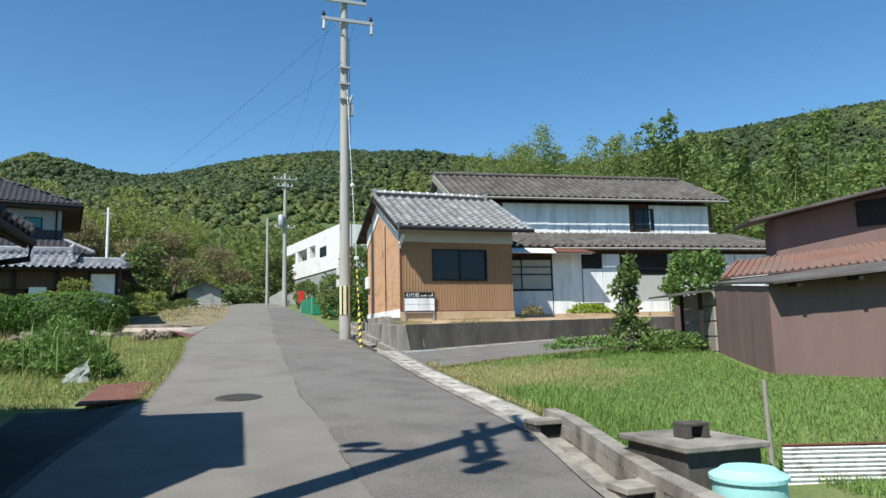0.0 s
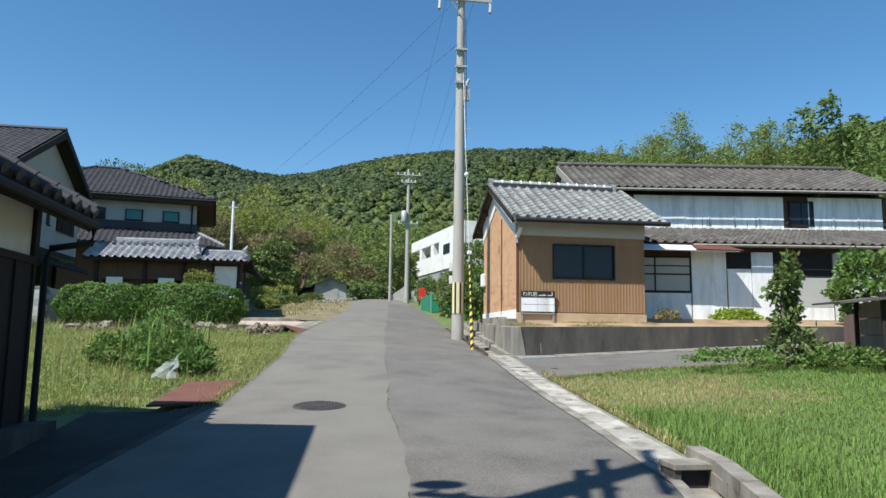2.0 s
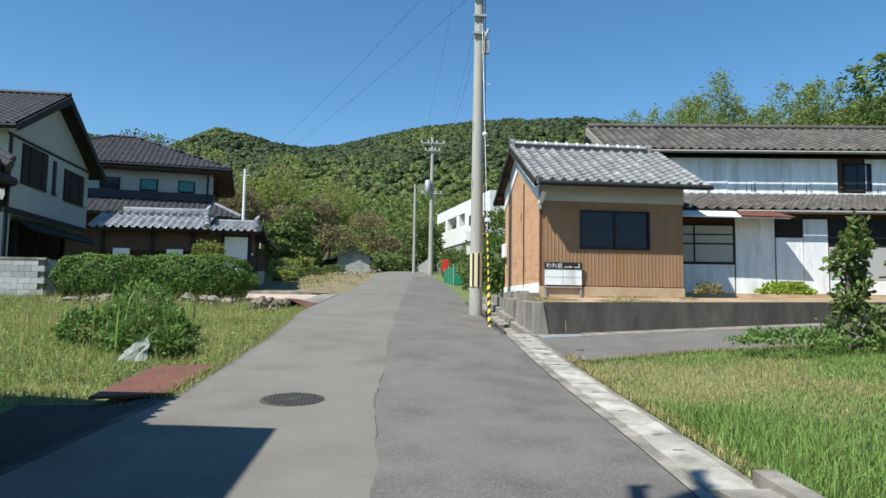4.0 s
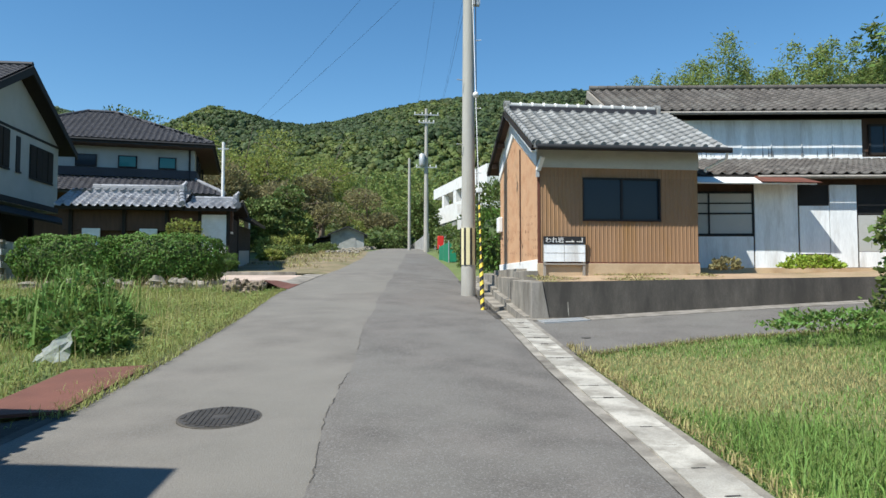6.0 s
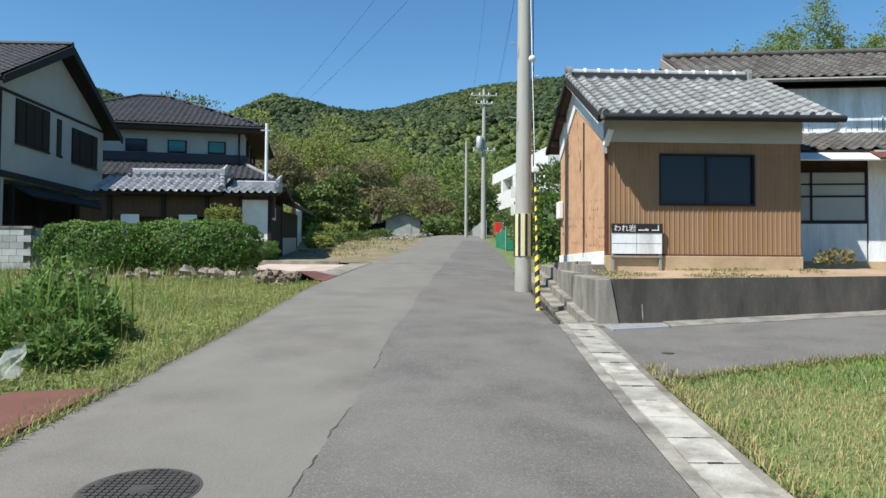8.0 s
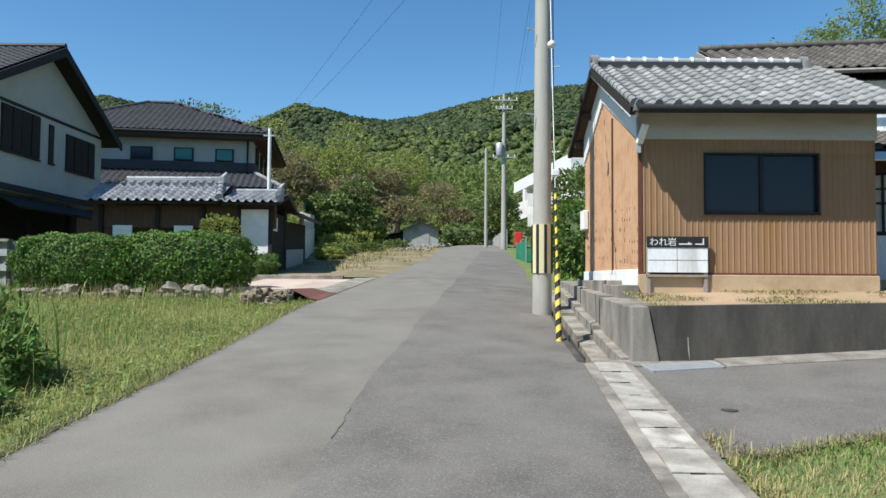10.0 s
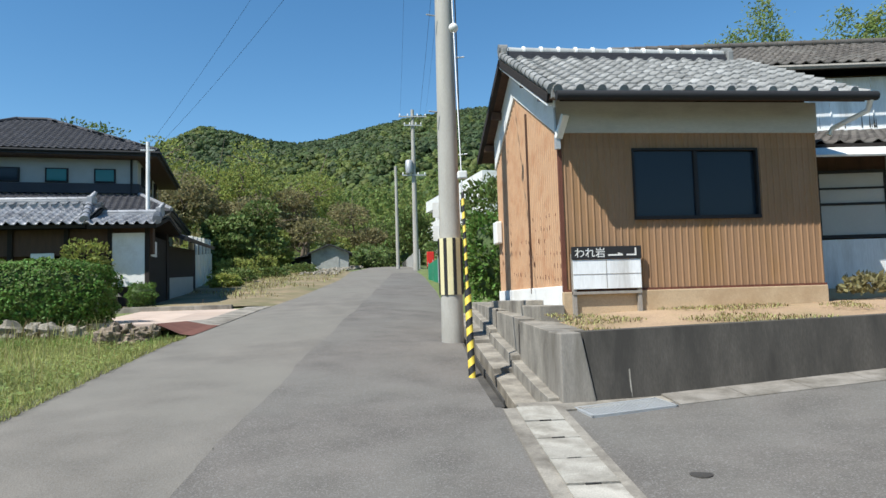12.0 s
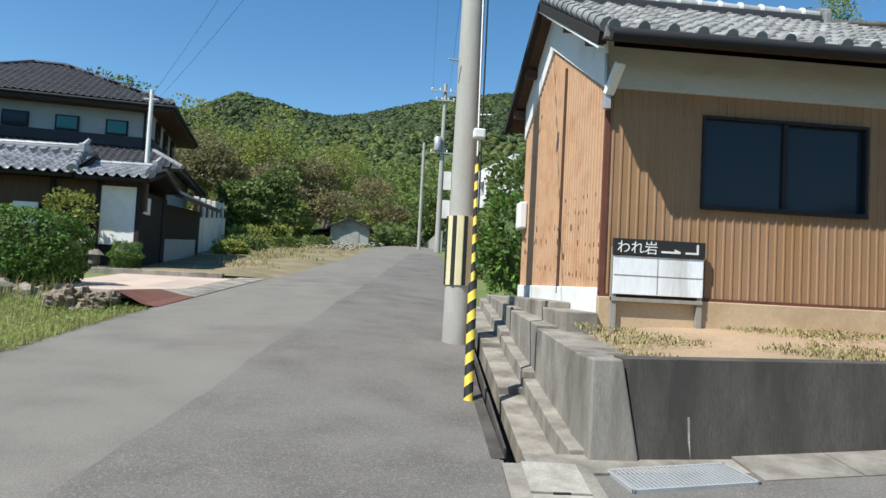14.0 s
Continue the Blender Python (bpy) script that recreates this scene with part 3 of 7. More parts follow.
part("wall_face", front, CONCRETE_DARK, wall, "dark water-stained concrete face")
part("streak", Mesh().add([(0.78, 0.096, 0.25), (0.795, 0.096, 0.25), (0.80, 0.073, -0.05), (0.785, 0.073, -0.05)], [(3, 2, 1, 0)]), CONCRETE_LIGHT, wall, "pale lime streak")
# road-side flank: courses that step back from the open channel and rise with the lane
def course(x0, x1, y0, y1, top):
    """A length of wall along the lane: inner and outer faces, ends, and its top as a function of y."""
    m = Mesh()
    ys = np.linspace(y0, y1, 5)
    for y in ys:
        y = float(y)
        k = 0.062 * max(0.0, y - 0.5)
        m.v += [(x0 + k, y, float(road_z(y)) - 0.45), (x1 + k, y, float(road_z(y)) - 0.45), (x1 + k, y, top(y)), (x0 + k, y, top(y))]
    for i in range(4):
        a, b = 4 * i, 4 * i + 4
        m.f += [(a + 3, b + 3, b, a), (a + 2, b + 2, b + 3, a + 3), (a + 1, b + 1, b + 2, a + 2)]
    m.f += [(0, 1, 2, 3), (19, 18, 17, 16)]
    return m


for ya, yb, top_z in ((0.5, 2.24, 0.608), (2.265, 4.38, 0.635), (4.405, 8.2, 0.66)):
    part("flank_wall", course(WX, 0.5, ya, yb, lambda y, s=top_z: s + 0.03 * y), CONCRETE, wall, bevel=0.008)
for ya, yb, rise in ((0.12, 2.20, -0.005), (2.225, 4.34, 0.055), (4.365, 8.2, 0.11)):
    part("flank_ledge", course(WX - 0.12, WX + 0.01, ya, yb, lambda y, s=rise: s + 0.088 * y), CONCRETE, wall, bevel=0.008)
for ya, yb, rise in ((0.30, 2.16, -0.155), (2.185, 4.30, -0.095), (4.325, 8.2, -0.04)):
    part("lower_ledge", course(WX - 0.36, WX - 0.11, ya, yb, lambda y, s=rise: s + 0.088 * y), CONCRETE, wall, bevel=0.008)
joint = Mesh()
for y0, z0, z1, x in ((2.24, 0.19, 0.635, WX), (4.38, 0.44, 0.80, WX), (2.2, -0.2, 0.19, WX - 0.12), (4.34, -0.1, 0.44, WX - 0.12)):
    k = 0.062 * (y0 - 0.5)
    joint.box(x + k - 0.004, y0 - 0.004, z0, x + k + 0.03, y0 + 0.028, z1)
part("wall_joint", joint, VOID_SHADE, wall, "dark stepped open joint")
# channel floor carries its shade as near-black colour
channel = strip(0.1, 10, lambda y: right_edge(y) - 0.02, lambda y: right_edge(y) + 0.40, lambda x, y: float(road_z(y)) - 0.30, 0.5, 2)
part("open_channel", channel, VOID_SHADE, wall, "drain channel floor with its shade painted near-black")
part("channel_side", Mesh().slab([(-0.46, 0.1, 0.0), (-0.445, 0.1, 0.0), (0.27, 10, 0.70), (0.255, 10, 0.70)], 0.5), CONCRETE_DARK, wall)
part("channel_kerb", strip(0.0, 10, lambda y: right_edge(y) - 0.08, lambda y: right_edge(y) + 0.01, lambda x, y: float(road_z(y)) - 0.02, 0.4, 1), CONCRETE_DARK, wall)
part("apron", Mesh().slab([(-0.34, -0.25, -0.062), (1.1, -0.15, -0.045), (1.1, 0.14, -0.020), (-0.34, 0.10, -0.030)], 0.2), CONCRETE, wall)
apron = Mesh()
for a in np.arange(1.1, 8.9, 0.7):
    ya, yb = [float(np.interp(q, [0, 0.4, 4, 9], [0, 0.03, 0.32, 0.6])) for q in (a, a + 0.69)]
    apron.slab([(a, ya - 0.40, float(land(a, ya - 0.4)) + 0.024), (a + 0.69, yb - 0.40, float(land(a + 0.69, yb - 0.4)) + 0.024), (a + 0.69, yb + 0.02, float(land(a + 0.69, yb)) + 0.032), (a, ya + 0.02, float(land(a, ya)) + 0.032)], 0.2)
part("apron_slab", apron, CORNER_STAIN, wall)
yard = Mesh()
for i in range(30):
    for j in range(14):
        x = 0.25 + i * 0.5
        y = float(np.interp(x, [0, 0.4, 4, 9, 15], [0, 0.03, 0.32, 0.6, 0.35])) + 0.17 + j * 0.5
        z = 0.60 + 0.13 * float(smooth(y, 0.5, 1.9) * smooth(x, 0.4, 1.3)) + 0.015 * x + 0.03 * noise.noise((x * 1.5, y * 1.5, 0)) * float(smooth(x, 0.3, 0.8)) * (j > 0)
        yard.v.append((max(x, WX + 0.062 * (y - 0.5) + 0.12), y, z))
for i in range(29):
    for j in range(13):
        k = i * 14 + j
        yard.f.append((k, k + 14, k + 15, k + 1))
solo("yard_ground", yard, EARTH, "sandy earth plot behind the retaining wall", "ground", "structure", smooth=True)
grate = thing("drain_grate", (0.75, -0.42, 0.02), "galvanised steel bar grating over a drain", "drain grate")
gm = pose(0.20, -0.50, -0.080, 4, -2.2, 9)
frame_m = Mesh()
for q in ((0, 0, 0.86, 0.02), (0, 0.34, 0.86, 0.36), (0, 0, 0.02, 0.36), (0.84, 0, 0.86, 0.36)):
    frame_m.box(q[0], q[1], -0.03, q[2], q[3], 0.005, gm)
part("grate_frame", frame_m, STEEL, grate)
for i in range(27):
    part("grate_bar", Mesh().box(0.03 + i * 0.030, 0.01, -0.03, 0.042 + i * 0.030, 0.35, 0.003, gm), STEEL, grate)
part("drain_pit", Mesh().box(0.01, 0.01, -0.06, 0.85, 0.35, -0.034, gm), VOID_SHADE, grate, "dark pit below the bars")


# ---------------------------------------------------------------- roof tiles
def tile_shape(w, l, name, mat, wave=0.035):
    """One pan tile: an S-shaped cross-section, lower end at y = 0, lying along +y."""
    m = Mesh()
    prof = [(u, wave * (0.55 * math.cos(2 * math.pi * (u - 0.12)) + 0.2 * math.cos(4 * math.pi * (u - 0.1)))) for u in np.linspace(0, 1.06, 8)]
    n = len(prof)
    for y, lift in ((0.0, 0.030), (l * 1.15, 0.0)):
        for u, h in prof:
            m.v.append((u * w, y, h + lift))
    for u, h in prof:
        m.v.append((u * w, 0.0, h + 0.004))
    for i in range(n - 1):
        m.f.append((i, i + 1, n + i + 1, n + i))
        m.f.append((2 * n + i, 2 * n + i + 1, i + 1, i))
    return m.data(name, mat, True)


def tile_slope(parent, corner, along, up, cols, rows, w, l, mat, joined=False, wave=0.048, keep=None):
    """Lays tiles over a slope from its lower corner: along the eave, and up the slope (unit vectors)."""
    a, u = Vector(along).normalized(), Vector(up).normalized()
    n = a.cross(u)
    turn = Matrix((a, u, n)).transposed().to_4x4()
    base = tile_shape(w, l, "tile", mat, wave)
    if joined:
        src = np.array([v.co[:] for v in base.vertices])
        faces = [tuple(p.vertices) for p in base.polygons]
        m = Mesh()
        rot = np.array(turn.to_3x3())
        for r in range(rows):
            for c in range(cols):
                if keep and not keep(c * w, r * l):
                    continue
                p = (src + [c * w, r * l, 0]) @ rot.T + np.array(corner)
                m.add(p.tolist(), faces)
        bpy.data.meshes.remove(base)
        return tagged(part("roof_tiles", m, mat, parent, smooth=True), kind="stuff")
    org = Vector(corner)
    base_at = Vector(parent.location) + (Vector(parent.parent.location) if parent.parent else Vector())
    for r in range(rows):
        for c in range(cols):
            ob = new("tile", base)
            ob.parent = parent
            ob.matrix_basis = Matrix.Translation(org - base_at + a * (c * w + random.uniform(-0.004, 0.004)) + u * (r * l + random.uniform(-0.004, 0.004))) @ turn @ Euler((random.uniform(-0.012, 0.012), 0, random.uniform(-0.012, 0.012))).to_matrix().to_4x4()


# ---------------------------------------------------------------- the tan shed
shed = thing("tan_shed", (0.8, 2.1, 0.75), "tan corrugated metal shed with a grey tiled gable roof", "shed")
X0, X1, Y0, Y1, ZB = 0.78, 4.33, 2.1, 6.1, 0.70
RY, RZ, EZ, EY, BY = 4.4, 4.84, 3.43, 1.61, 6.72
SL = (RZ - EZ) / (RY - EY)


def ribbed(p0, along, width, z0, z1, out, pitch=0.086, depth=0.010, tops=None):
    """A sheet with vertical ribs; tops: its upper edge as a function of the way along."""
    m, a, o = Mesh(), Vector(along).normalized(), Vector(out).normalized()
    us = []
    n = max(1, round(width / pitch))
    for i in range(n):
        s = width * i / n
        us += [(s, 0), (s + 0.62 * pitch, 0), (s + 0.72 * pitch, depth), (s + 0.88 * pitch, depth)]
    us.append((width, 0))
    for s, d in us:
        p = Vector(p0) + a * s + o * d
        m.v.append((p.x, p.y, z0))
        m.v.append((p.x, p.y, tops(s) if tops else z1))
    for i in range(len(us) - 1):
        m.f.append((2 * i, 2 * i + 2, 2 * i + 3, 2 * i + 1))
    return m


def gable(y):
    return EZ - 0.08 + SL * (min(y, 2 * RY - y) - EY)


# core walls, so that the sheets have a building behind them
WIN = (1.77, 3.45, 1.97, 2.83)
core = Mesh()
core.box(X0 + 0.03, Y0 + 0.03, ZB, WIN[0], Y0 + 0.13, 3.42).box(WIN[1], Y0 + 0.03, ZB, X1 - 0.03, Y0 + 0.13, 3.42)
core.box(WIN[0], Y0 + 0.03, ZB, WIN[1], Y0 + 0.13, WIN[2]).box(WIN[0], Y0 + 0.03, WIN[3], WIN[1], Y0 + 0.13, 3.42)
for x in (X0 + 0.03, X1 - 0.13):
    core.prism([(x, Y0 + 0.13, ZB), (x, Y1, ZB), (x, Y1, gable(Y1)), (x, RY, gable(RY)), (x, Y0 + 0.13, gable(Y0 + 0.13))], (0.1, 0, 0))
core.box(X0 + 0.13, Y1 - 0.1, ZB, X1 - 0.13, Y1, 3.3)
core.box(X0 + 0.13, Y0 + 0.13, ZB, X1 - 0.13, Y1 - 0.1, ZB + 0.05)
part("wall_core", core, WOOD_DARK, shed)
x = X0
for w in (0.89, 0.89, 0.89, 0.88):
    for za, zb in ((1.03, WIN[2] - 0.03), (WIN[3] + 0.03, 3.06)):
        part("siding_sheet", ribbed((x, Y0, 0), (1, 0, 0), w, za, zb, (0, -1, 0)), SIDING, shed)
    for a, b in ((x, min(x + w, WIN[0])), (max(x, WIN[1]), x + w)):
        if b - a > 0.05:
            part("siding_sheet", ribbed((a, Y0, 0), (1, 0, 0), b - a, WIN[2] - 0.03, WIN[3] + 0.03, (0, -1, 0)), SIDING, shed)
    x += w
# gable wall to the lane
yy = Y1
for w in (0.95, 1.0, 1.03, 1.02):
    y_here = yy
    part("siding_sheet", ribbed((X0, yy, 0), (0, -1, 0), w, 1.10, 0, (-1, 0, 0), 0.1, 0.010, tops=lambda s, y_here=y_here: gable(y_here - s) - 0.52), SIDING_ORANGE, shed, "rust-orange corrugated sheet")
    yy -= w
rows = Mesh()
rng = np.random.default_rng(77)
for r_ in range(6):
    for c_ in range(26):
        y, z = Y0 + 0.08 + c_ * 0.15, 1.16 + r_ * 0.17 + 0.01 * c_
        if rng.random() < 0.85 - 0.02 * c_ - 0.07 * r_:
            h_ = rng.uniform(0.02, 0.075)
            rows.box(X0 - 0.0135, y - 0.008, z, X0 - 0.011, y + rng.uniform(0.004, 0.014), z + h_)
tagged(part("rust_marks", rows, RUST, shed, "rows of rusted nail marks"), kind="stuff")
part("corner_post", Mesh().box(X0 - 0.02, Y0 - 0.018, 1.03, X0 + 0.03, Y0 + 0.03, 3.06), RUST, shed, "rusted corner flashing")
part("downpipe", Mesh().box(X0 - 0.04, 3.66, 1.02, X0 - 0.012, 3.69, 3.74), WOOD_BROWN, shed, "rust-brown batten")
part("gable_board", Mesh().prism([(X0 - 0.03, Y0 - 0.02, gable(Y0) - 0.55), (X0 - 0.03, RY, gable(RY) - 0.55), (X0 - 0.03, Y1, gable(Y1) - 0.55), (X0 - 0.03, Y1, gable(Y1)), (X0 - 0.03, RY, gable(RY)), (X0 - 0.03, Y0 - 0.02, gable(Y0))], (0.06, 0, 0)), WHITE_PAINT, shed, "white gable boarding")
part("fascia_board", Mesh().box(X0 - 0.02, Y0 - 0.03, 3.06, X1 + 0.02, Y0 + 0.03, 3.47), BOARD_SHADE, shed, "off-white board below the eave, greyed for its shade")
part("plinth", Mesh().box(X0 - 0.03, Y0 - 0.035, 0.6, X1 + 0.02, Y0 + 0.03, 1.02), MORTAR, shed, "sandy mortar plinth", bevel=0.01)
part("plinth", Mesh().box(X0 - 0.035, Y0 + 0.03, 0.6, X0 + 0.03, Y1, 1.10), WHITE_PAINT, shed, "white painted plinth", bevel=0.01)
part("sill_flashing", Mesh().box(X0 - 0.02, Y0 - 0.025, 1.015, X1 + 0.01, Y0 - 0.002, 1.05), RUST, shed, "rusted bottom edge of the siding")
part("side_step", Mesh().box(0.42, 2.0, 0.55, 0.74, 3.0, 0.86), CONCRETE, shed, "concrete step", bevel=0.012)
part("side_step", Mesh().box(0.50, 3.01, 0.6, 0.74, 5.6, 0.93), CONCRETE, shed, "concrete step", bevel=0.012)
wf = Mesh()
a, b, c, d = WIN
wf.box(a - 0.028, Y0 - 0.04, c - 0.045, b + 0.028, Y0 + 0.08, c).box(a - 0.028, Y0 - 0.03, d, b + 0.028, Y0 + 0.08, d + 0.028)
wf.box(a - 0.028, Y0 - 0.03, c, a, Y0 + 0.08, d).box(b, Y0 - 0.03, c, b + 0.028, Y0 + 0.08, d)
window = part("window_frame", wf, BLACK, shed, "dark bronze sliding window frame")
mid = (a + b) / 2
part("pane", Mesh().box(a, Y0 + 0.015, c, mid, Y0 + 0.025, d), GLASS_DARK, window)
part("pane", Mesh().box(mid, Y0 + 0.04, c, b, Y0 + 0.05, d), GLASS_DARK, window)
part("mullion", Mesh().box(mid - 0.025, Y0 - 0.012, c, mid + 0.025, Y0 + 0.012, d), BLACK, window)
# roof boarding, rafters and eaves
roof = part("roof_deck", Mesh().slab([(0.55, EY, EZ - 0.03), (4.72, EY, EZ - 0.03), (4.72, RY, RZ - 0.03), (0.55, RY, RZ - 0.03)], 0.05)
            .slab([(4.72, BY, RZ - 0.03 - SL * (BY - RY)), (0.55, BY, RZ - 0.03 - SL * (BY - RY)), (0.55, RY, RZ - 0.03), (4.72, RY, RZ - 0.03)], 0.05), WOOD_BROWN, shed, "brown timber roof boarding")
for y0, y1, s in ((EY, RY, 1), (RY, BY, -1)):
    z0, z1 = (EZ, RZ) if s > 0 else (RZ, RZ - SL * (BY - RY))
    part("barge_board", Mesh().slab([(0.52, y0, z0 + 0.0), (0.60, y0, z0 + 0.0), (0.60, y1, z1 + 0.0), (0.52, y1, z1 + 0.0)], 0.11), WOOD_DARK, shed)
part("verge_strip", Mesh().slab([(0.53, EY + 0.05, EZ - 0.115), (0.59, EY + 0.05, EZ - 0.115), (0.59, RY, RZ - 0.115), (0.53, RY, RZ - 0.115)], 0.025), WHITE_PAINT, shed, "white strip below the verge board")
for y in (2.25, 3.2, 4.4, 5.4, 6.2):
    part("purlin_end", Mesh().box(0.58, y - 0.05, gable(y) - 0.14, X0 - 0.02, y + 0.05, gable(y) - 0.02), WOOD_BROWN, shed)
slope = Vector((0, RY - EY, RZ - EZ)).normalized()
tile_slope(shed, (0.56, EY - 0.06, EZ), (1, 0, 0), slope, 15, 14, 0.277, 0.235, TILE_GREY)
tile_slope(shed, (4.72, BY + 0.06, RZ - SL * (BY - RY)), (-1, 0, 0), Vector((0, RY - BY, SL * (BY - RY))).normalized(), 15, 11, 0.277, 0.235, TILE_GREY, joined=True)
part("eave_closure", Mesh().box(0.56, EY - 0.05, EZ - 0.06, 4.72, EY + 0.02, EZ + 0.045), TILE_GREY, shed)
for i in range(13):
    p = Vector((0.58, EY - 0.04, EZ + 0.05)) + slope * (i * 0.245)
    part("verge_tile", Mesh().tube([p, p + slope * 0.26], [0.075, 0.06], 8), TILE_GREY, shed, smooth=True)
for i in range(15):
    x = 0.60 + i * 0.277
    part("eave_cap", Mesh().tube([(x + 0.03, EY - 0.085, EZ + 0.035), (x + 0.03, EY - 0.02, EZ + 0.06)], [0.058, 0.058], 10), TILE_GREY, shed, smooth=True)
ridge = Mesh().box(0.66, RY - 0.11, RZ - 0.02, 4.45, RY + 0.11, RZ + 0.06).box(0.66, RY - 0.085, RZ + 0.065, 4.45, RY + 0.085, RZ + 0.12)
part("ridge_course", ridge, TILE_DARK, shed, bevel=0.008)
for i in range(13):
    x = 0.64 + i * 0.292
    part("ridge_tile", Mesh().tube([(x, RY, RZ + 0.135), (x + 0.285, RY, RZ + 0.135)], [0.078, 0.066], 10), TILE_PALE, shed, smooth=True)
    part("ridge_joint", Mesh().tube([(x - 0.012, RY, RZ + 0.14), (x + 0.03, RY, RZ + 0.14)], 0.088, 10), WHITE_PAINT, shed, "white mortar at the ridge joint", smooth=True)
for x in (0.60, 4.46):
    part("ridge_end_ornament", Mesh().box(x - 0.05, RY - 0.15, RZ - 0.10, x + 0.05, RY + 0.15, RZ + 0.16).tube([(x - 0.07, RY, RZ + 0.17), (x + 0.07, RY, RZ + 0.17)], 0.085, 10), TILE_GREY, shed, bevel=0.02)
part("rain_gutter", Mesh().tube([(0.6, EY - 0.10, EZ - 0.05), (4.80, EY - 0.10, EZ - 0.03)], 0.06, 10), BLACK, shed, "dark half-round rain gutter", smooth=True)
part("gutter_pipe", Mesh().tube([(4.72, EY - 0.10, EZ - 0.05), (4.72, EY - 0.02, EZ - 0.2), (4.50, Y0 - 0.12, EZ - 0.34), (4.46, Y0 - 0.1, EZ - 0.42)], 0.035, 8), WHITE_PAINT, shed, "white downpipe", smooth=True)
lamp = part("wall_lamp", Mesh().box(-0.05, -0.32, -0.03, 0.05, 0.0, 0.03, pose(X0 - 0.02, Y0 - 0.06, 2.98, -56, 0, 18)), WHITE_PAINT, shed, "white fluorescent outdoor lamp", bevel=0.01)
part("lamp_bracket", Mesh().box(X0 - 0.06, Y0 - 0.09, 2.84, X0 + 0.0, Y0 - 0.02, 3.02).tube([(X0 - 0.04, Y0 - 0.05, 3.0), (X0 - 0.05, Y0 - 0.06, 3.38)], 0.018, 6), STEEL, lamp)
part("meter_box", Mesh().box(X0 - 0.12, 5.75, 1.95, X0 - 0.01, 6.05, 2.35), WHITE_PAINT, shed, "grey electricity meter box", bevel=0.02)

# direction sign in front of the shed
sign = thing("direction_sign", (1.3, 2.03, 0.75), "weathered white board sign with a black heading on wooden legs", "sign")
SY = 2.0
part("board", Mesh().box(0.87, SY, 1.05, 1.76, SY + 0.03, 1.42), WHITE_METAL, sign, "whitewashed wooden boards", bevel=0.004)
for z in (1.235,):
    part("board_joint", Mesh().box(0.872, SY - 0.003, z - 0.004, 1.758, SY - 0.001, z + 0.004), WOOD_GREY, sign)
part("board_joint", Mesh().box(1.30, SY - 0.003, 1.06, 1.307, SY - 0.001, 1.41), WOOD_GREY, sign)
head = part("heading_board", Mesh().box(0.86, SY - 0.012, 1.425, 1.77, SY + 0.03, 1.585), BLACK, sign, "black painted heading board", bevel=0.004)
for x in (0.86, 1.71):
    part("leg", Mesh().box(x, SY + 0.012, 0.62, x + 0.05, SY + 0.06, 1.50), WOOD_GREY, sign)
part("crossbar", Mesh().box(0.86, SY + 0.0, 0.985, 1.76, SY + 0.05, 1.02), WOOD_GREY, sign)


def lettering(text, x, y, z, size, mat, parent):
    cu = bpy.data.curves.new("text", "FONT")
    cu.body, cu.size, cu.extrude = text, size, 0.001
    ob = new("text", cu)
    me = bpy.data.meshes.new_from_object(ob.evaluated_get(bpy.context.evaluated_depsgraph_get()))
    bpy.data.objects.remove(ob)
    me.transform(pose(x, y, z, 90, 0, 0))
    m = Mesh()
    m.v, m.f = [tuple(v.co) for v in me.vertices], [tuple(p.vertices) for p in me.polygons]
    if m.v:
        part("lettering", m, mat, parent, "white painted characters")


lettering("われ岩", 0.89, SY - 0.015, 1.455, 0.135, WHITE_PAINT, sign)
arrow = Mesh().box(1.33, SY - 0.017, 1.463, 1.52, SY - 0.013, 1.482)
arrow.prism([(1.46, SY - 0.017, 1.482), (1.52, SY - 0.017, 1.482), (1.46, SY - 0.017, 1.505)], (0, 0.004, 0))
arrow.box(1.57, SY - 0.017, 1.463, 1.70, SY - 0.013, 1.482).box(1.68, SY - 0.017, 1.482, 1.70, SY - 0.013, 1.56)
part("arrow_mark", arrow, WHITE_PAINT, sign)


# ---------------------------------------------------------------- utility poles
def utility_pole(x, y, z0, z1, lean, r0, r1, arms, label):
    p = thing("utility_pole", (x, y, z0), label, "utility pole", "utility poles")
    top = Vector((x + lean, y, z1))
    part("shaft", Mesh().tube([(x, y, z0 - 0.3), ((x + top.x) / 2, y, (z0 + z1) / 2), top], [r0, (r0 + r1) / 2, r1], 20), POLE, p, smooth=True)
    for z, half, dy in arms:
        q = (z - z0) / (z1 - z0)
        arm = part("crossarm", Mesh().box(x + lean * q - half, y - r1 - 0.08, z - 0.04, x + lean * q + half, y - r1, z + 0.04), STEEL, p, "galvanised crossarm")
        for u in (-0.92, -0.35, 0.35, 0.92):
            part("insulator", Mesh().tube([(x + lean * q + half * u, y - r1 - 0.04, z + 0.03), (x + lean * q + half * u, y - r1 - 0.04, z + 0.10), (x + lean * q + half * u, y - r1 - 0.04, z + 0.20)], [0.03, 0.05, 0.025], 8), WHITE_PAINT, arm, "white porcelain insulator")
    return p


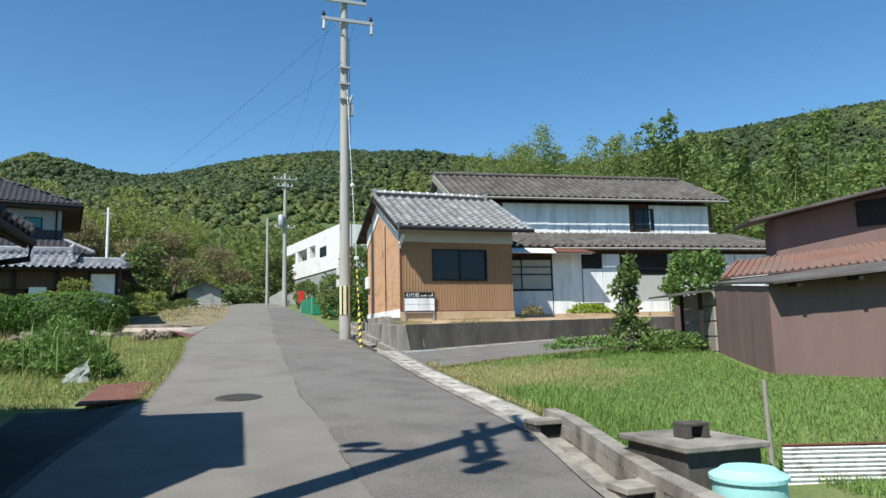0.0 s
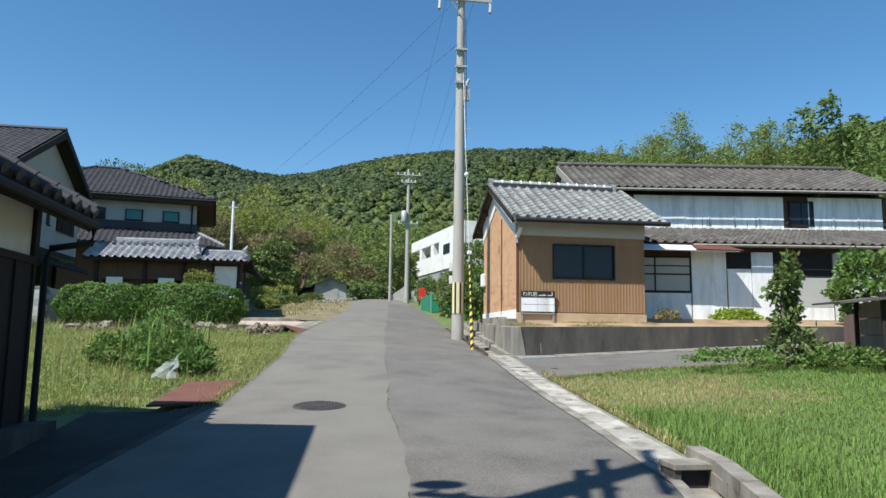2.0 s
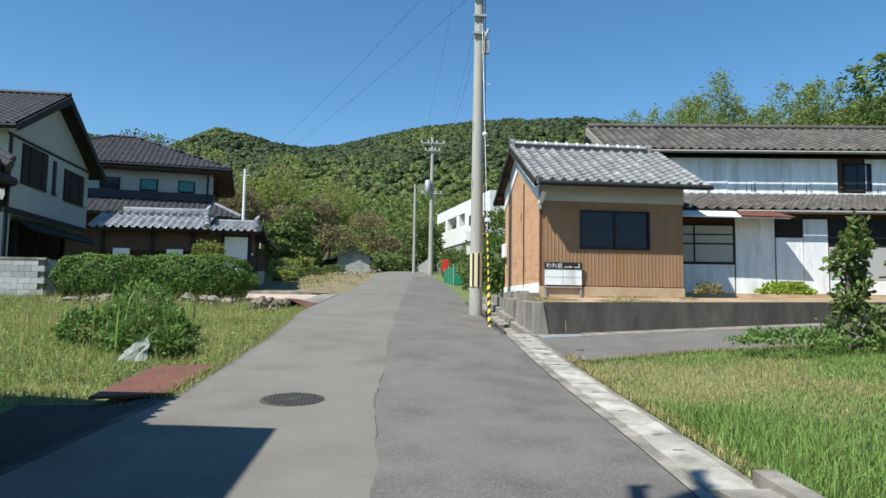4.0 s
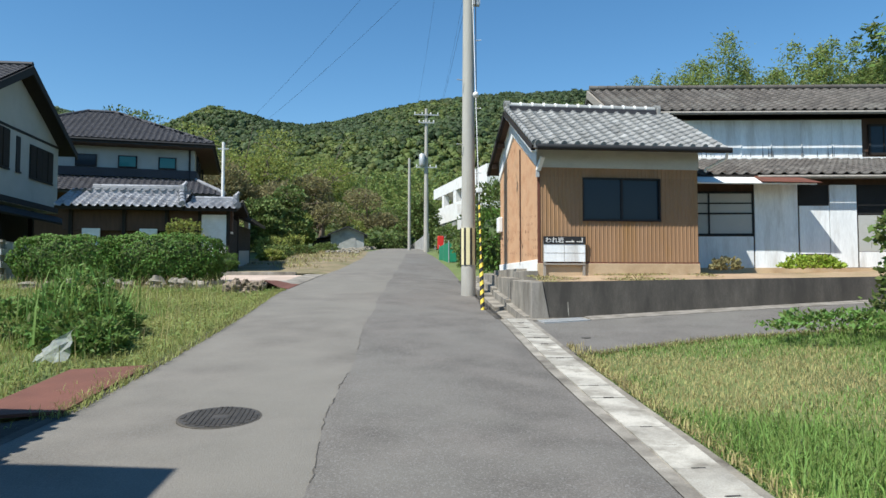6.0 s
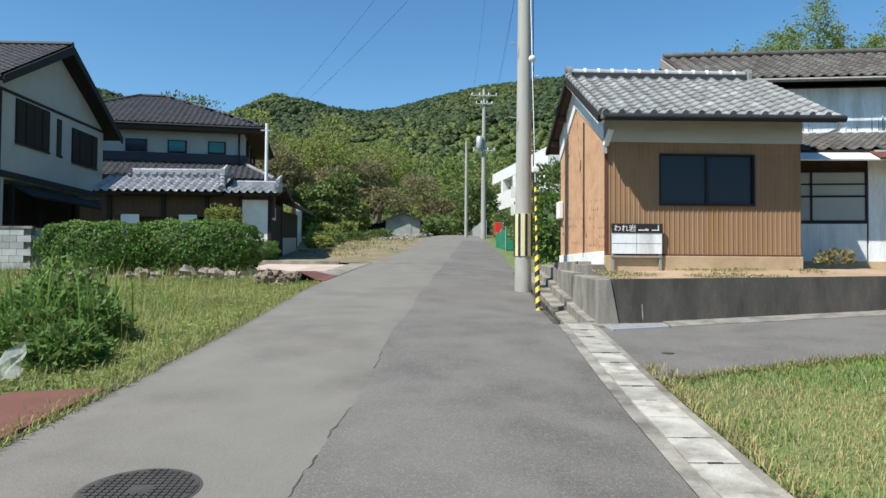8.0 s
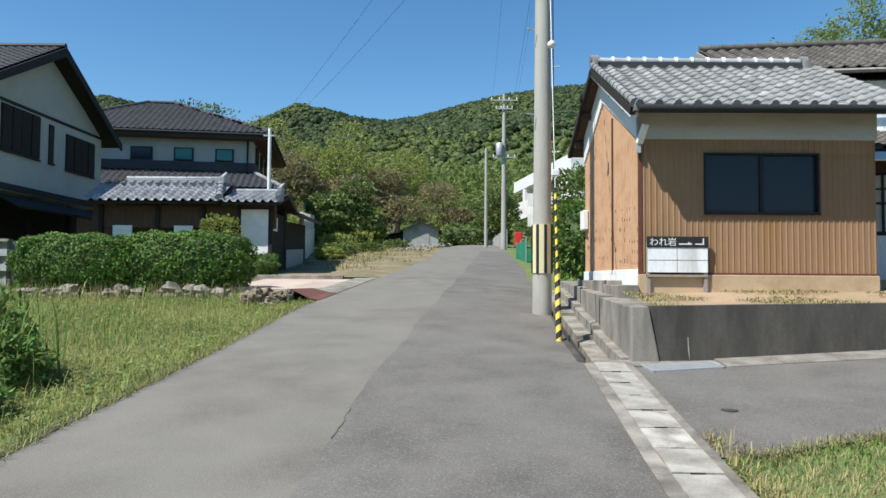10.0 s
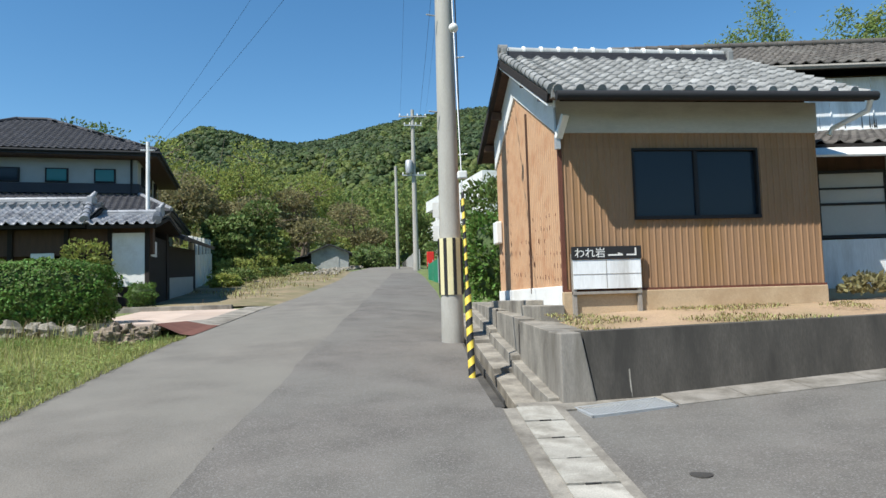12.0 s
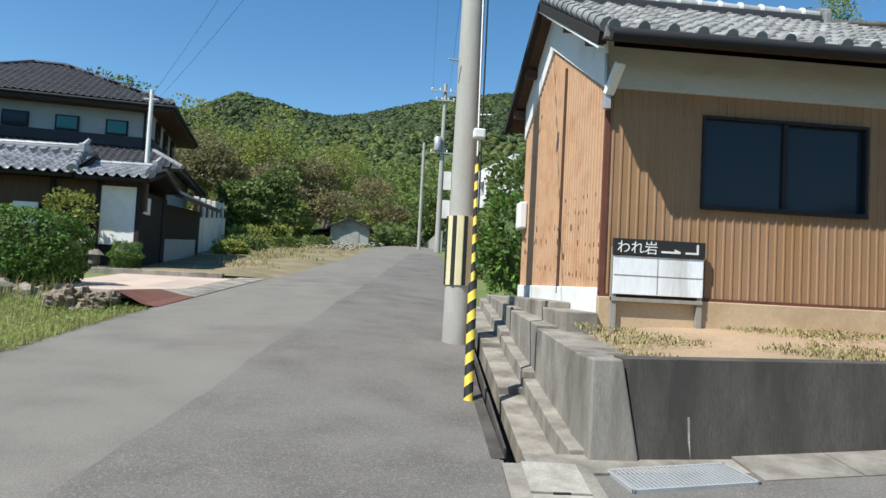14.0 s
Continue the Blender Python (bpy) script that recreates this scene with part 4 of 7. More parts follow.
pole = utility_pole(-0.33, 4.62, 0.30, 11.9, 0.02, 0.185, 0.105, (), "tall grey spun-concrete utility pole at the lane's edge")
for z, half, shift in ((10.72, 0.85, 0.08), (11.38, 0.68, 0.03)):
    arm = part("crossarm", Mesh().box(-0.31 + shift - half, 4.42, z - 0.05, -0.31 + shift + half, 4.51, z + 0.05), STEEL, pole, "galvanised crossarm")
    for u in (-1, 1):
        x = -0.31 + shift + u * (half - 0.06)
        part("insulator", Mesh().tube([(x, 4.46, z + 0.05), (x, 4.46, z + 0.12), (x, 4.46, z + 0.22)], [0.03, 0.065, 0.04], 8), BLACK, arm, "dark pin insulator")
        if z < 11:
            part("insulator", Mesh().tube([(x, 4.46, z - 0.05), (x + 0.01, 4.40, z - 0.22), (x - 0.02, 4.32, z - 0.45)], [0.035, 0.05, 0.05], 8), TILE_PALE, arm, "hanging strain insulator")
part("insulator", Mesh().tube([(-0.50, 4.46, 11.45), (-0.50, 4.46, 11.75)], [0.05, 0.04], 8), BLACK, pole, "dark pin insulator")
part("arm_brace", Mesh().tube([(-0.68, 4.45, 10.66), (-0.33, 4.48, 10.18)], 0.018, 6), STEEL, pole)
part("arm_band", Mesh().tube([(-0.315, 4.62, 10.64), (-0.315, 4.62, 10.80)], 0.135, 16), STEEL, pole)
part("cable_guide", Mesh().tube([(-0.19, 4.5, 7.75), (-0.17, 4.45, 7.95), (-0.08, 4.42, 8.15)], [0.02, 0.045, 0.045], 8), STEEL, pole)
for z in (9.1, 8.55, 8.05):
    part("cable_clamp", Mesh().box(-0.50, 4.42, z - 0.03, -0.14, 4.55, z + 0.03), STEEL, pole)
part("riser_cable", Mesh().tube([(-0.19, 4.46, 10.1), (-0.17, 4.44, 8.2), (-0.15, 4.42, 4.0), (-0.14, 4.42, 2.0)], 0.012, 6), BLACK, pole, "thin dark riser cable")
guard = part("pole_guard", Mesh().tube([(-0.33, 4.62, 1.05), (-0.33, 4.62, 1.95)], 0.192, 20), CREAM, pole, "cream plastic guard sheet")
for i in range(8):
    a = 2 * math.pi * i / 8 + 0.2
    part("guard_stripe", Mesh().box(-0.026, -0.200, 1.05, 0.026, -0.189, 1.95, Matrix.Translation((-0.33, 4.62, 0)) @ Euler((0, 0, a)).to_matrix().to_4x4()), BLACK, guard, "dark vertical stripe")
for z, s in ((3.3, 1), (4.0, -1), (4.9, 1), (5.6, -1), (6.6, 1)):
    part("step_bolt", Mesh().tube([(-0.33 + s * 0.16, 4.5, z), (-0.33 + s * 0.30, 4.45, z)], 0.012, 6), STEEL, pole)
part("bracket", Mesh().box(-0.20, 4.45, 7.5, -0.05, 4.6, 7.9), STEEL, pole)
for z in (1.92, 2.3):
    part("notice_plate", Mesh().box(-0.60, 4.60, z, -0.50, 4.62, z + 0.24), WHITE_PAINT, pole, "small white plate")
utility_pole(1.95, 39.6, 3.0, 13.9, 0.0, 0.2, 0.11, ((13.4, 0.95, 0), (12.8, 0.6, 0), (9.4, 0.8, 0)), "grey concrete utility pole with crossarms up the lane")
tr = solo("pole_transformer", Mesh().tube([(1.62, 39.4, 9.5), (1.62, 39.4, 9.6), (1.62, 39.4, 10.35), (1.62, 39.4, 10.42)], [0.2, 0.24, 0.24, 0.15], 12), STEEL, "grey cylindrical transformer mounted on the pole", "transformer", smooth=True)
utility_pole(0.95, 43.5, 3.3, 10.8, 0.0, 0.13, 0.10, (), "slim concrete pole beside the lane")
mast = thing("service_mast", (-8.5, 16.6, 1.2), "slim white service mast beside the gatehouse", "mast")
part("shaft", Mesh().tube([(-8.5, 16.6, 1.0), (-8.5, 16.6, 6.35)], [0.07, 0.06], 10), WHITE_PAINT, mast, smooth=True)
part("crossarm", Mesh().box(-8.72, 16.55, 6.05, -8.28, 16.60, 6.10), STEEL, mast)
# pole behind the kura, out of sight but for its shadow
spole = utility_pole(-6.4, -13.05, -1.0, 8.5, 0.0, 0.17, 0.13, (), "concrete utility pole beside the lane near the storehouse")
for z, half, shift, yaw in ((6.45, 0.75, 0.0, 70), (6.95, 0.8, 0.15, 70), (8.1, 0.75, 0.0, 70), (6.05, 0.45, -0.45, -20)):
    am = pose(-6.4, -13.05, z, 0, 0, yaw)
    arm = part("crossarm", Mesh().box(shift - half, -0.22, -0.05, shift + half, -0.13, 0.05, am), STEEL, spole, "galvanised crossarm")
    for u in (-0.9, -0.4, 0.4, 0.9):
        part("insulator", Mesh().tube([am @ Vector((shift + half * u, -0.17, 0.05)), am @ Vector((shift + half * u, -0.17, 0.22))], [0.05, 0.03], 8), WHITE_PAINT, arm, "white porcelain insulator")
for u in (-0.55, -0.95):
    am = pose(-6.4, -13.05, 6.5, 0, 0, 70)
    part("switch_box", Mesh().tube([am @ Vector((u, -0.3, -0.45)), am @ Vector((u, -0.3, 0.15))], [0.11, 0.11], 10), STEEL, spole, "grey cylindrical cut-out switch")
part("street_light", Mesh().blob((-7.2, -12.75, 6.25), (0.22, 0.13, 0.1), 0.0), STEEL, spole, "grey street light head", smooth=True)


# guy wire with a striped sleeve
guy = thing("guy_wire", (-0.53, 1.5, 0.1), "steel guy wire with a yellow and black striped sleeve", "guy wire")
ga, gb = Vector((-0.53, 1.5, 0.0)), Vector((-0.25, 4.5, 8.4))
gd = (gb - ga).normalized()
part("wire", Mesh().tube([ga, gb], 0.008, 6), STEEL, guy)
for i in range(26):
    p, q = ga + gd * (0.02 + i * 0.095), ga + gd * (0.02 + (i + 1) * 0.095)
    thick = 0.042 if i < 12 else 0.020
    m = Mesh().tube([p, q], thick, 10, caps=False)
    # each band is skewed, so that the stripes wind round the sleeve
    for k in range(len(m.v)):
        v = Vector(m.v[k])
        v = v + gd * ((v.x - ga.x - gd.x * (v - ga).length) * 0.75)
        m.v[k] = tuple(v)
    part("sleeve_band", m, YELLOW if i % 2 == 0 else BLACK, guy, "yellow band" if i % 2 == 0 else "black band", smooth=True)
part("guy_ball", Mesh().blob(ga + gd * 5.2, 0.07, 0.0), WHITE_PAINT, guy, "white porcelain insulator", smooth=True)
part("guy_clamp", Mesh().box(-0.05, -0.05, -0.05, 0.07, 0.05, 0.05, Matrix.Translation(ga + gd * 2.75)), WHITE_PAINT, guy, "white clamp cover", bevel=0.015)


def cable(pts, sag, r=0.0038):
    a, b = Vector(pts[0]), Vector(pts[1])
    path = []
    for i in range(17):
        t = i / 16
        p = a.lerp(b, t)
        path.append((p.x, p.y, p.z - sag * 4 * t * (1 - t)))
    return Mesh().tube(path, r, 5)


for a, b, s in (((-0.75, 4.5, 10.9), (1.1, 39.5, 13.5), 0.7), ((0.1, 4.5, 10.9), (2.8, 39.5, 13.5), 0.7), ((-0.3, 4.5, 8.0), (1.9, 39.4, 10.3), 0.6),
                ((-8.5, 16.6, 6.2), (1.6, 39.5, 9.6), 0.5), ((-8.5, 16.6, 6.2), (-0.6, 4.6, 10.6), 0.25), ((-8.4, 16.6, 6.0), (-0.4, 4.5, 9.3), 0.3)):
    solo("overhead_cable", cable((a, b), s), BLACK, "thin black overhead cable between poles", "cable", group="overhead cables")

# ---------------------------------------------------------------- weathered barn behind the shed
BD = Vector((0.99, -0.14, 0)).normalized()
BN = Vector((BD.y, -BD.x, 0))  # out of the front, towards the lane below
BO = Vector((4.5, 7.35, 0))    # foot of the upper front wall at its lane end


def bp(s, out, z):
    """A place on the barn: the way along its front, out from the upper wall, height."""
    p = BO + BD * s + BN * out
    return Vector((p.x, p.y, z))


def slab_wall(p, q, z0, z1, thick, back):
    m = Mesh()
    b = Vector(back).normalized() * thick
    p, q = Vector(p), Vector(q)
    o = [Vector((p.x, p.y, z0)), Vector((q.x, q.y, z0)), Vector((q.x, q.y, z1)), Vector((p.x, p.y, z1))]
    m.add(o + [c + b for c in o], ((0, 1, 2, 3), (7, 6, 5, 4), (0, 4, 5, 1), (1, 5, 6, 2), (2, 6, 7, 3), (3, 7, 4, 0)))
    return m


barn = thing("barn", (4.5, 7.3, 0.7), "two-storey barn clad in peeling white sheets with brown tiles", "barn")
BL = 10.9
part("wall_core", slab_wall(bp(0, -0.05, 0), bp(BL, -0.05, 0), 0.6, 5.45, 0.12, -BN), WOOD_BROWN, barn)
part("gable_wall", Mesh().prism([bp(0, -0.17, 0.6), bp(0, -5.6, 0.6), bp(0, -5.6, 5.5), bp(0, -2.9, 6.95), bp(0, -0.17, 5.45)], BD * 0.12), WHITE_METAL, barn, "white gable wall")
part("gable_wall", Mesh().prism([bp(BL - 0.12, -0.17, 0.6), bp(BL - 0.12, -5.6, 0.6), bp(BL - 0.12, -5.6, 5.5), bp(BL - 0.12, -2.9, 6.95), bp(BL - 0.12, -0.17, 5.45)], BD * 0.12), WHITE_METAL, barn)
part("back_wall", slab_wall(bp(0, -5.48, 0), bp(BL, -5.48, 0), 0.6, 5.4, 0.12, -BN), WOOD_BROWN, barn)
s = 1.9
while s < BL - 0.2:
    w = min(0.88, BL - s)
    if not (7.35 < s + w / 2 < 8.25):
        part("cladding_sheet", slab_wall(bp(s + 0.008, 0.0 + random.uniform(0, 0.01), 0), bp(s + w - 0.008, 0.0 + random.uniform(0, 0.01), 0), 4.30, 5.40, 0.02, -BN), WHITE_METAL, barn)
        part("sheet_batten", slab_wall(bp(s - 0.012, 0.028, 0), bp(s + 0.012, 0.028, 0), 4.30, 5.40, 0.03, -BN), WHITE_METAL, barn)
    s += w
part("cladding_sheet", slab_wall(bp(0.1, 0.0, 0), bp(1.85, 0.0, 0), 4.30, 4.78, 0.02, -BN), WHITE_METAL, barn)
part("upper_opening", slab_wall(bp(0.3, 0.004, 0), bp(1.85, 0.004, 0), 4.80, 5.32, 0.03, -BN), VOID_SHADE, barn, "near-black sheet in place of a shaded open window")
up = part("upper_window", slab_wall(bp(7.42, 0.012, 0), bp(8.18, 0.012, 0), 4.42, 5.20, 0.04, -BN), GLASS_DARK, barn, "dark upper window")
for a, b, c, d in ((7.36, 8.24, 4.36, 4.42), (7.36, 8.24, 5.20, 5.26), (7.36, 7.42, 4.36, 5.26), (8.18, 8.24, 4.36, 5.26), (7.785, 7.815, 4.42, 5.2)):
    part("window_frame", slab_wall(bp(a, 0.03, 0), bp(b, 0.03, 0), c, d, 0.05, -BN), WOOD_DARK, up)
stain = Mesh()
rng = np.random.default_rng(91)
for i in range(60):
    s_at, foot = rng.uniform(1.95, BL - 0.2), 4.31
    if i % 2:
        s_at = 1.9 + 0.88 * rng.integers(0, 10) + rng.uniform(-0.03, 0.05)
    if 7.3 < s_at < 8.3 or s_at > BL - 0.1:
        continue
    w_, h_ = rng.uniform(0.008, 0.03), rng.uniform(0.06, 0.42)
    a, b, c = bp(s_at, 0.031, foot), bp(s_at + w_, 0.031, foot), bp(s_at + w_ * 0.5, 0.031, foot + h_)
    stain.add([a, b, c], [(0, 1, 2)])
tagged(part("drip_stains", stain, CONCRETE_DARK, barn, "dark drip stains at the foot of the sheets"), kind="stuff")
part("white_band", slab_wall(bp(1.2, 0.05, 0), bp(BL + 0.1, 0.05, 0), 4.17, 4.29, 0.08, -BN), WHITE_PAINT, barn, "white flashing above the lean-to roof")


def roof_pair(parent, s0, s1, out0, z0, out1, z1, mat, w=0.29, l=0.26, thick=0.12):
    """A tiled slope of the barn from its eave (out0, z0) up to (out1, z1)."""
    a, b, c, d = bp(s0, out0, z0), bp(s1, out0, z0), bp(s1, out1, z1), bp(s0, out1, z1)
    part("roof_deck", Mesh().slab([a, b, c, d], thick), WOOD_DARK, parent)
    upv = (d - a).normalized()
    tile_slope(parent, a + Vector((0, 0, 0.02)), BD, upv, int((s1 - s0) / w), int((d - a).length / l), w, l, mat, joined=True)


roof_pair(barn, -0.25, BL + 0.45, 0.46, 5.57, -2.9, 7.12, TILE_BROWN)
a, b, c, d = bp(BL + 0.45, -6.3, 5.5), bp(-0.25, -6.3, 5.5), bp(-0.25, -2.9, 7.12), bp(BL + 0.45, -2.9, 7.12)
part("roof_deck", Mesh().slab([a, b, c, d], 0.12), TILE_BROWN, barn)
for i in range(38):
    p = bp(-0.2 + i * 0.3, -2.9, 7.2)
    part("ridge_tile", Mesh().tube([p, p + BD * 0.29], [0.10, 0.088], 8), TILE_BROWN, barn, smooth=True)
part("verge_board", Mesh().slab([bp(-0.29, 0.46, 5.59), bp(-0.22, 0.46, 5.59), bp(-0.22, -2.9, 7.12), bp(-0.29, -2.9, 7.12)], 0.24), WOOD_GREY, barn)
part("rain_gutter", Mesh().tube([bp(-0.2, 0.51, 5.50), bp(BL + 0.45, 0.51, 5.50)], 0.05, 6), WOOD_GREY, barn)
# lean-to along the front
roof_pair(barn, 0.1, BL + 0.55, 3.98, 3.16, 0.03, 4.22, TILE_BROWN)
part("rain_gutter", Mesh().tube([bp(2.4, 4.03, 3.10), bp(BL + 0.5, 4.03, 3.10)], 0.045, 6), WOOD_GREY, barn)
FO = 3.70
part("front_wall", slab_wall(bp(0.1, FO - 0.06, 0), bp(BL + 0.2, FO - 0.06, 0), 0.6, 3.3, 0.1, -BN), WOOD_BROWN, barn)
part("end_wall", Mesh().prism([bp(BL + 0.1, FO - 0.2, 0.6), bp(BL + 0.1, 0, 0.6), bp(BL + 0.1, 0, 4.1), bp(BL + 0.1, FO - 0.2, 3.15)], BD * 0.1), WHITE_METAL, barn)
# panels of the lower front: way along, width, heights
for s0, s1, z0, z1, mat, name in ((0.2, 2.40, 0.95, 1.72, WHITE_METAL, "lower_panel"), (2.44, 3.46, 0.95, 3.0, WHITE_METAL, "sliding_door"), (3.5, 4.2, 1.3, 2.45, WHITE_METAL, "lower_panel"),
                                  (4.22, 4.85, 0.98, 2.95, WHITE_METAL, "lower_panel"), (4.9, 6.6, 0.98, 1.35, WHITE_METAL, "lower_panel"), (4.9, 6.6, 1.36, 2.22, STUCCO_GREY, "lower_panel"),
                                  (6.65, 7.6, 0.98, 2.95, WHITE_METAL, "lower_panel"), (7.65, 9.2, 0.98, 2.95, WHITE_METAL, "lower_panel"), (9.25, BL + 0.1, 0.98, 2.95, WHITE_METAL, "lower_panel")):
    part(name, slab_wall(bp(s0, FO, 0), bp(s1, FO, 0), z0, z1, 0.04, -BN), mat, barn, "pale peeling sheet panel")
# near-black sheets stand in for shaded gaps in the front
part("dark_opening", slab_wall(bp(4.9, FO - 0.03, 0), bp(6.6, FO - 0.03, 0), 2.24, 2.95, 0.02, -BN), VOID_SHADE, barn, "near-black sheet in place of a shaded gap below the eave")
part("dark_opening", slab_wall(bp(3.5, FO - 0.03, 0), bp(4.2, FO - 0.03, 0), 2.47, 2.95, 0.02, -BN), VOID_SHADE, barn, "near-black sheet in place of a shaded gap below the eave")
bw = part("barn_window", slab_wall(bp(0.3, FO + 0.0, 0), bp(2.4, FO + 0.0, 0), 1.76, 2.78, 0.04, -BN), STUCCO_GREY, barn, "clouded grid window")
for a, b, c, d in ((0.3, 2.4, 1.74, 1.79), (0.3, 2.4, 2.75, 2.80), (1.33, 1.37, 1.76, 2.78), (2.37, 2.41, 1.76, 2.78), (0.3, 2.4, 2.25, 2.29), (0.3, 2.4, 2.5, 2.53)):
    part("glazing_bar", slab_wall(bp(a, FO + 0.02, 0), bp(b, FO + 0.02, 0), c, d, 0.05, -BN), BLACK, bw)
part("plinth", slab_wall(bp(0.1, FO + 0.03, 0), bp(BL + 0.2, FO + 0.03, 0), 0.55, 0.97, 0.12, -BN), MORTAR, barn, "mortar plinth")
aw = part("awning", Mesh().slab([bp(0.35, FO + 0.75, 2.92), bp(3.55, FO + 0.75, 2.88), bp(3.1, FO + 0.1, 3.16), bp(0.35, FO + 0.1, 3.2)], 0.03), WHITE_PAINT, barn, "white sheet awning")
part("awning_edge", Mesh().slab([bp(2.3, FO + 0.78, 2.93), bp(3.66, FO + 0.78, 2.90), bp(3.2, FO + 0.1, 3.19), bp(2.35, FO + 0.1, 3.2)], 0.02), RUST, aw, "red-brown sheet edge")

# ---------------------------------------------------------------- red-brown sheet building beyond the meadow
brown = thing("brown_outbuilding", (6, -6, -0.5), "red-brown sheet-metal outbuilding with rusty lean-to roof", "outbuilding")
BU = Vector((0.6, -0.8, 0))
BV = Vector((0.44, 0.898, 0))
BC = Vector((4.72, -7.48, 0))


def q(u, v, z):
    p = BC + BU * u + BV * v
    return Vector((p.x, p.y, z))


part("front_wall", ribbed(q(0, 0, 0), BU, 9, -0.95, 1.1, Vector((-0.8, -0.6, 0)), 0.9, 0.006, tops=lambda s: 1.06 + 0.065 * s), RED_BROWN, brown)
part("side_wall", ribbed(q(0, 3.4, 0), -BV, 3.4, -0.95, 1.24, Vector((-0.9, 0.44, 0)), 0.9, 0.006, tops=lambda s: 1.30 - 0.075 * s), RED_BROWN, brown)
part("wall_core", Mesh().prism([q(0.05, 0.05, -1.0), q(9, 0.05, -1.0), q(9, 8, -1.0), q(0.05, 8, -1.0)], (0, 0, 2.0)), RED_BROWN, brown)
# added sheet whose dark colour holds the shade of the eave's underside
part("soffit", Mesh().slab([q(-0.05, -0.43, 1.045), q(9.3, -0.43, 1.655), q(9.3, 0.0, 1.695), q(-0.05, 0.0, 1.075)], 0.012), WOOD_DARK, brown, "soffit sheet with the eave's shade in its dark colour")
lean = part("lean_to_roof", Mesh().slab([q(-0.06, -0.45, 1.09), q(9.3, -0.45, 1.70), q(9.3, 3.4, 2.05), q(-0.06, 3.4, 1.36)], 0.04), TILE_BROWN, brown, "thin dark sheet roof edge")
for u in (0.3, 1.2, 2.1, 3.0, 4.0):
    part("roof_rafter", Mesh().slab([q(u, -0.42, 1.035 + 0.065 * u), q(u + 0.06, -0.42, 1.04 + 0.065 * u), q(u + 0.06, 0.3, 1.09 + 0.065 * u), q(u, 0.3, 1.085 + 0.065 * u)], 0.07), WOOD_DARK, lean)
mid_roof = part("middle_roof", Mesh().slab([q(0.1, 3.3, 1.46), q(9.3, 3.3, 1.86), q(9.3, 5.05, 2.52), q(0.9, 5.05, 1.93)], 0.04), RUST_ROOF, brown, "rust-red ribbed roof sheet")
for i in range(58):
    u0 = 0.18 + i * 0.15
    u1 = 0.95 + (u0 - 0.15) * 0.92
    za, zb = 1.467 + 0.0435 * (u0 - 0.1), 1.937 + 0.0702 * (u1 - 0.9)
    part("roof_rib", Mesh().slab([q(u0, 3.28, za + 0.025), q(u0 + 0.045, 3.28, za + 0.027), q(u1 + 0.045, 5.05, zb + 0.027), q(u1, 5.05, zb + 0.025)], 0.024), RUST_ROOF, mid_roof)
# strip in charred-wood colour stands in for shade below the roof sheet
part("middle_fascia", Mesh().slab([q(0.1, 3.30, 1.41), q(9.3, 3.30, 1.81), q(9.3, 3.36, 1.81), q(0.1, 3.36, 1.41)], 0.12), WOOD_DARK, mid_roof, "fascia strip painted dark for shade below the roof sheet")
part("upper_wall", Mesh().prism([q(1.86, 5.0, 1.2), q(9, 5.0, 1.2), q(9, 5.0, 3.95), q(1.86, 5.0, 2.86)], BV * 0.7), RED_BROWN, brown)
win_u = part("upper_window", Mesh().prism([q(3.52, 4.96, 2.5), q(4.9, 4.96, 2.5), q(4.9, 4.96, 3.10), q(3.52, 4.96, 3.07)], BV * 0.08), VOID_SHADE, brown, "dark upper window")
part("upper_roof", Mesh().slab([q(1.12, 4.4, 2.84), q(7.5, 4.4, 3.80), q(7.5, 5.75, 3.80), q(1.12, 5.75, 2.84)], 0.06), TILE_BROWN, brown, "weathered brown roof")
# open side bay with weathered boarding
for i in range(5):
    part("bay_board", Mesh().prism([q(-0.05, 3.45, -0.5 + i * 0.34), q(-0.25, 5.4, -0.5 + i * 0.34), q(-0.25, 5.4, -0.19 + i * 0.34), q(-0.05, 3.45, -0.19 + i * 0.34)], BU * 0.05), WOOD_GREY, brown)
for v in (3.5, 5.35):
    part("bay_post", Mesh().prism([q(-0.35, v, -0.7), q(-0.27, v, -0.7), q(-0.27, v + 0.08, -0.7), q(-0.35, v + 0.08, -0.7)], (0, 0, 1.95)), WOOD_DARK, brown)
part("bay_roof", Mesh().slab([q(-1.1, 3.2, 1.12), q(-0.08, 3.2, 1.20), q(-0.08, 5.7, 1.30), q(-1.1, 5.7, 1.20)], 0.04), TILE_BROWN, brown, "thin dark sheet roof")

# ---------------------------------------------------------------- storehouse on the near left
kura = thing("storehouse", (-7.3, -7, -0.7), "old storehouse with dark boarded base, cream plaster and tiled eaves", "storehouse")
KX, KY = -7.33, -6.98
part("lower_wall", Mesh().box(-12, -22, -1.6, KX, KY, 1.16), WOOD_DARK, kura, "charred timber boarding")
part("upper_wall", Mesh().box(-12, -8.95, 1.16, KX - 0.04, KY - 0.02, 1.95), PLASTER, kura, "cream plaster wall")
part("rail", Mesh().box(-12, -22, 1.12, KX + 0.03, KY + 0.03, 1.20), WOOD_DARK, kura)
part("boarded_wall", Mesh().box(-12, -22, 1.20, KX + 0.02, -8.95, 1.98), WOOD_DARK, kura, "charred timber boarding")
part("corner_post", Mesh().box(KX - 0.06, KY - 0.10, 1.20, KX + 0.01, KY + 0.012, 1.95), WOOD_DARK, kura)
y = KY - 0.1
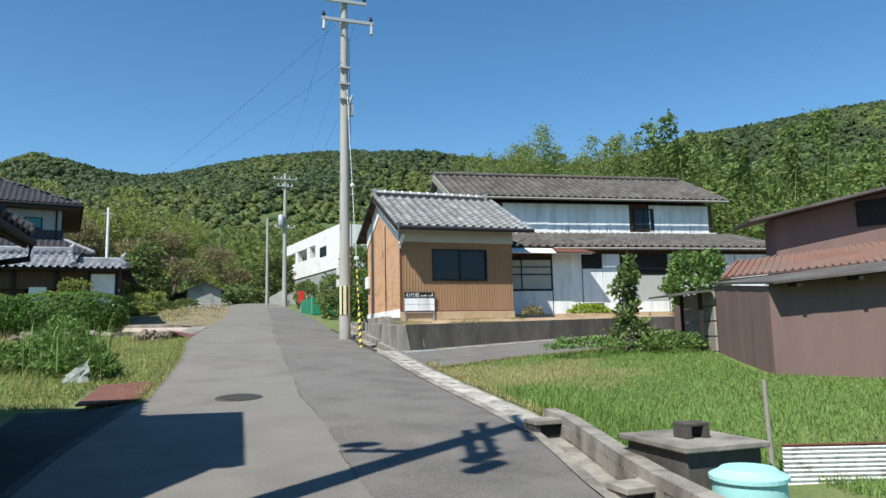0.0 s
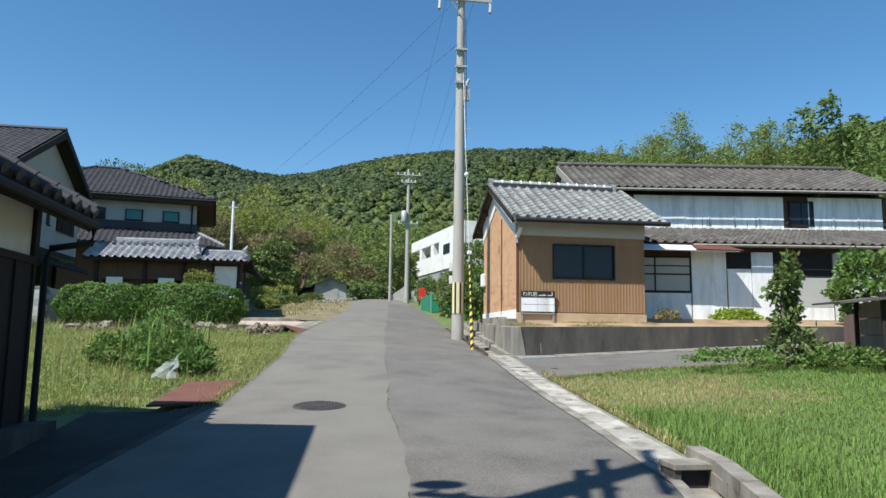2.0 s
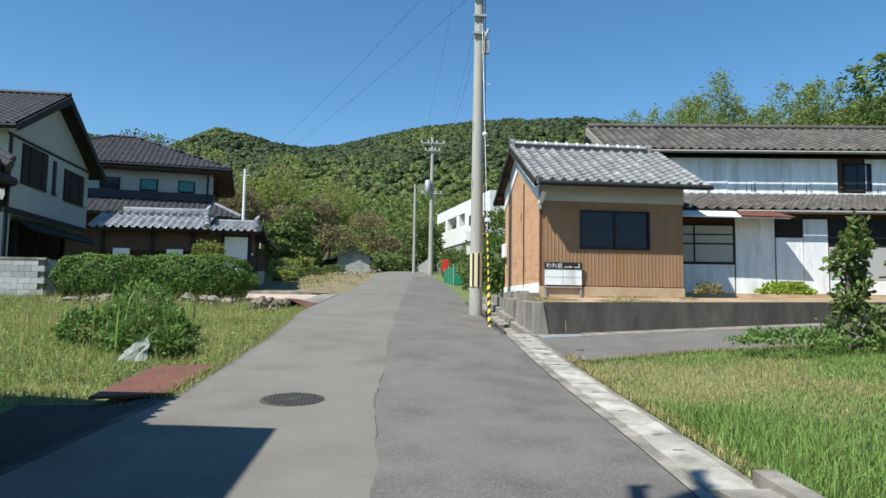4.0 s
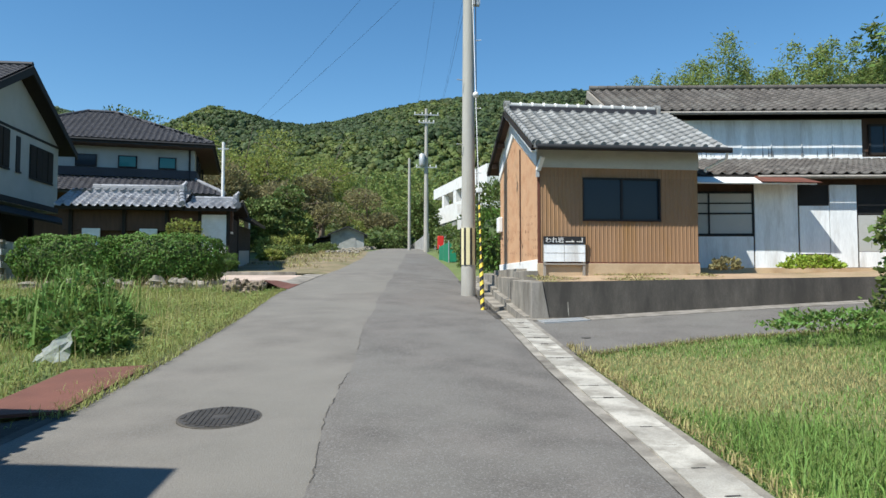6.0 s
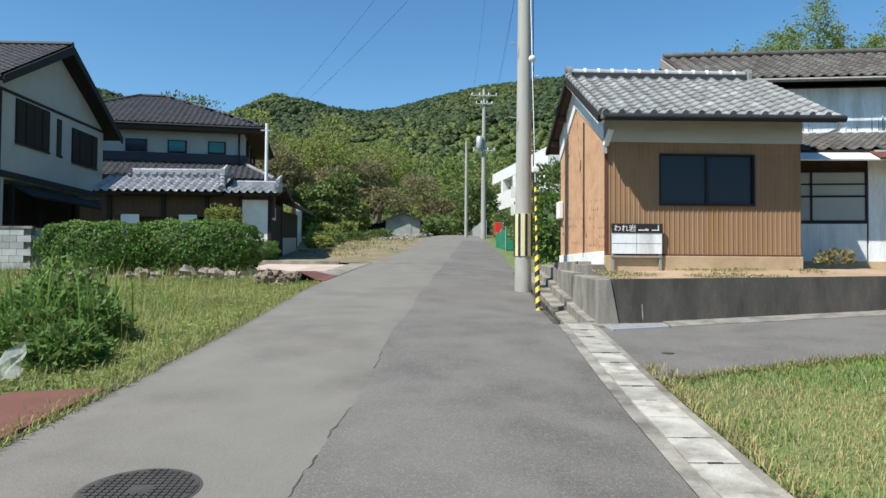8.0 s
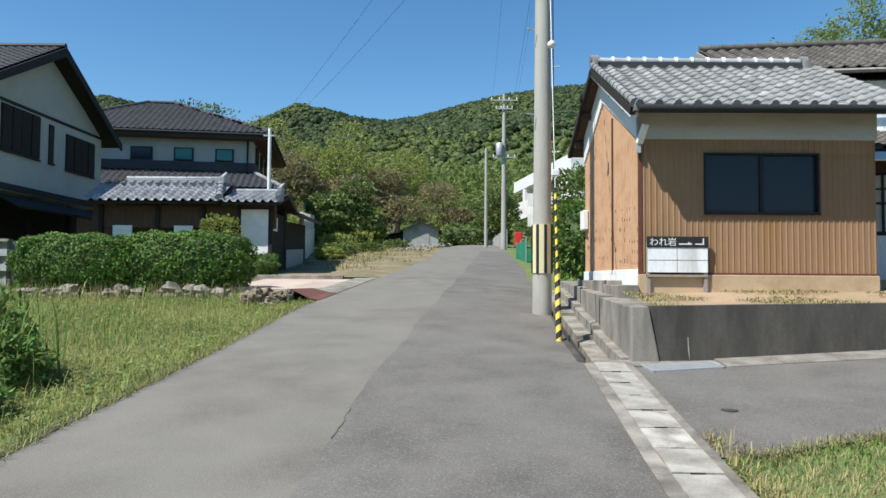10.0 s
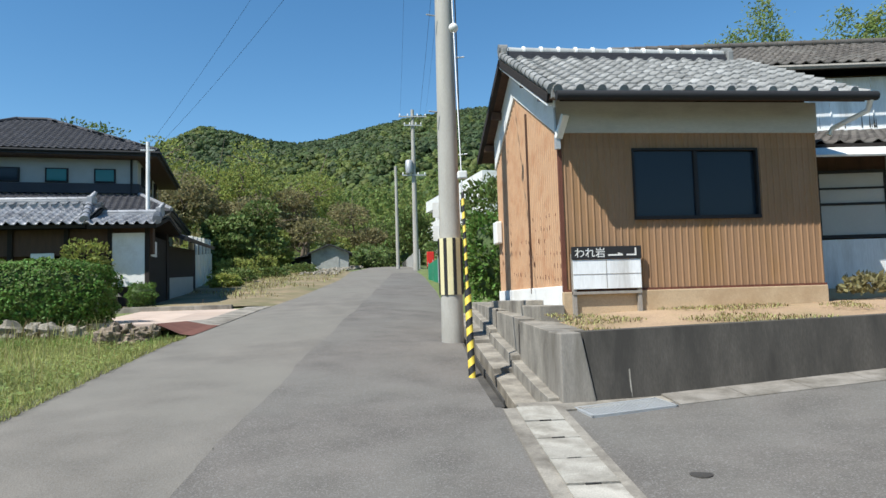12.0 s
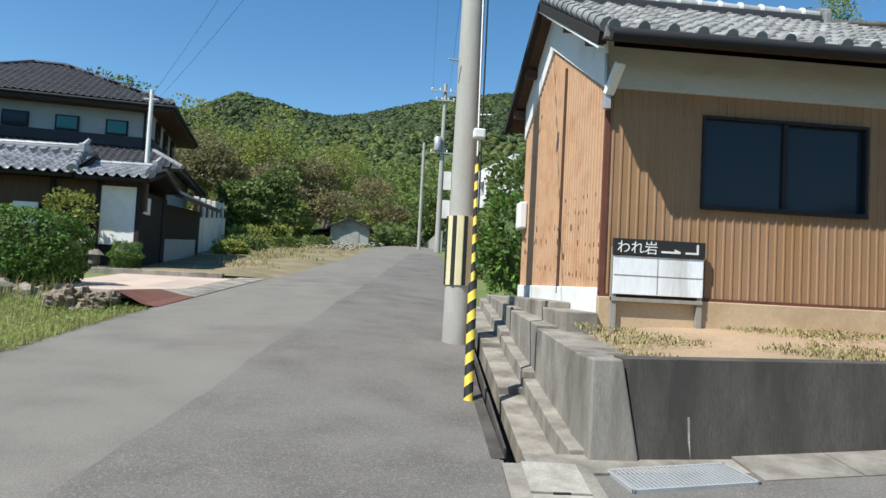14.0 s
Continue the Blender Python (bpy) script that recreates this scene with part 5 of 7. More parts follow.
while y > -21:
    part("board_batten", Mesh().box(KX, y - 0.025, -1.5, KX + 0.025, y + 0.025, 1.12), WOOD_DARK, kura)
    y -= 0.45
part("stone_base", Mesh().box(-11.9, -22, -1.7, KX + 0.30, KY + 0.12, -0.62), CONCRETE_DARK, kura, "low stained concrete base")
part("gable_end", Mesh().prism([(KX - 0.04, KY - 0.02, 1.95), (-9.8, KY - 0.02, 3.2), (-12, KY - 0.02, 1.95)], (0, -0.2, 0)), PLASTER, kura)
kd = part("roof_deck", Mesh().slab([(-6.84, KY + 0.22, 1.68), (-9.8, KY + 0.22, 3.30), (-9.8, -22, 3.30), (-6.84, -22, 1.68)], -0.09), WOOD_DARK, kura)
part("fascia", Mesh().box(-6.90, -22, 1.56, -6.84, KY + 0.22, 1.68), WOOD_DARK, kura, "deep dark eave board")
part("soffit", Mesh().slab([(-6.9, -22, 1.60), (-6.9, KY + 0.2, 1.60), (KX, KY + 0.2, 1.89), (KX, -22, 1.89)], 0.03), WOOD_DARK, kura, "dark boarded eave soffit")
part("verge_board", Mesh().prism([(-6.86, KY + 0.16, 1.68), (-9.8, KY + 0.16, 3.26), (-9.8, KY + 0.16, 3.08), (-6.86, KY + 0.16, 1.54)], (0, 0.05, 0)), WOOD_DARK, kura)
ku = Vector((-2.96, 0, 1.62)).normalized()
tile_slope(kura, (-6.82, KY - 10 * 0.29 + 0.22, 1.74), (0, 1, 0), ku, 10, 12, 0.29, 0.25, TILE_DARK)
for i in range(11):
    yk = KY + 0.1 - i * 0.29
    part("eave_cap", Mesh().tube([(-6.77, yk, 1.75), (-6.87, yk, 1.80)], 0.06, 10), TILE_DARK, kura, smooth=True)
for i in range(12):
    p = Vector((-6.80, KY + 0.20, 1.82)) + ku * (i * 0.26)
    part("verge_tile", Mesh().tube([p, p + ku * 0.27], [0.06, 0.05], 8), TILE_DARK, kura, smooth=True)
part("rain_gutter", Mesh().tube([(-6.78, KY + 0.2, 1.62), (-6.78, -22, 1.57)], 0.05, 8), BLACK, kura)
part("downpipe", Mesh().tube([(-6.78, KY + 0.12, 1.60), (-6.80, KY + 0.12, 1.40), (-7.22, KY + 0.06, 1.32), (-7.26, KY + 0.06, 1.2), (-7.26, KY + 0.06, -0.9)], 0.04, 8), BLACK, kura, "black bent downpipe", smooth=True)
# taller part behind, out of view; roof and flap cut for the lane's shadow
part("tall_wall", Mesh().box(-13, -12.1, 1.2, -7.95, -9.75, 4.3), PLASTER, kura, "cream plaster wall of the taller part")
part("tall_roof", Mesh().slab([(-7.05, -9.4, 4.15), (-10.4, -9.4, 5.6), (-10.6, -12.4, 5.6), (-7.30, -12.4, 4.1)], -0.16).add([(-7.29, -12.2, 4.05), (-10.6, -12.2, 5.55), (-10.6, -13.9, 4.4), (-8.3, -13.7, 3.7)], [(0, 1, 2, 3)]), TILE_DARK, kura, "dark tiled upper roof out of view, shaped for its shadow")



# ---------------------------------------------------------------- house with the shuttered gable
def gz(x, y):
    return float(land(x, y))


hA = thing("gable_house", (-16, 15, 0.4), "two-storey cream stucco house with dark tiled gable roof and shutters", "house")
AX, AY0, AY1 = -15.9, 11.9, 19.2
part("upper_wall", Mesh().prism([(AX, AY0, 3.6), (AX, AY1, 3.6), (AX, AY1, 6.5), (AX, 15.5, 8.55), (AX, AY0, 6.6)], (-9, 0, 0)), STUCCO_GREY, hA, "pale stucco wall")
part("lower_wall", Mesh().box(-25, AY0 + 0.6, 0.1, AX - 0.9, AY1, 3.6), WOOD_DARK, hA, "dark recessed ground floor")
part("corner_wall", Mesh().box(AX - 1.6, AY0, 0.1, AX - 0.02, AY0 + 0.5, 3.6), STUCCO_GREY, hA, "pale stucco corner")
part("floor_band", Mesh().box(-25, AY0 - 0.05, 3.62, AX + 0.04, AY1 + 0.03, 3.84), BLACK, hA, "black band between the storeys")
part("string_course", Mesh().slab([(AX - 0.02, AY0 - 0.02, 6.48), (AX + 0.03, AY0 - 0.02, 6.48), (AX + 0.03, AY1 + 0.02, 6.48), (AX - 0.02, AY1 + 0.02, 6.48)], 0.1), BLACK, hA)
for y0, y1, z0, z1 in ((12.92, 14.95, 4.85, 6.32), (15.52, 15.82, 4.85, 6.2), (16.6, 18.6, 4.78, 6.1)):
    w = part("shuttered_window", Mesh().box(AX - 0.04, y0, z0, AX + 0.035, y1, z1), BLACK, hA, "dark shuttered window")
    part("window_rail", Mesh().box(AX + 0.035, y0 - 0.04, z0 - 0.05, AX + 0.07, y1 + 0.04, z0 + 0.02), BLACK, w)
    if y1 - y0 > 1:
        for i in range(4):
            ya = y0 + (y1 - y0) * i / 4
            part("shutter", Mesh().box(AX + 0.035, ya + 0.03, z0 + 0.04, AX + 0.055 + 0.015 * (i % 2), ya + (y1 - y0) / 4 - 0.02, z1 - 0.04), WOOD_DARK, w)
for s, (y0, z0) in ((1, (11.3, 6.62)), (-1, (19.75, 6.30))):
    a, b = Vector((-15.35, y0, z0)), Vector((-15.35, 15.45, 8.86))
    if s > 0:
        quad = [(-25, y0, z0), (-15.35, y0, z0), (-15.35, 15.45, 8.86), (-25, 15.45, 8.86)]
    else:
        quad = [(-15.35, y0, z0), (-25, y0, z0), (-25, 15.45, 8.86), (-15.35, 15.45, 8.86)]
    part("roof_deck", Mesh().slab(quad, 0.16), WOOD_DARK, hA)
    part("barge_board", Mesh().prism([(-15.37, y0, z0 + 0.02), (-15.37, 15.45, 8.88), (-15.37, 15.45, 8.55), (-15.37, y0, z0 - 0.25)], (0.06, 0, 0)), BLACK, hA)
tile_slope(hA, (-25, 11.27, 6.64), (1, 0, 0), Vector((0, 4.15, 2.24)), 32, 17, 0.3, 0.275, TILE_DARK, joined=True)
part("ridge_course", Mesh().tube([(-25, 15.45, 8.93), (-15.35, 15.45, 8.93)], 0.10, 8), TILE_DARK, hA)
part("rain_gutter", Mesh().tube([(-25, 11.22, 6.55), (-15.35, 11.22, 6.55)], 0.06, 8), BLACK, hA)
bal = part("balcony", Mesh().box(-25, AY0 - 0.95, 3.55, AX - 0.75, AY0 - 0.8, 4.95).box(-25, AY0 - 0.95, 3.45, AX - 0.75, AY0, 3.6).box(AX - 0.88, AY0 - 0.8, 3.6, AX - 0.75, AY0, 4.95), STUCCO_GREY, hA, "pale stucco balcony")
part("balcony_rail", Mesh().tube([(-25, AY0 - 0.87, 5.2), (AX - 0.8, AY0 - 0.87, 5.2), (AX - 0.8, AY0, 5.2)], 0.035, 8), BLACK, bal)
part("balcony_window", Mesh().box(-19.6, AY0 - 0.03, 4.0, -16.9, AY0 + 0.02, 6.0), GLASS_DARK, hA, "balcony glazing")
sh = part("roller_shutter", Mesh().box(-19.5, AY0 - 0.04, 0.3, -17.0, AY0 + 0.55, 3.0), STUCCO_GREY, hA, "grey slatted shutter")
for i in range(22):
    part("slat", Mesh().box(-19.45, AY0 - 0.06, 0.75 + i * 0.1, -17.05, AY0 - 0.042, 0.83 + i * 0.1), STUCCO_GREY, sh)
for y in (12.9, 14.6, 17.0):
    part("porch_post", Mesh().box(AX - 0.15, y, 0.1, AX - 0.01, y + 0.13, 3.5), WOOD_DARK, hA)
part("porch_roof", Mesh().slab([(AX + 0.7, 13.0, 3.1), (AX + 0.7, 19.6, 3.1), (AX - 0.1, 19.6, 3.5), (AX - 0.1, 13.0, 3.5)], 0.08), BLACK, hA, "dark porch roof")
part("drain_pipe", Mesh().tube([(AX + 0.06, AY0 + 0.1, 6.4), (AX + 0.06, AY0 + 0.1, 0.3)], 0.05, 8), BLACK, hA)

# concrete block wall of its garden
bw2 = thing("block_wall", (-13.4, 9.6, 0.4), "grey concrete block garden wall", "garden wall", kind="structure")
part("wall_core", Mesh().box(-22, 9.56, 0.2, -13.44, 9.66, 1.86).box(-13.54, 9.66, 0.2, -13.44, 12.2, 1.86), CONCRETE, bw2)
blk = Mesh().box(0.005, 0, 0.005, 0.39, 0.06, 0.185).data("block", BLOCK)
for r in range(8):
    for c in range(18):
        ob = new("block", blk)
        ob.parent = bw2
        ob.location = Vector((-13.79 - c * 0.395 - (0.2 if r % 2 else 0), 9.50, 0.30 + r * 0.19)) - bw2.location
    for c in range(6):
        ob = new("block", blk)
        ob.parent = bw2
        ob.matrix_basis = Matrix.Translation(Vector((-13.38, 9.56 + c * 0.395 + (0.2 if r % 2 else 0), 0.30 + r * 0.19)) - bw2.location) @ Euler((0, 0, math.pi / 2)).to_matrix().to_4x4()
part("wall_cap", Mesh().box(-22, 9.48, 1.82, -13.36, 9.68, 1.89), CONCRETE, bw2)

# ---------------------------------------------------------------- hip-roofed house behind the gatehouse
hB = thing("hip_roof_house", (-16, 30, 1.8), "two-storey grey house with a dark hipped tile roof", "house")
part("wall", Mesh().box(-21.5, 27.2, 1.5, -12.0, 35.0, 8.35), STUCCO_GREY, hB, "pale grey stucco wall")
part("dark_band", Mesh().box(-21.6, 27.05, 6.40, -11.9, 27.2, 6.86), TILE_DARK, hB, "dark slate band below the windows")
part("dark_band", Mesh().box(-12.0, 27.2, 6.40, -11.88, 35.0, 6.86), TILE_DARK, hB)
for x0, x1 in ((-13.86, -12.95), (-15.9, -14.95), (-18.0, -16.95)):
    fr = part("window", Mesh().box(x0, 27.1, 6.90, x1, 27.24, 7.56), BLACK, hB, "dark framed window")
    part("pane", Mesh().box(x0 + 0.07, 27.085, 6.97, x1 - 0.07, 27.099, 7.50), GLASS_TEAL if x0 > -17 else GLASS_DARK, fr)
for y0, y1 in ((28.3, 29.2), (30.6, 31.6), (33.0, 33.9)):
    fr = part("window", Mesh().box(-12.06, y0, 6.95, -11.9, y1, 7.9), BLACK, hB, "dark framed window")
    part("pane", Mesh().box(-11.899, y0 + 0.07, 7.02, -11.885, y1 - 0.07, 7.83), GLASS_DARK, fr)
part("downpipe", Mesh().tube([(-12.25, 27.08, 8.3), (-12.25, 27.08, 5.6)], 0.05, 8), BLACK, hB)
E0, E1, E2, E3 = Vector((-22.5, 26.4, 8.30)), Vector((-11.0, 26.4, 8.30)), Vector((-11.0, 36.0, 8.30)), Vector((-22.5, 36.0, 8.30))
R0, R1 = Vector((-18.2, 31.2, 10.75)), Vector((-16.8, 31.2, 10.75))
part("roof", Mesh().add([E0, E1, E2, E3, R0, R1] + [p - Vector((0, 0, 0.22)) for p in (E0, E1, E2, E3)], ((0, 1, 5, 4), (1, 2, 5), (2, 3, 4, 5), (3, 0, 4), (6, 7, 1, 0), (7, 8, 2, 1), (8, 9, 3, 2), (9, 6, 0, 3), (9, 8, 7, 6))), TILE_DARK, hB, "dark slate-grey hipped roof")
up1 = Vector((0, 4.8, 2.45))
tile_slope(hB, E0 + Vector((0, -0.05, 0.03)), (1, 0, 0), up1, 38, 18, 0.3, 0.29, TILE_DARK, joined=True, keep=lambda c, r: 4.3 * r / 5.39 < c + 0.2 and c + 0.1 < 11.5 - 5.8 * r / 5.39)
up2 = Vector((-5.8, 0, 2.45))
tile_slope(hB, E1 + Vector((0.05, 0, 0.03)), (0, 1, 0), up2, 32, 20, 0.3, 0.3, TILE_DARK, joined=True, keep=lambda c, r: 4.8 * r / 6.3 < c + 0.2 and c + 0.1 < 9.6 - 4.8 * r / 6.3)
for a, b in ((E1, R1), (R0, R1), (E0, R0), (E2, R1)):
    part("hip_ridge", Mesh().tube([a + Vector((0, 0, 0.06)), b + Vector((0, 0, 0.08))], 0.10, 8), TILE_DARK, hB)
part("eave_gutter", Mesh().tube([E0 + Vector((0, -0.06, -0.08)), E1 + Vector((0.06, -0.06, -0.08)), E2 + Vector((0.06, 0, -0.08))], 0.07, 8), BLACK, hB)
part("soffit", Mesh().box(-22.4, 26.45, 8.02, -11.05, 35.9, 8.07), WOOD_BROWN, hB)
# skirt roof round the ground floor
sk = [(-22, 25.2, 5.35), (-10.3, 25.2, 5.35), (-11.9, 27.1, 6.30), (-22, 27.1, 6.30)]
part("skirt_roof", Mesh().slab(sk, 0.14).slab([(-10.3, 25.2, 5.35), (-10.3, 36.0, 5.35), (-11.9, 36.0, 6.30), (-11.9, 27.1, 6.30)], 0.14), TILE_DARK, hB)
tile_slope(hB, (-22, 25.17, 5.38), (1, 0, 0), Vector((0, 1.9, 0.95)), 36, 8, 0.31, 0.27, TILE_DARK, joined=True, keep=lambda c, r: c < 11.6 - 0.8 * r)
tile_slope(hB, (-10.27, 25.2, 5.38), (0, 1, 0), Vector((-1.6, 0, 0.95)), 35, 7, 0.31, 0.27, TILE_DARK, joined=True, keep=lambda c, r: c > 1.1 * r)
part("hip_ridge", Mesh().tube([(-10.3, 25.2, 5.43), (-11.9, 27.1, 6.38)], 0.10, 8), TILE_MIX, hB)
part("lower_wall", Mesh().box(-21.4, 26.6, 1.5, -11.2, 27.19, 5.7), WOOD_BROWN, hB, "brown timber ground floor")
part("lower_wall", Mesh().box(-11.99, 27.19, 1.5, -11.2, 35.0, 5.7), STUCCO_GREY, hB)

turn_b = Matrix.Translation((-14.0, 26.4, 0)) @ Euler((0, 0, radians(9))).to_matrix().to_4x4() @ Matrix.Translation((14.0, -26.4, 0))
hB.matrix_basis = turn_b @ Matrix.Translation(hB.location)

# ---------------------------------------------------------------- tiled gatehouse
gate = thing("gatehouse", (-10.5, 15, 0.9), "single-storey gatehouse with silver-grey tiles and white plaster panels", "gatehouse")
GE, GR = 13.75, 15.15


def g_roof(x0, x1, ez, rz_, cols):
    part("roof_deck", Mesh().slab([(x0, GE, ez), (x1, GE, ez), (x1, GR, rz_), (x0, GR, rz_)], 0.1).slab([(x1, 2 * GR - GE, ez), (x0, 2 * GR - GE, ez), (x0, GR, rz_), (x1, GR, rz_)], 0.1), WOOD_DARK, gate)
    u = Vector((0, GR - GE, rz_ - ez))
    tile_slope(gate, (x0, GE - 0.06, ez + 0.03), (1, 0, 0), u, cols, int(u.length / 0.25) + 1, (x1 - x0) / cols, 0.25, TILE_MIX, wave=0.085)
    tile_slope(gate, (x1, 2 * GR - GE + 0.06, ez + 0.03), (-1, 0, 0), Vector((0, GE - GR, rz_ - ez)), cols, int(u.length / 0.25) + 1, (x1 - x0) / cols, 0.25, TILE_MIX, joined=True, wave=0.085)


g_roof(-13.75, -9.35, 3.36, 4.02, 15)
g_roof(-9.3, -7.45, 3.34, 3.72, 7)
part("ridge_course", Mesh().box(-12.95, GR - 0.12, 3.98, -9.75, GR + 0.12, 4.18).box(-12.95, GR - 0.09, 4.185, -9.75, GR + 0.09, 4.26), TILE_MIX, gate, bevel=0.01)
part("ridge_course", Mesh().box(-9.5, GR - 0.10, 3.68, -7.75, GR + 0.10, 3.84), TILE_MIX, gate, bevel=0.01)
for i in range(11):
    part("ridge_tile", Mesh().tube([(-12.95 + i * 0.29, GR, 4.28), (-12.67 + i * 0.29, GR, 4.28)], [0.085, 0.075], 8), TILE_MIX, gate, smooth=True)
for i in range(6):
    part("ridge_tile", Mesh().tube([(-9.5 + i * 0.29, GR, 3.87), (-9.22 + i * 0.29, GR, 3.87)], [0.085, 0.075], 8), TILE_MIX, gate, smooth=True)
for x, z in ((-9.68, 4.16), (-7.72, 3.80)):
    part("ridge_end_ornament", Mesh().box(x - 0.08, GR - 0.2, z - 0.22, x + 0.08, GR + 0.2, z + 0.2).tube([(x, GR, z + 0.18), (x + 0.12, GR, z + 0.34)], [0.09, 0.05], 8), TILE_MIX, gate, bevel=0.03)
for (x0, z0), (x1, z1) in (((-9.75, 4.1), (-9.36, 3.44)), ((-7.78, 3.76), (-7.42, 3.42))):
    for i in range(4):
        t0, t1 = i / 4, (i + 1) / 4
        p = Vector((x0 + (x1 - x0) * t0, GR - (GR - GE) * t0, z0 + (z1 - z0) * t0 + 0.05))
        r = Vector((x0 + (x1 - x0) * t1, GR - (GR - GE) * t1, z0 + (z1 - z0) * t1 + 0.05))
        part("corner_tile", Mesh().tube([p, r], [0.10, 0.13], 8), TILE_MIX, gate, smooth=True)
part("beam", Mesh().box(-13.7, 14.35, 2.55, -7.7, 14.55, 3.3), WOOD_BROWN, gate, "dark brown beam wall")
part("white_panel", Mesh().box(-8.85, 14.28, 1.62, -7.88, 14.36, 3.16), WHITE_PAINT, gate, "white plaster panel")
part("white_panel", Mesh().box(-9.6, 14.30, 1.62, -8.93, 14.37, 2.0), WHITE_PAINT, gate, "white plaster panel")
for x in (-13.0, -11.0):
    part("white_panel", Mesh().box(x, 14.30, 2.0, x + 0.62, 14.36, 2.62), WHITE_PAINT, gate, "white plaster panel")
part("back_wall", Mesh().box(-13.7, 16.2, 0.7, -7.8, 16.4, 3.4), WOOD_DARK, gate)
part("lower_wall", Mesh().box(-10.0, 14.38, 0.7, -7.86, 14.52, 2.55), WOOD_DARK, gate, "dark boarded wall")
for x in (-13.45, -11.6, -10.1, -8.92, -7.9):
    part("post", Mesh().box(x, 14.25, 0.7, x + 0.12, 14.4, 3.3), WOOD_DARK, gate)
part("lattice", Mesh().box(-12.6, 14.6, 0.7, -11.2, 14.66, 2.55), WOOD_BROWN, gate)
part("side_wall", Mesh().box(-7.95, 14.55, 0.8, -7.83, 16.6, 3.1), WOOD_DARK, gate, "dark timber side wall")
part("side_panel", Mesh().box(-7.83, 14.6, 2.5, -7.80, 15.1, 2.95), WHITE_PAINT, gate)
# wing behind the gatehouse and its garden wall along the lane
wing = thing("lean_to_wing", (-8.6, 19, 1.2), "low dark wing with grey panels behind the gatehouse", "outbuilding")
part("wall", Mesh().prism([(-8.0, 16.6, 1.0), (-8.15, 21.5, 1.2), (-10.5, 21.5, 1.2), (-10.5, 16.6, 1.0)], (0, 0, 2.0)), WOOD_DARK, wing)
part("grey_panel", Mesh().prism([(-7.985, 16.9, 1.0), (-8.10, 20.9, 1.2), (-8.13, 20.9, 1.2), (-8.015, 16.9, 1.0)], (0, 0, 0.95)), STUCCO_GREY, wing, "grey-white lower panel")
part("roof", Mesh().slab([(-7.3, 16.4, 3.25), (-7.5, 22.0, 3.35), (-10.5, 22.0, 4.6), (-10.2, 16.4, 4.3)], 0.12), TILE_DARK, wing, "dark sloping roof")
fence = thing("garden_wall", (-9, 26, 1.8), "white rendered garden wall with dark grille openings", "garden wall")
FA, FB = Vector((-8.3, 21.6, 0)), Vector((-10.2, 34.5, 0))
fd = (FB - FA).normalized()
fl = (FB - FA).length
for i in range(6):
    a, b = FA + fd * (fl * i / 6), FA + fd * (fl * (i + 1) / 6)
    z = gz(a.x, a.y)
    n = Vector((fd.y, -fd.x, 0)) * 0.14
    part("wall_panel", Mesh().prism([a + Vector((0, 0, z - 0.3)), b + Vector((0, 0, z - 0.1)), b - n + Vector((0, 0, z - 0.1)), a - n + Vector((0, 0, z - 0.3))], (0, 0, 1.7)), PLASTER, fence)
    part("pillar", Mesh().prism([a + n * 0.3 + Vector((0, 0, z - 0.3)), a + fd * 0.35 + n * 0.3 + Vector((0, 0, z - 0.3)), a + fd * 0.35 - n + Vector((0, 0, z - 0.3)), a - n + Vector((0, 0, z - 0.3))], (0, 0, 2.5)), PLASTER, fence, bevel=0.02)
    part("grille", Mesh().prism([a + fd * 0.35 - n * 0.4 + Vector((0, 0, z + 1.35)), b - n * 0.4 + Vector((0, 0, z + 1.5)), b - n * 0.7 + Vector((0, 0, z + 1.5)), a + fd * 0.35 - n * 0.7 + Vector((0, 0, z + 1.35))], (0, 0, 0.6)), BLACK, fence, "dark grille")

# paved forecourt
drive = thing("forecourt", (-5.5, 8, 0.4), "pale pink paved forecourt with a rusty ramp edge", "paving", kind="structure")
def court_z(x, y):
    w = min(1, max(0, (left_edge(y) - x - 0.1) / 0.5))
    return (float(road_z(y)) - 0.022) * (1 - w) + max(0.69, gz(x, y) + 0.03) * w


for i in range(6):
    for j in range(3):
        y0, y1 = 7.0 + i * 0.95, 7.94 + i * 0.95
        lo = -6.5 if i < 2 else -9
        e0, e1 = left_edge(y0) - 0.62 - j * 0.85, left_edge(y1) - 0.62 - j * 0.85
        if e0 - 0.2 > lo:
            q = [(max(lo, e0 - 0.842), y0), (e0, y0), (e1, y1), (max(lo, e1 - 0.842), y1)]
            part("paving_slab", Mesh().slab([(x, y, court_z(x, y)) for x, y in q], 0.14), PINK_PAVE, drive)
part("ramp_edge", strip(6.9, 8.6, lambda y: left_edge(y) - 0.61, lambda y: left_edge(y) + 0.04, lambda x, y: court_z(x, y) + 0.004, 0.4, 3), RUST_PLATE, drive, "rust-red sloping ramp edge")
part("apron", strip(8.6, 13.2, lambda y: left_edge(y) - 0.61, lambda y: left_edge(y) + 0.04, lambda x, y: court_z(x, y) + 0.004, 0.4, 3), CONCRETE, drive, "worn concrete apron")
part("step_edge", Mesh().box(-8.4, 12.65, 0.7, -5.2, 12.9, 1.02), CONCRETE, drive, "concrete step edge", bevel=0.02)
rng = np.random.default_rng(21)
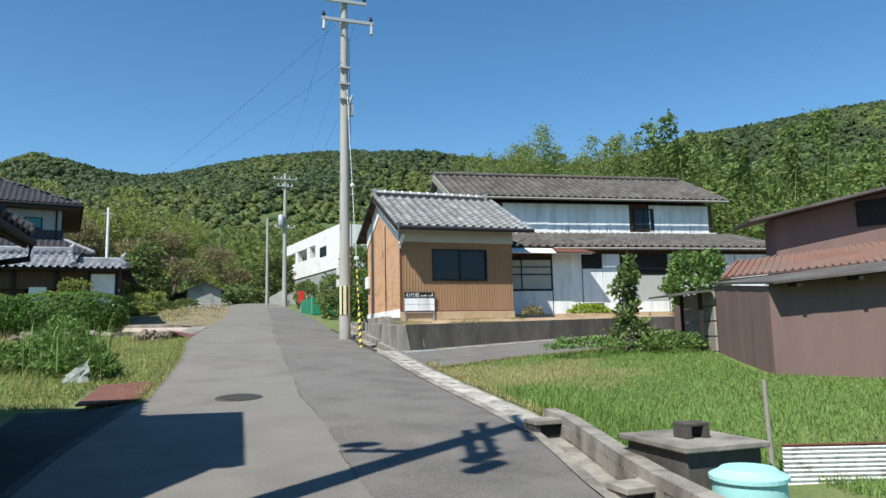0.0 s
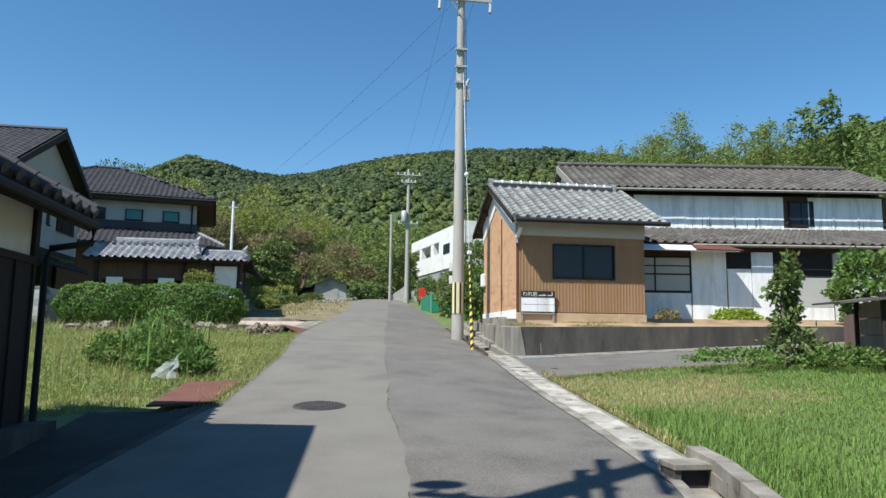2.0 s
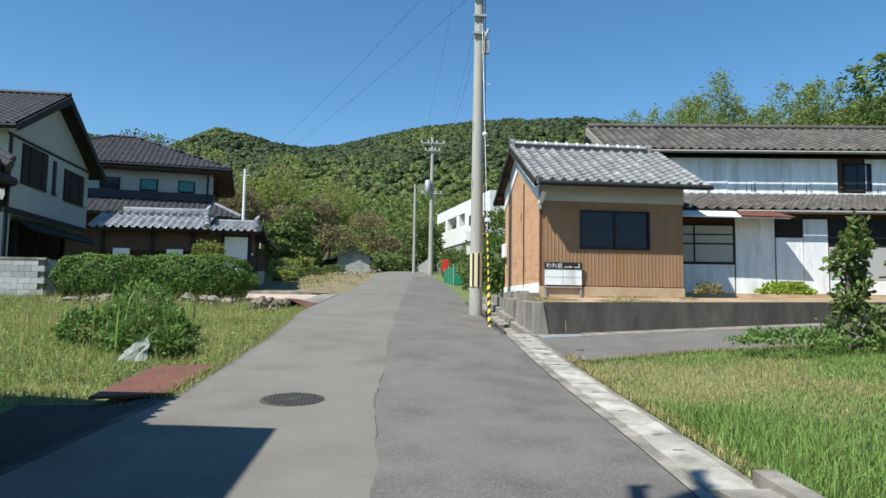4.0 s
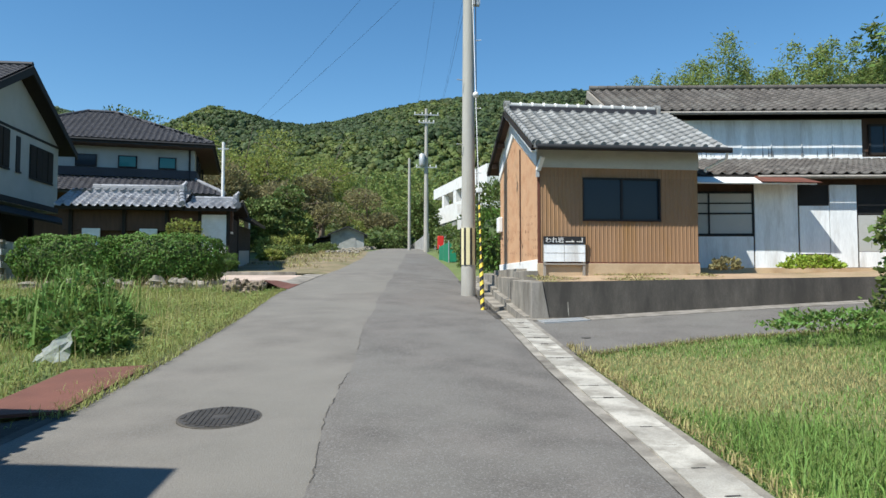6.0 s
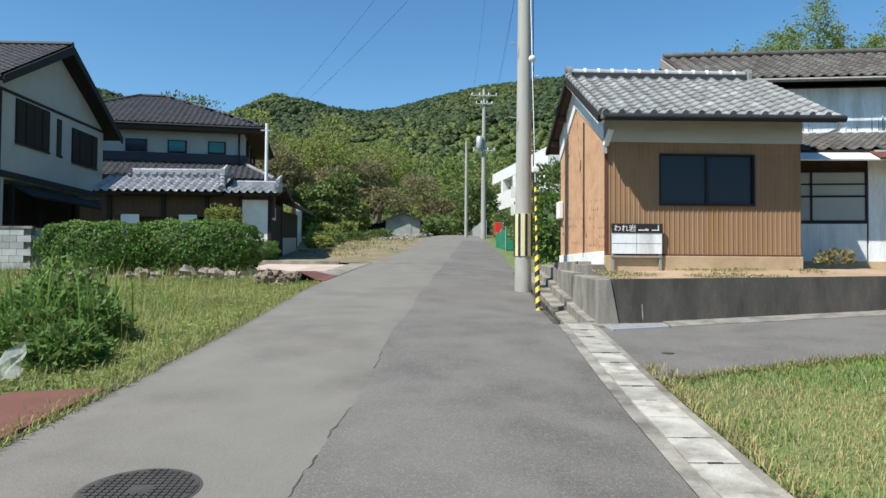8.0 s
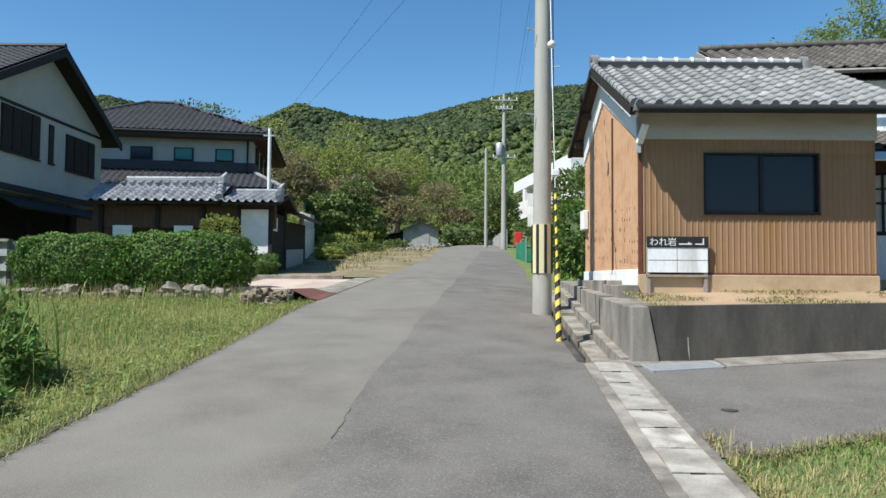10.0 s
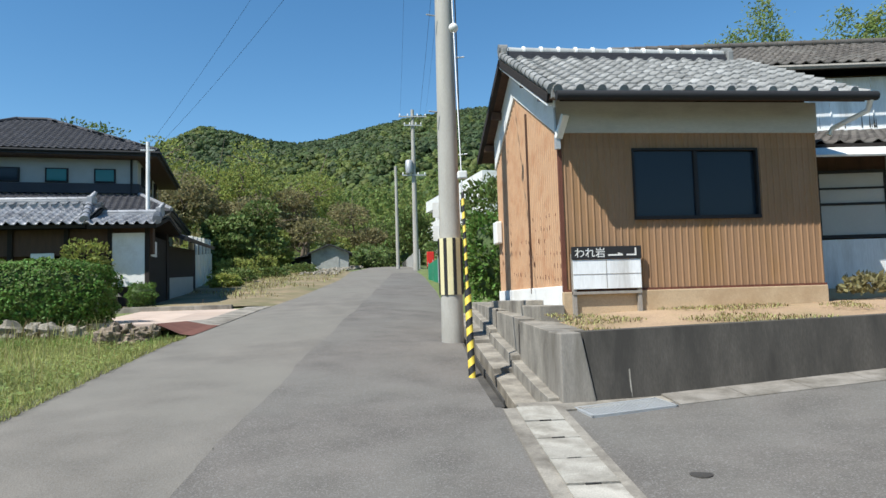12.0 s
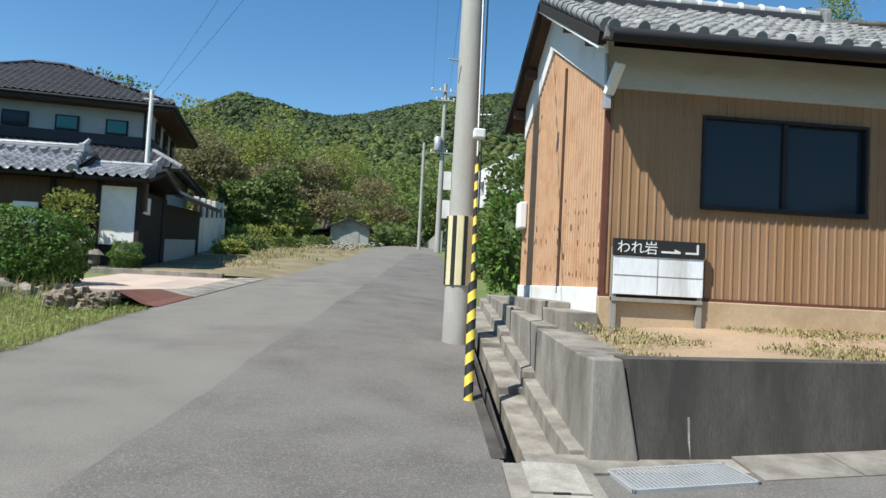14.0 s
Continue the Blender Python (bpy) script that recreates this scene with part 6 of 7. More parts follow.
for i in range(13):
    x, top = -6.5 + 0.95 * (i % 7) / 6.3 + rng.uniform(-0.09, 0.09), i < 7
    r = rng.uniform(0.07, 0.17)
    part("rough_stone", Mesh().blob((x, 6.95 - rng.uniform(0, 0.1), (0.56 if top else 0.40) + rng.uniform(-0.05, 0.05)), (r, 0.14, rng.uniform(0.08, 0.15)), 0.75, 14, 10), BROWN_STONE, drive, "rough edging stone")
solo("earth_court", strip(13.2, 40, lambda y: left_edge(y) - 5.5, lambda y: left_edge(y) + 0.03, lambda x, y: float(road_z(y)) + 0.01 - 0.036 * max(0.0, 1 - (left_edge(y) - x) / 0.4) + 0.05 * noise.noise((x * 0.8, y * 0.6, 3)) * min(1.0, max(0.0, left_edge(y) - x)), 0.5, 12), DRY_TURF, "bare brown earth with dry turf beside the lane", "ground", "structure", smooth=True)

# strip ends at the shadow's edge; the shade is put into its colour
solo("roadside_ditch", strip(-24, -5.72, lambda y: KX + 0.28, lambda y: left_edge(y) - 0.09, lambda x, y: float(land(x, y)) + 0.03 + 0.012 * noise.noise((x * 4, y * 4, 2)), 0.3, 10), SHADE_SOIL, "dark soil with the storehouse's shade put into its colour", "ground", "structure", smooth=True)

# rusty plate bridging the roadside ditch
solo("rusty_plate", Mesh().slab([(-6.35, -5.75, -0.56), (-5.50, -5.75, -0.52), (-5.38, -3.7, -0.36), (-6.25, -3.7, -0.40)], 0.03), RUST_PLATE, "rusty steel plate bridging the roadside ditch", "steel plate")

# manhole cover
mh = thing("manhole_cover", (-4.12, -6.09, -0.56), "round cast-iron manhole cover with a grid pattern", "manhole cover")
MZ = float(camber(-4.12, -6.09)) + 0.006
mm = Matrix.Translation((-4.12, -6.09, MZ)) @ Euler((math.atan(0.075), 0, 0)).to_matrix().to_4x4()


def disc(r, z0, z1, seg=40):
    m = Mesh()
    m.prism([mm @ Vector((r * math.cos(2 * math.pi * i / seg), r * math.sin(2 * math.pi * i / seg), z0)) for i in range(seg)], mm.to_3x3() @ Vector((0, 0, z1 - z0)))
    return m


part("frame_ring", disc(0.345, -0.02, 0.002), CONCRETE_DARK, mh)
part("cover", disc(0.325, -0.02, 0.006), IRON, mh)
bars = Mesh()
for i in range(-7, 8):
    for j in range(-7, 8):
        if math.hypot(i, j) < 7.1 and math.hypot(i, j) > 1.5:
            bars.box(i * 0.042 - 0.015, j * 0.042 - 0.015, 0.006, i * 0.042 + 0.015, j * 0.042 + 0.015, 0.013, mm)
tagged(part("stud_grid", bars, IRON, mh, "raised worn studs"), kind="stuff")

# ---------------------------------------------------------------- far shed, white building and roadside things
fs = thing("grey_shed", (-4, 48, 3.1), "small grey sheet-metal shed with a gable roof", "shed")
part("wall", Mesh().prism([(-5.45, 47, 2.6), (-2.65, 47, 2.6), (-2.65, 47, 4.85), (-4.05, 47, 5.42), (-5.45, 47, 4.85)], (0, 3.5, 0)), BLOCK, fs, "blue-grey sheet wall")
part("door", Mesh().box(-4.75, 46.96, 3.1, -3.35, 47.0, 4.8), BLOCK, fs, "grey double door")
part("roof", Mesh().slab([(-4.05, 46.6, 5.52), (-4.05, 50.8, 5.52), (-5.75, 50.8, 4.8), (-5.75, 46.6, 4.8)], 0.08).slab([(-2.35, 46.6, 4.8), (-2.35, 50.8, 4.8), (-4.05, 50.8, 5.52), (-4.05, 46.6, 5.52)], 0.08), TILE_DARK, fs, "dark roof")
# solid near-black block, painted as the shaded inside of the bay
part("open_bay", Mesh().box(-7.0, 47.4, 2.6, -5.5, 50, 4.45), VOID_SHADE, fs, "near-black block in place of a shaded open side bay")
part("bay_roof", Mesh().slab([(-5.5, 46.8, 4.75), (-5.5, 50.5, 4.75), (-7.2, 50.5, 4.4), (-7.2, 46.8, 4.4)], 0.07), TILE_DARK, fs)
wb = thing("white_building", (6, 60, 4.5), "white modern two-storey house on a grey concrete base", "house")
wm = pose(5.2, 65.0, 0, 0, 0, -81)
part("base", Mesh().box(-0.1, 0.1, 3.0, 18, 9, 7.1, wm), BLOCK, wb, "grey concrete base")
part("roof_parapet", Mesh().box(0, 0, 10.1, 18, 9, 11.2, wm), WHITE_PAINT, wb, "white parapet band")
part("balcony_parapet", Mesh().box(0, 0, 7.1, 10.5, 0.2, 8.85, wm).box(0, 0.2, 7.1, 0.2, 2.0, 8.85, wm).box(0.2, 0.2, 7.1, 10.5, 2.0, 7.3, wm), WHITE_PAINT, wb, "white balcony parapet")
part("recessed_wall", Mesh().box(0.3, 2.0, 7.1, 10.5, 9, 10.1, wm), PLASTER, wb)
part("wall", Mesh().box(10.5, 0.0, 7.1, 18, 9, 10.1, wm), WHITE_PAINT, wb)
part("column", Mesh().box(3.4, 0.02, 8.85, 4.2, 0.6, 10.1, wm), WHITE_PAINT, wb)
part("column", Mesh().box(7.6, 0.02, 8.85, 8.6, 0.6, 10.1, wm), WHITE_PAINT, wb)
for x0, x1 in ((0.8, 3.0), (4.6, 7.2), (8.8, 10.2)):
    part("window", Mesh().box(x0, 1.92, 7.6, x1, 2.02, 9.7, wm), GLASS_DARK, wb, "dark balcony window")
part("window", Mesh().box(12, -0.03, 8.6, 14, 0.05, 9.6, wm), GLASS_DARK, wb, "dark window")
post = thing("red_post_box", (1.95, 30, 2.3), "red metal cabinet beside the lane", "cabinet")
part("body", Mesh().box(1.75, 29.9, 2.75, 2.12, 30.2, 3.55), RED_PAINT, post, bevel=0.03)
part("stand", Mesh().box(1.86, 29.98, 2.2, 2.0, 30.12, 2.75), STEEL, post)
net = thing("green_net_fence", (1.6, 24, 2.0), "green mesh garden netting on posts", "fence")
part("net", Mesh().box(1.55, 23.2, 1.75, 1.60, 27.5, 2.75), GREEN_NET, net)
part("net", Mesh().box(1.60, 23.2, 1.75, 3.2, 23.25, 2.7), GREEN_NET, net)
for y in (23.2, 25.3, 27.5):
    part("post", Mesh().tube([(1.57, y, 1.6), (1.57, y, 2.85)], 0.025, 6), STEEL, net)
# concrete wall and rubble further up
solo("block_fence", Mesh().box(2.4, 44, 3.2, 2.6, 62, 4.75), BLOCK, "grey concrete block wall up the lane", "wall", "structure")
rub = Mesh()
rng = np.random.default_rng(5)
for i in range(300):
    t = rng.uniform(0, 1)
    y = 34 + t * 20
    x = left_edge(y) - 0.5 - rng.uniform(0, 2.2) * (1 - 0.4 * t)
    rub.blob((x, y, gz(x, y) + 0.06 + rng.uniform(0, 0.12)), (rng.uniform(0.06, 0.15), rng.uniform(0.06, 0.15), rng.uniform(0.05, 0.10)), 0.5, 6, 4)
solo("rubble_bank", rub, STONE, "bank of loose grey stones beside the lane", "stones", "stuff")

# things in the meadow corner at the start
box = thing("water_tank_box", (-0.75, -11.95, -1.0), "low concrete box with a flat grey lid", "concrete box")
bm_ = pose(-0.72, -11.95, -1.05, 0, 0, -2)
part("body", Mesh().box(-0.36, -0.42, -0.2, 0.36, 0.42, 0.38, bm_), CONCRETE_DARK, box, bevel=0.01)
part("lid", Mesh().box(-0.41, -0.48, 0.38, 0.41, 0.48, 0.43, bm_), CONCRETE, box, "grey slab lid", bevel=0.01)
part("lid_block", Mesh().box(-0.13, -0.12, 0.43, -0.07, 0.06, 0.53, bm_).box(0.05, -0.12, 0.43, 0.11, 0.06, 0.53, bm_).box(-0.13, -0.12, 0.53, 0.11, 0.06, 0.56, bm_), CONCRETE_DARK, box, "hollow concrete block on the lid", bevel=0.006)
part("lid_stone", Mesh().blob(bm_ @ Vector((0.3, 0.3, 0.46)), (0.05, 0.05, 0.04), 0.3), CONCRETE_LIGHT, box)
tank = thing("aqua_barrel", (-0.95, -12.85, -1.2), "pale aqua plastic barrel with a domed lid", "barrel")
TXY = (-0.95, -12.85)
part("body", Mesh().tube([(*TXY, -1.25), (*TXY, -1.05), (*TXY, -0.79)], [0.25, 0.265, 0.255], 28), AQUA, tank, smooth=True)
part("lid", Mesh().tube([(*TXY, -0.79), (*TXY, -0.76), (*TXY, -0.735), (*TXY, -0.71)], [0.275, 0.275, 0.22, 0.19], 28), AQUA, tank, "paler screw lid")
solo("wooden_stake", Mesh().tube([(-0.18, -12.3, -1.3), (-0.21, -12.3, -0.14)], [0.022, 0.018], 8), WOOD_GREY, "weathered grey wooden stake in the field", "stake")
sheet_f = thing("corrugated_fence", (0.5, -12.5, -1.0), "low fence of white corrugated sheet with rust spots", "fence")
for i in range(4):
    m = Mesh()
    a = Vector((-0.13, -12.36, 0)) + Vector((0.934, -0.335, 0)) * 0.9 * i
    b = a + Vector((0.934, -0.335, 0)) * 0.89
    for k in range(90):
        z = -1.3 + k * 0.007
        o = Vector((-0.335, -0.934, 0)) * 0.010 * math.sin(k * 1.2)
        m.v += [tuple(a + o + Vector((0, 0, z))), tuple(b + o + Vector((0, 0, z)))]
    for k in range(89):
        m.f.append((2 * k, 2 * k + 1, 2 * k + 3, 2 * k + 2))
    part("sheet", m, RUSTY_WHITE, sheet_f)
    part("rusty_edge", Mesh().tube([a + Vector((0, 0, -0.68)), b + Vector((0, 0, -0.68))], 0.012, 6), RUST, sheet_f)

# small iron cover in the side track
solo("valve_cover", Mesh().tube([(0.42, -2.0, float(road_z(-2.0)) - 0.06), (0.42, -2.0, float(road_z(-2.0)) - 0.022)], 0.075, 16), IRON, "small round iron valve cover in the asphalt", "valve cover")


# ---------------------------------------------------------------- plants
def shell(rng, n, c, r, low=-0.4):
    """Points near the surface of an uneven ellipsoid, with outward directions."""
    d = rng.normal(0, 1, (n * 2, 3))
    d /= np.linalg.norm(d, axis=1)[:, None]
    d = d[d[:, 2] > low][:n]
    k = 0.70 + 0.3 * rng.random(len(d)) + 0.16 * np.sin(d[:, 0] * 5 + c[0]) * np.sin(d[:, 1] * 6 + c[1] * 2) + 0.10 * np.sin(d[:, 2] * 9 + c[2])
    return np.array(c) + d * np.array(r) * k[:, None], d


def tree(x, y, h, r, mat, seed, leaves=1500, size=0.30, label="", kind_name="tree", bare=0.35, z=None):
    rng = np.random.default_rng(seed)
    z = gz(x, y) if z is None else z
    t = thing(kind_name, (x, y, z), label, kind_name, "roadside trees")
    trunk = Mesh().tube([(x, y, z - 0.2), (x + 0.1 * r, y, z + h * 0.3), (x - 0.05 * r, y + 0.1 * r, z + h * 0.7)], [0.035 * h, 0.026 * h, 0.01 * h], 8)
    cs, ds = [], []
    lobes = 9
    for i in range(lobes):
        a, e = rng.uniform(0, 2 * math.pi), rng.uniform(0, 1)
        c = Vector((x + math.cos(a) * r * 0.62 * (1 - 0.5 * e), y + math.sin(a) * r * 0.62 * (1 - 0.5 * e), z + h * (bare + 0.12 + (0.82 - bare) * e)))
        s = Vector((x, y, z + h * (0.2 + 0.4 * e)))
        trunk.tube([s, s.lerp(c, 0.5) + Vector((0, 0, 0.06 * h)), c], [0.013 * h, 0.009 * h, 0.004 * h], 5)
        for _ in range(4):
            tip = c + Vector(rng.normal(0, 0.33, 3)) * r
            trunk.tube([c, tip], [0.005 * h, 0.002 * h], 4, caps=False)
        p, d = shell(rng, leaves // lobes, c, (r * 0.52, r * 0.52, h * 0.17), -0.9)
        cs.append(p), ds.append(d)
    part("trunk", trunk, BARK, t, smooth=True)
    cs, ds = np.concatenate(cs), np.concatenate(ds)
    scatter("crown", mat, cs, ds, size * rng.uniform(0.6, 1.4, len(cs)), 0.55, rng, t)
    return t


def bush(name, c, r, mat, n, size, label, category, seed, core=None, low=-0.5, aspect=0.55):
    rng = np.random.default_rng(seed)
    t = thing(name, (c[0], c[1], c[2] - r[2]), label, category)
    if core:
        # plain darker green blob fills the inside of the leaf shell
        part("inner_core", Mesh().blob(c, (r[0] * 0.72, r[1] * 0.72, r[2] * 0.8), 0.35, 12, 8), core, t, smooth=True)
    p, d = shell(rng, n, c, r, low)
    scatter("foliage", mat, p, d, size * rng.uniform(0.6, 1.4, len(p)), aspect, rng, t)
    return t


# clipped hedge in two rounded lobes
def hedge(name, x0, x1, y0, y1, z0, z1, n, seed, label):
    rng = np.random.default_rng(seed)
    t = thing(name, ((x0 + x1) / 2, (y0 + y1) / 2, z0), label, "hedge", "clipped hedges")
    c, r = np.array([(x0 + x1) / 2, (y0 + y1) / 2, (z0 + z1) / 2]), np.array([(x1 - x0) / 2, (y1 - y0) / 2, (z1 - z0) / 2])
    d = rng.normal(0, 1, (n, 3))
    k = (np.abs(d / np.abs(d).max(1)[:, None]) ** 4).sum(1) ** -0.25
    u = d / np.abs(d).max(1)[:, None] * k[:, None]
    u *= (0.90 + 0.10 * rng.random(n) + 0.06 * np.sin(u[:, 0] * 9 + seed) * np.sin(u[:, 2] * 6 + u[:, 1] * 4) + 0.035 * np.sin(u[:, 0] * 23) * np.sin(u[:, 2] * 15 + seed))[:, None]
    u[:, :2] *= (0.86 + 0.14 * smooth(u[:, 2], -0.9, -0.1))[:, None]
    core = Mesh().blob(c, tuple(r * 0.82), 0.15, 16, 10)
    # plain darker green blob behind the hedge leaves
    part("inner_core", core, FOREST_FLOOR, t, smooth=True)
    scatter("foliage", HEDGE_LEAF, c + u * r, d / np.linalg.norm(d, axis=1)[:, None], 0.066 * rng.uniform(0.5, 1.6, n), 0.6, rng, t, facing=0.5)


hedge("hedge", -12.85, -10.0, 8.4, 9.9, 0.40, 2.00, 20000, 1, "dark green clipped hedge on a stone edge")
hedge("hedge", -10.45, -7.0, 8.4, 9.9, 0.40, 2.06, 24000, 2, "dark green clipped hedge on a stone edge")
bush("round_shrub", (-7.62, 13.05, 1.34), (0.42, 0.42, 0.36), HEDGE_LEAF, 4500, 0.04, "small clipped round shrub beside the forecourt", "shrub", 3, FOREST_FLOOR, -0.8)
bush("garden_pine", (-9.3, 13.6, 2.3), (0.7, 0.4, 0.7), TREE_OLIVE, 900, 0.12, "thin olive garden shrub in front of the gatehouse", "shrub", 4, None, -0.9)
rng = np.random.default_rng(8)
x = -12.7
while x < -7.2:
    w = rng.uniform(0.22, 0.5)
    if rng.random() < 0.65:
        solo("edging_stone", Mesh().blob((x, 8.12 + rng.uniform(-0.1, 0.1), gz(x, 8.1) + rng.uniform(-0.02, 0.1)), (w * 0.6, 0.22, rng.uniform(0.12, 0.22)), 0.75, 12, 8), STONE, "rough pale garden edging stone", "stone", group="garden edging stones")
    x += w * 1.15
lan = thing("stone_lantern", (-8.42, 13.2, 0.9), "small grey stone lantern beside the hedge", "stone lantern")
for name, z0, z1, w in (("base", 0.55, 0.78, 0.2), ("shaft", 0.78, 1.1, 0.09), ("light_box", 1.1, 1.32, 0.15), ("cap", 1.32, 1.46, 0.24)):
    part(name, Mesh().tube([(-8.42, 13.2, z0), (-8.42, 13.2, z1)], [w, w * (0.35 if name == "cap" else 0.9)], 8), STONE, lan)
solo("garden_rock", Mesh().blob((-9.0, 12.9, 1.05), (0.35, 0.25, 0.55), 0.5, 10, 8), STONE, "upright grey garden rock", "stone")

# grass
def meadow(n, xr, yr, inside, rng):
    p = np.stack([rng.uniform(*xr, n), rng.uniform(*yr, n)], 1)
    p = p[inside(p[:, 0], p[:, 1])]
    return np.column_stack([p, land(p[:, 0], p[:, 1])])


rng = np.random.default_rng(11)
lf = lambda x, y: (x < np.interp(y, LEFT_Y, LEFT_X) - 0.22) & ~((x > -6.5) & (y > -6.0) & (y < -3.6)) & ~((x > -6.6) & (y > 6.75)) & (y > -5.8 - 0.3 * np.sin(x * 3)) & ~((x < KX + 0.4) & (y < KY + 0.2)) & ~((x < -13.2) & (y > 9.4)) & ~((x > -13) & (y > 8.0))
r = meadow(110000, (-15, -4.8), (-7.2, 10.6), lf, rng)
tagged(grass("meadow_grass", GRASS_PALE, r, rng.uniform(0.04, 0.17, len(r)), rng.uniform(0.006, 0.014, len(r)), rng, 1.5), "pale overgrown meadow grass beside the lane", "grass", kind="stuff")
r = meadow(22000, (-15, -4.8), (-7.2, 10.6), lambda x, y: lf(x, y) & (np.sin(x * 1.3) + np.sin(y * 1.1 + x) > 0.2), rng)
tagged(grass("meadow_grass", GRASS, r, rng.uniform(0.06, 0.24, len(r)), rng.uniform(0.008, 0.018, len(r)), rng, 1.1), "green weeds among the meadow grass", "grass", kind="stuff")
r = meadow(1100, (-14, -5.2), (-5, 10), lf, rng)
tagged(grass("seed_stalks", STRAW, r, rng.uniform(0.3, 0.6, len(r)), rng.uniform(0.006, 0.012, len(r)), rng, 0.35), "tall dry seed stalks in the meadow", "grass", kind="stuff")
r = meadow(26000, (-12, -4.8), (-4.5, 8.0), lambda x, y: lf(x, y) & (np.sin(x * 2.1 + 1) + np.sin(y * 1.7 + x * 0.6) > -0.5), rng)
r[:, 2] += rng.uniform(0.02, 0.12, len(r))
tagged(scatter("meadow_weeds", WEED_PALE, r, np.tile([0, 0, 1.0], (len(r), 1)), 0.05 * rng.uniform(0.5, 1.5, len(r)), 0.6, rng, facing=0.28), "low broad-leaved weeds among the meadow grass", "weeds", kind="stuff")


def low_track(x):
    return np.interp(x, [-1, 0.15, 0.9, 2, 4, 9, 14, 26], [-3.2, -3.2, -2.95, -2.7, -2.5, -2.1, -2.5, -4.0])


rf = lambda x, y: ~((x > -1.6) & (x < 0.1) & (y < -11.2) & (y > -13.4)) & (x > np.interp(y, RIGHT_Y, RIGHT_X) + 0.58) & (y < low_track(x) + 0.02) & ~((x > 4.7) & (y > -7.5 - 1.33 * (x - 4.7)) & (x > 4.6 + 0.49 * (y + 7.5)))
r = meadow(240000, (-1.0, 13), (-14, -1.2), rf, rng)
dry = np.exp(-(((r[:, 0] - 1.3) / 2.3) ** 2 + ((r[:, 1] + 4.9) / 1.9) ** 2)) + 0.5 * (rng.random(len(r)) - 0.5) + 0.2 * np.sin(r[:, 0] * 2.3 + 1) * np.sin(r[:, 1] * 2.9)
g, s_ = r[dry < 0.5], r[dry >= 0.5]
tall = 0.075 + 0.15 * np.exp(-((g[:, 0] - np.interp(g[:, 1], RIGHT_Y, RIGHT_X) - 1.0) / 0.8) ** 2) * smooth(-g[:, 1], 5, 8)
tagged(grass("field_grass", GRASS, g, tall * rng.uniform(0.4, 1.3, len(g)), rng.uniform(0.005, 0.011, len(g)), rng, 1.2), "bright green mown field grass", "grass", kind="stuff")
tagged(grass("dry_field_grass", STRAW, s_, rng.uniform(0.03, 0.09, len(s_)), rng.uniform(0.004, 0.008, len(s_)), rng, 1.6), "dry yellow patch of cut grass", "grass", kind="stuff")
r = np.stack([rng.uniform(0.45, 4.2, 6000), rng.uniform(0.38, 1.9, 6000)], 1)
r = np.column_stack([r, 0.60 + 0.13 * smooth(r[:, 1], 0.3, 1.9) + 0.02 * r[:, 0]])
r = r[np.sin(r[:, 0] * 3.1) + np.sin(r[:, 1] * 5 + r[:, 0] * 2) > 0.1]
tagged(grass("yard_grass", STRAW_GREEN, r, rng.uniform(0.015, 0.055, len(r)), rng.uniform(0.006, 0.016, len(r)), rng, 1.6), "sparse dry grass on the shed's plot", "grass", kind="stuff")

# tufts along the edges of the lane
yy = rng.uniform(-5.9, 6.6, 5200)
r = np.column_stack([np.interp(yy, LEFT_Y, LEFT_X) - rng.gamma(1.4, 0.07, 5200) + 0.05, yy, road_z(yy) - 0.05])
tagged(grass("verge_grass", GRASS_PALE, r, rng.uniform(0.03, 0.15, 5200) , rng.uniform(0.005, 0.011, 5200), rng, 1.4), "grass tufts hanging over the lane's edge", "grass", kind="stuff")
xx = rng.uniform(0.0, 9.0, 4200)
r = np.column_stack([xx, low_track(xx) + rng.normal(0.0, 0.06, 4200), np.zeros(4200)])
r[:, 2] = land(r[:, 0], r[:, 1])
tagged(grass("verge_grass", STRAW_GREEN, r, rng.uniform(0.03, 0.12, 4200), rng.uniform(0.005, 0.010, 4200), rng, 1.5), "dry tufts along the edge of the side track", "grass", kind="stuff")
xx = rng.uniform(-13.2, -6.7, 900)
r = np.column_stack([xx, 7.85 + rng.normal(0, 0.22, 900), np.zeros(900)])
r[:, 2] = land(r[:, 0], r[:, 1])
tagged(grass("dry_weeds", STRAW_GREEN, r, rng.uniform(0.12, 0.5, 900), rng.uniform(0.008, 0.018, 900), rng, 0.7), "tall dry weeds along the stone edge below the hedge", "grass", kind="stuff")
yy = rng.uniform(-9, -2.8, 1300)
r = np.column_stack([np.interp(yy, RIGHT_Y, RIGHT_X) + 0.53 + rng.gamma(1.2, 0.06, 1300), yy, road_z(yy) + 0.0])
tagged(grass("verge_grass", STRAW, r, rng.uniform(0.03, 0.13, 1300), rng.uniform(0.006, 0.012, 1300), rng, 1.3), "dry tufts creeping over the gutter's edge", "grass", kind="stuff")
# weeds and shrubs near the lane
for k, (wx, wy, wz, wr, wh) in enumerate(((-7.3, -0.7, 0.15, 0.62, 0.7), (-7.75, -0.35, 0.05, 0.55, 0.5), (-6.85, -1.0, -0.02, 0.55, 0.42), (-7.1, -1.7, -0.12, 0.6, 0.34), (-6.5, -2.2, -0.2, 0.45, 0.28), (-8.2, -0.9, -0.05, 0.5, 0.4))):
    bush("weed_clump", (wx, wy, wz), (wr, wr, wh), WEED_LEAF, 1500, 0.125, "tall leafy weed clump in the meadow", "weeds", 21 + 40 * k, None, -0.7, 0.3)
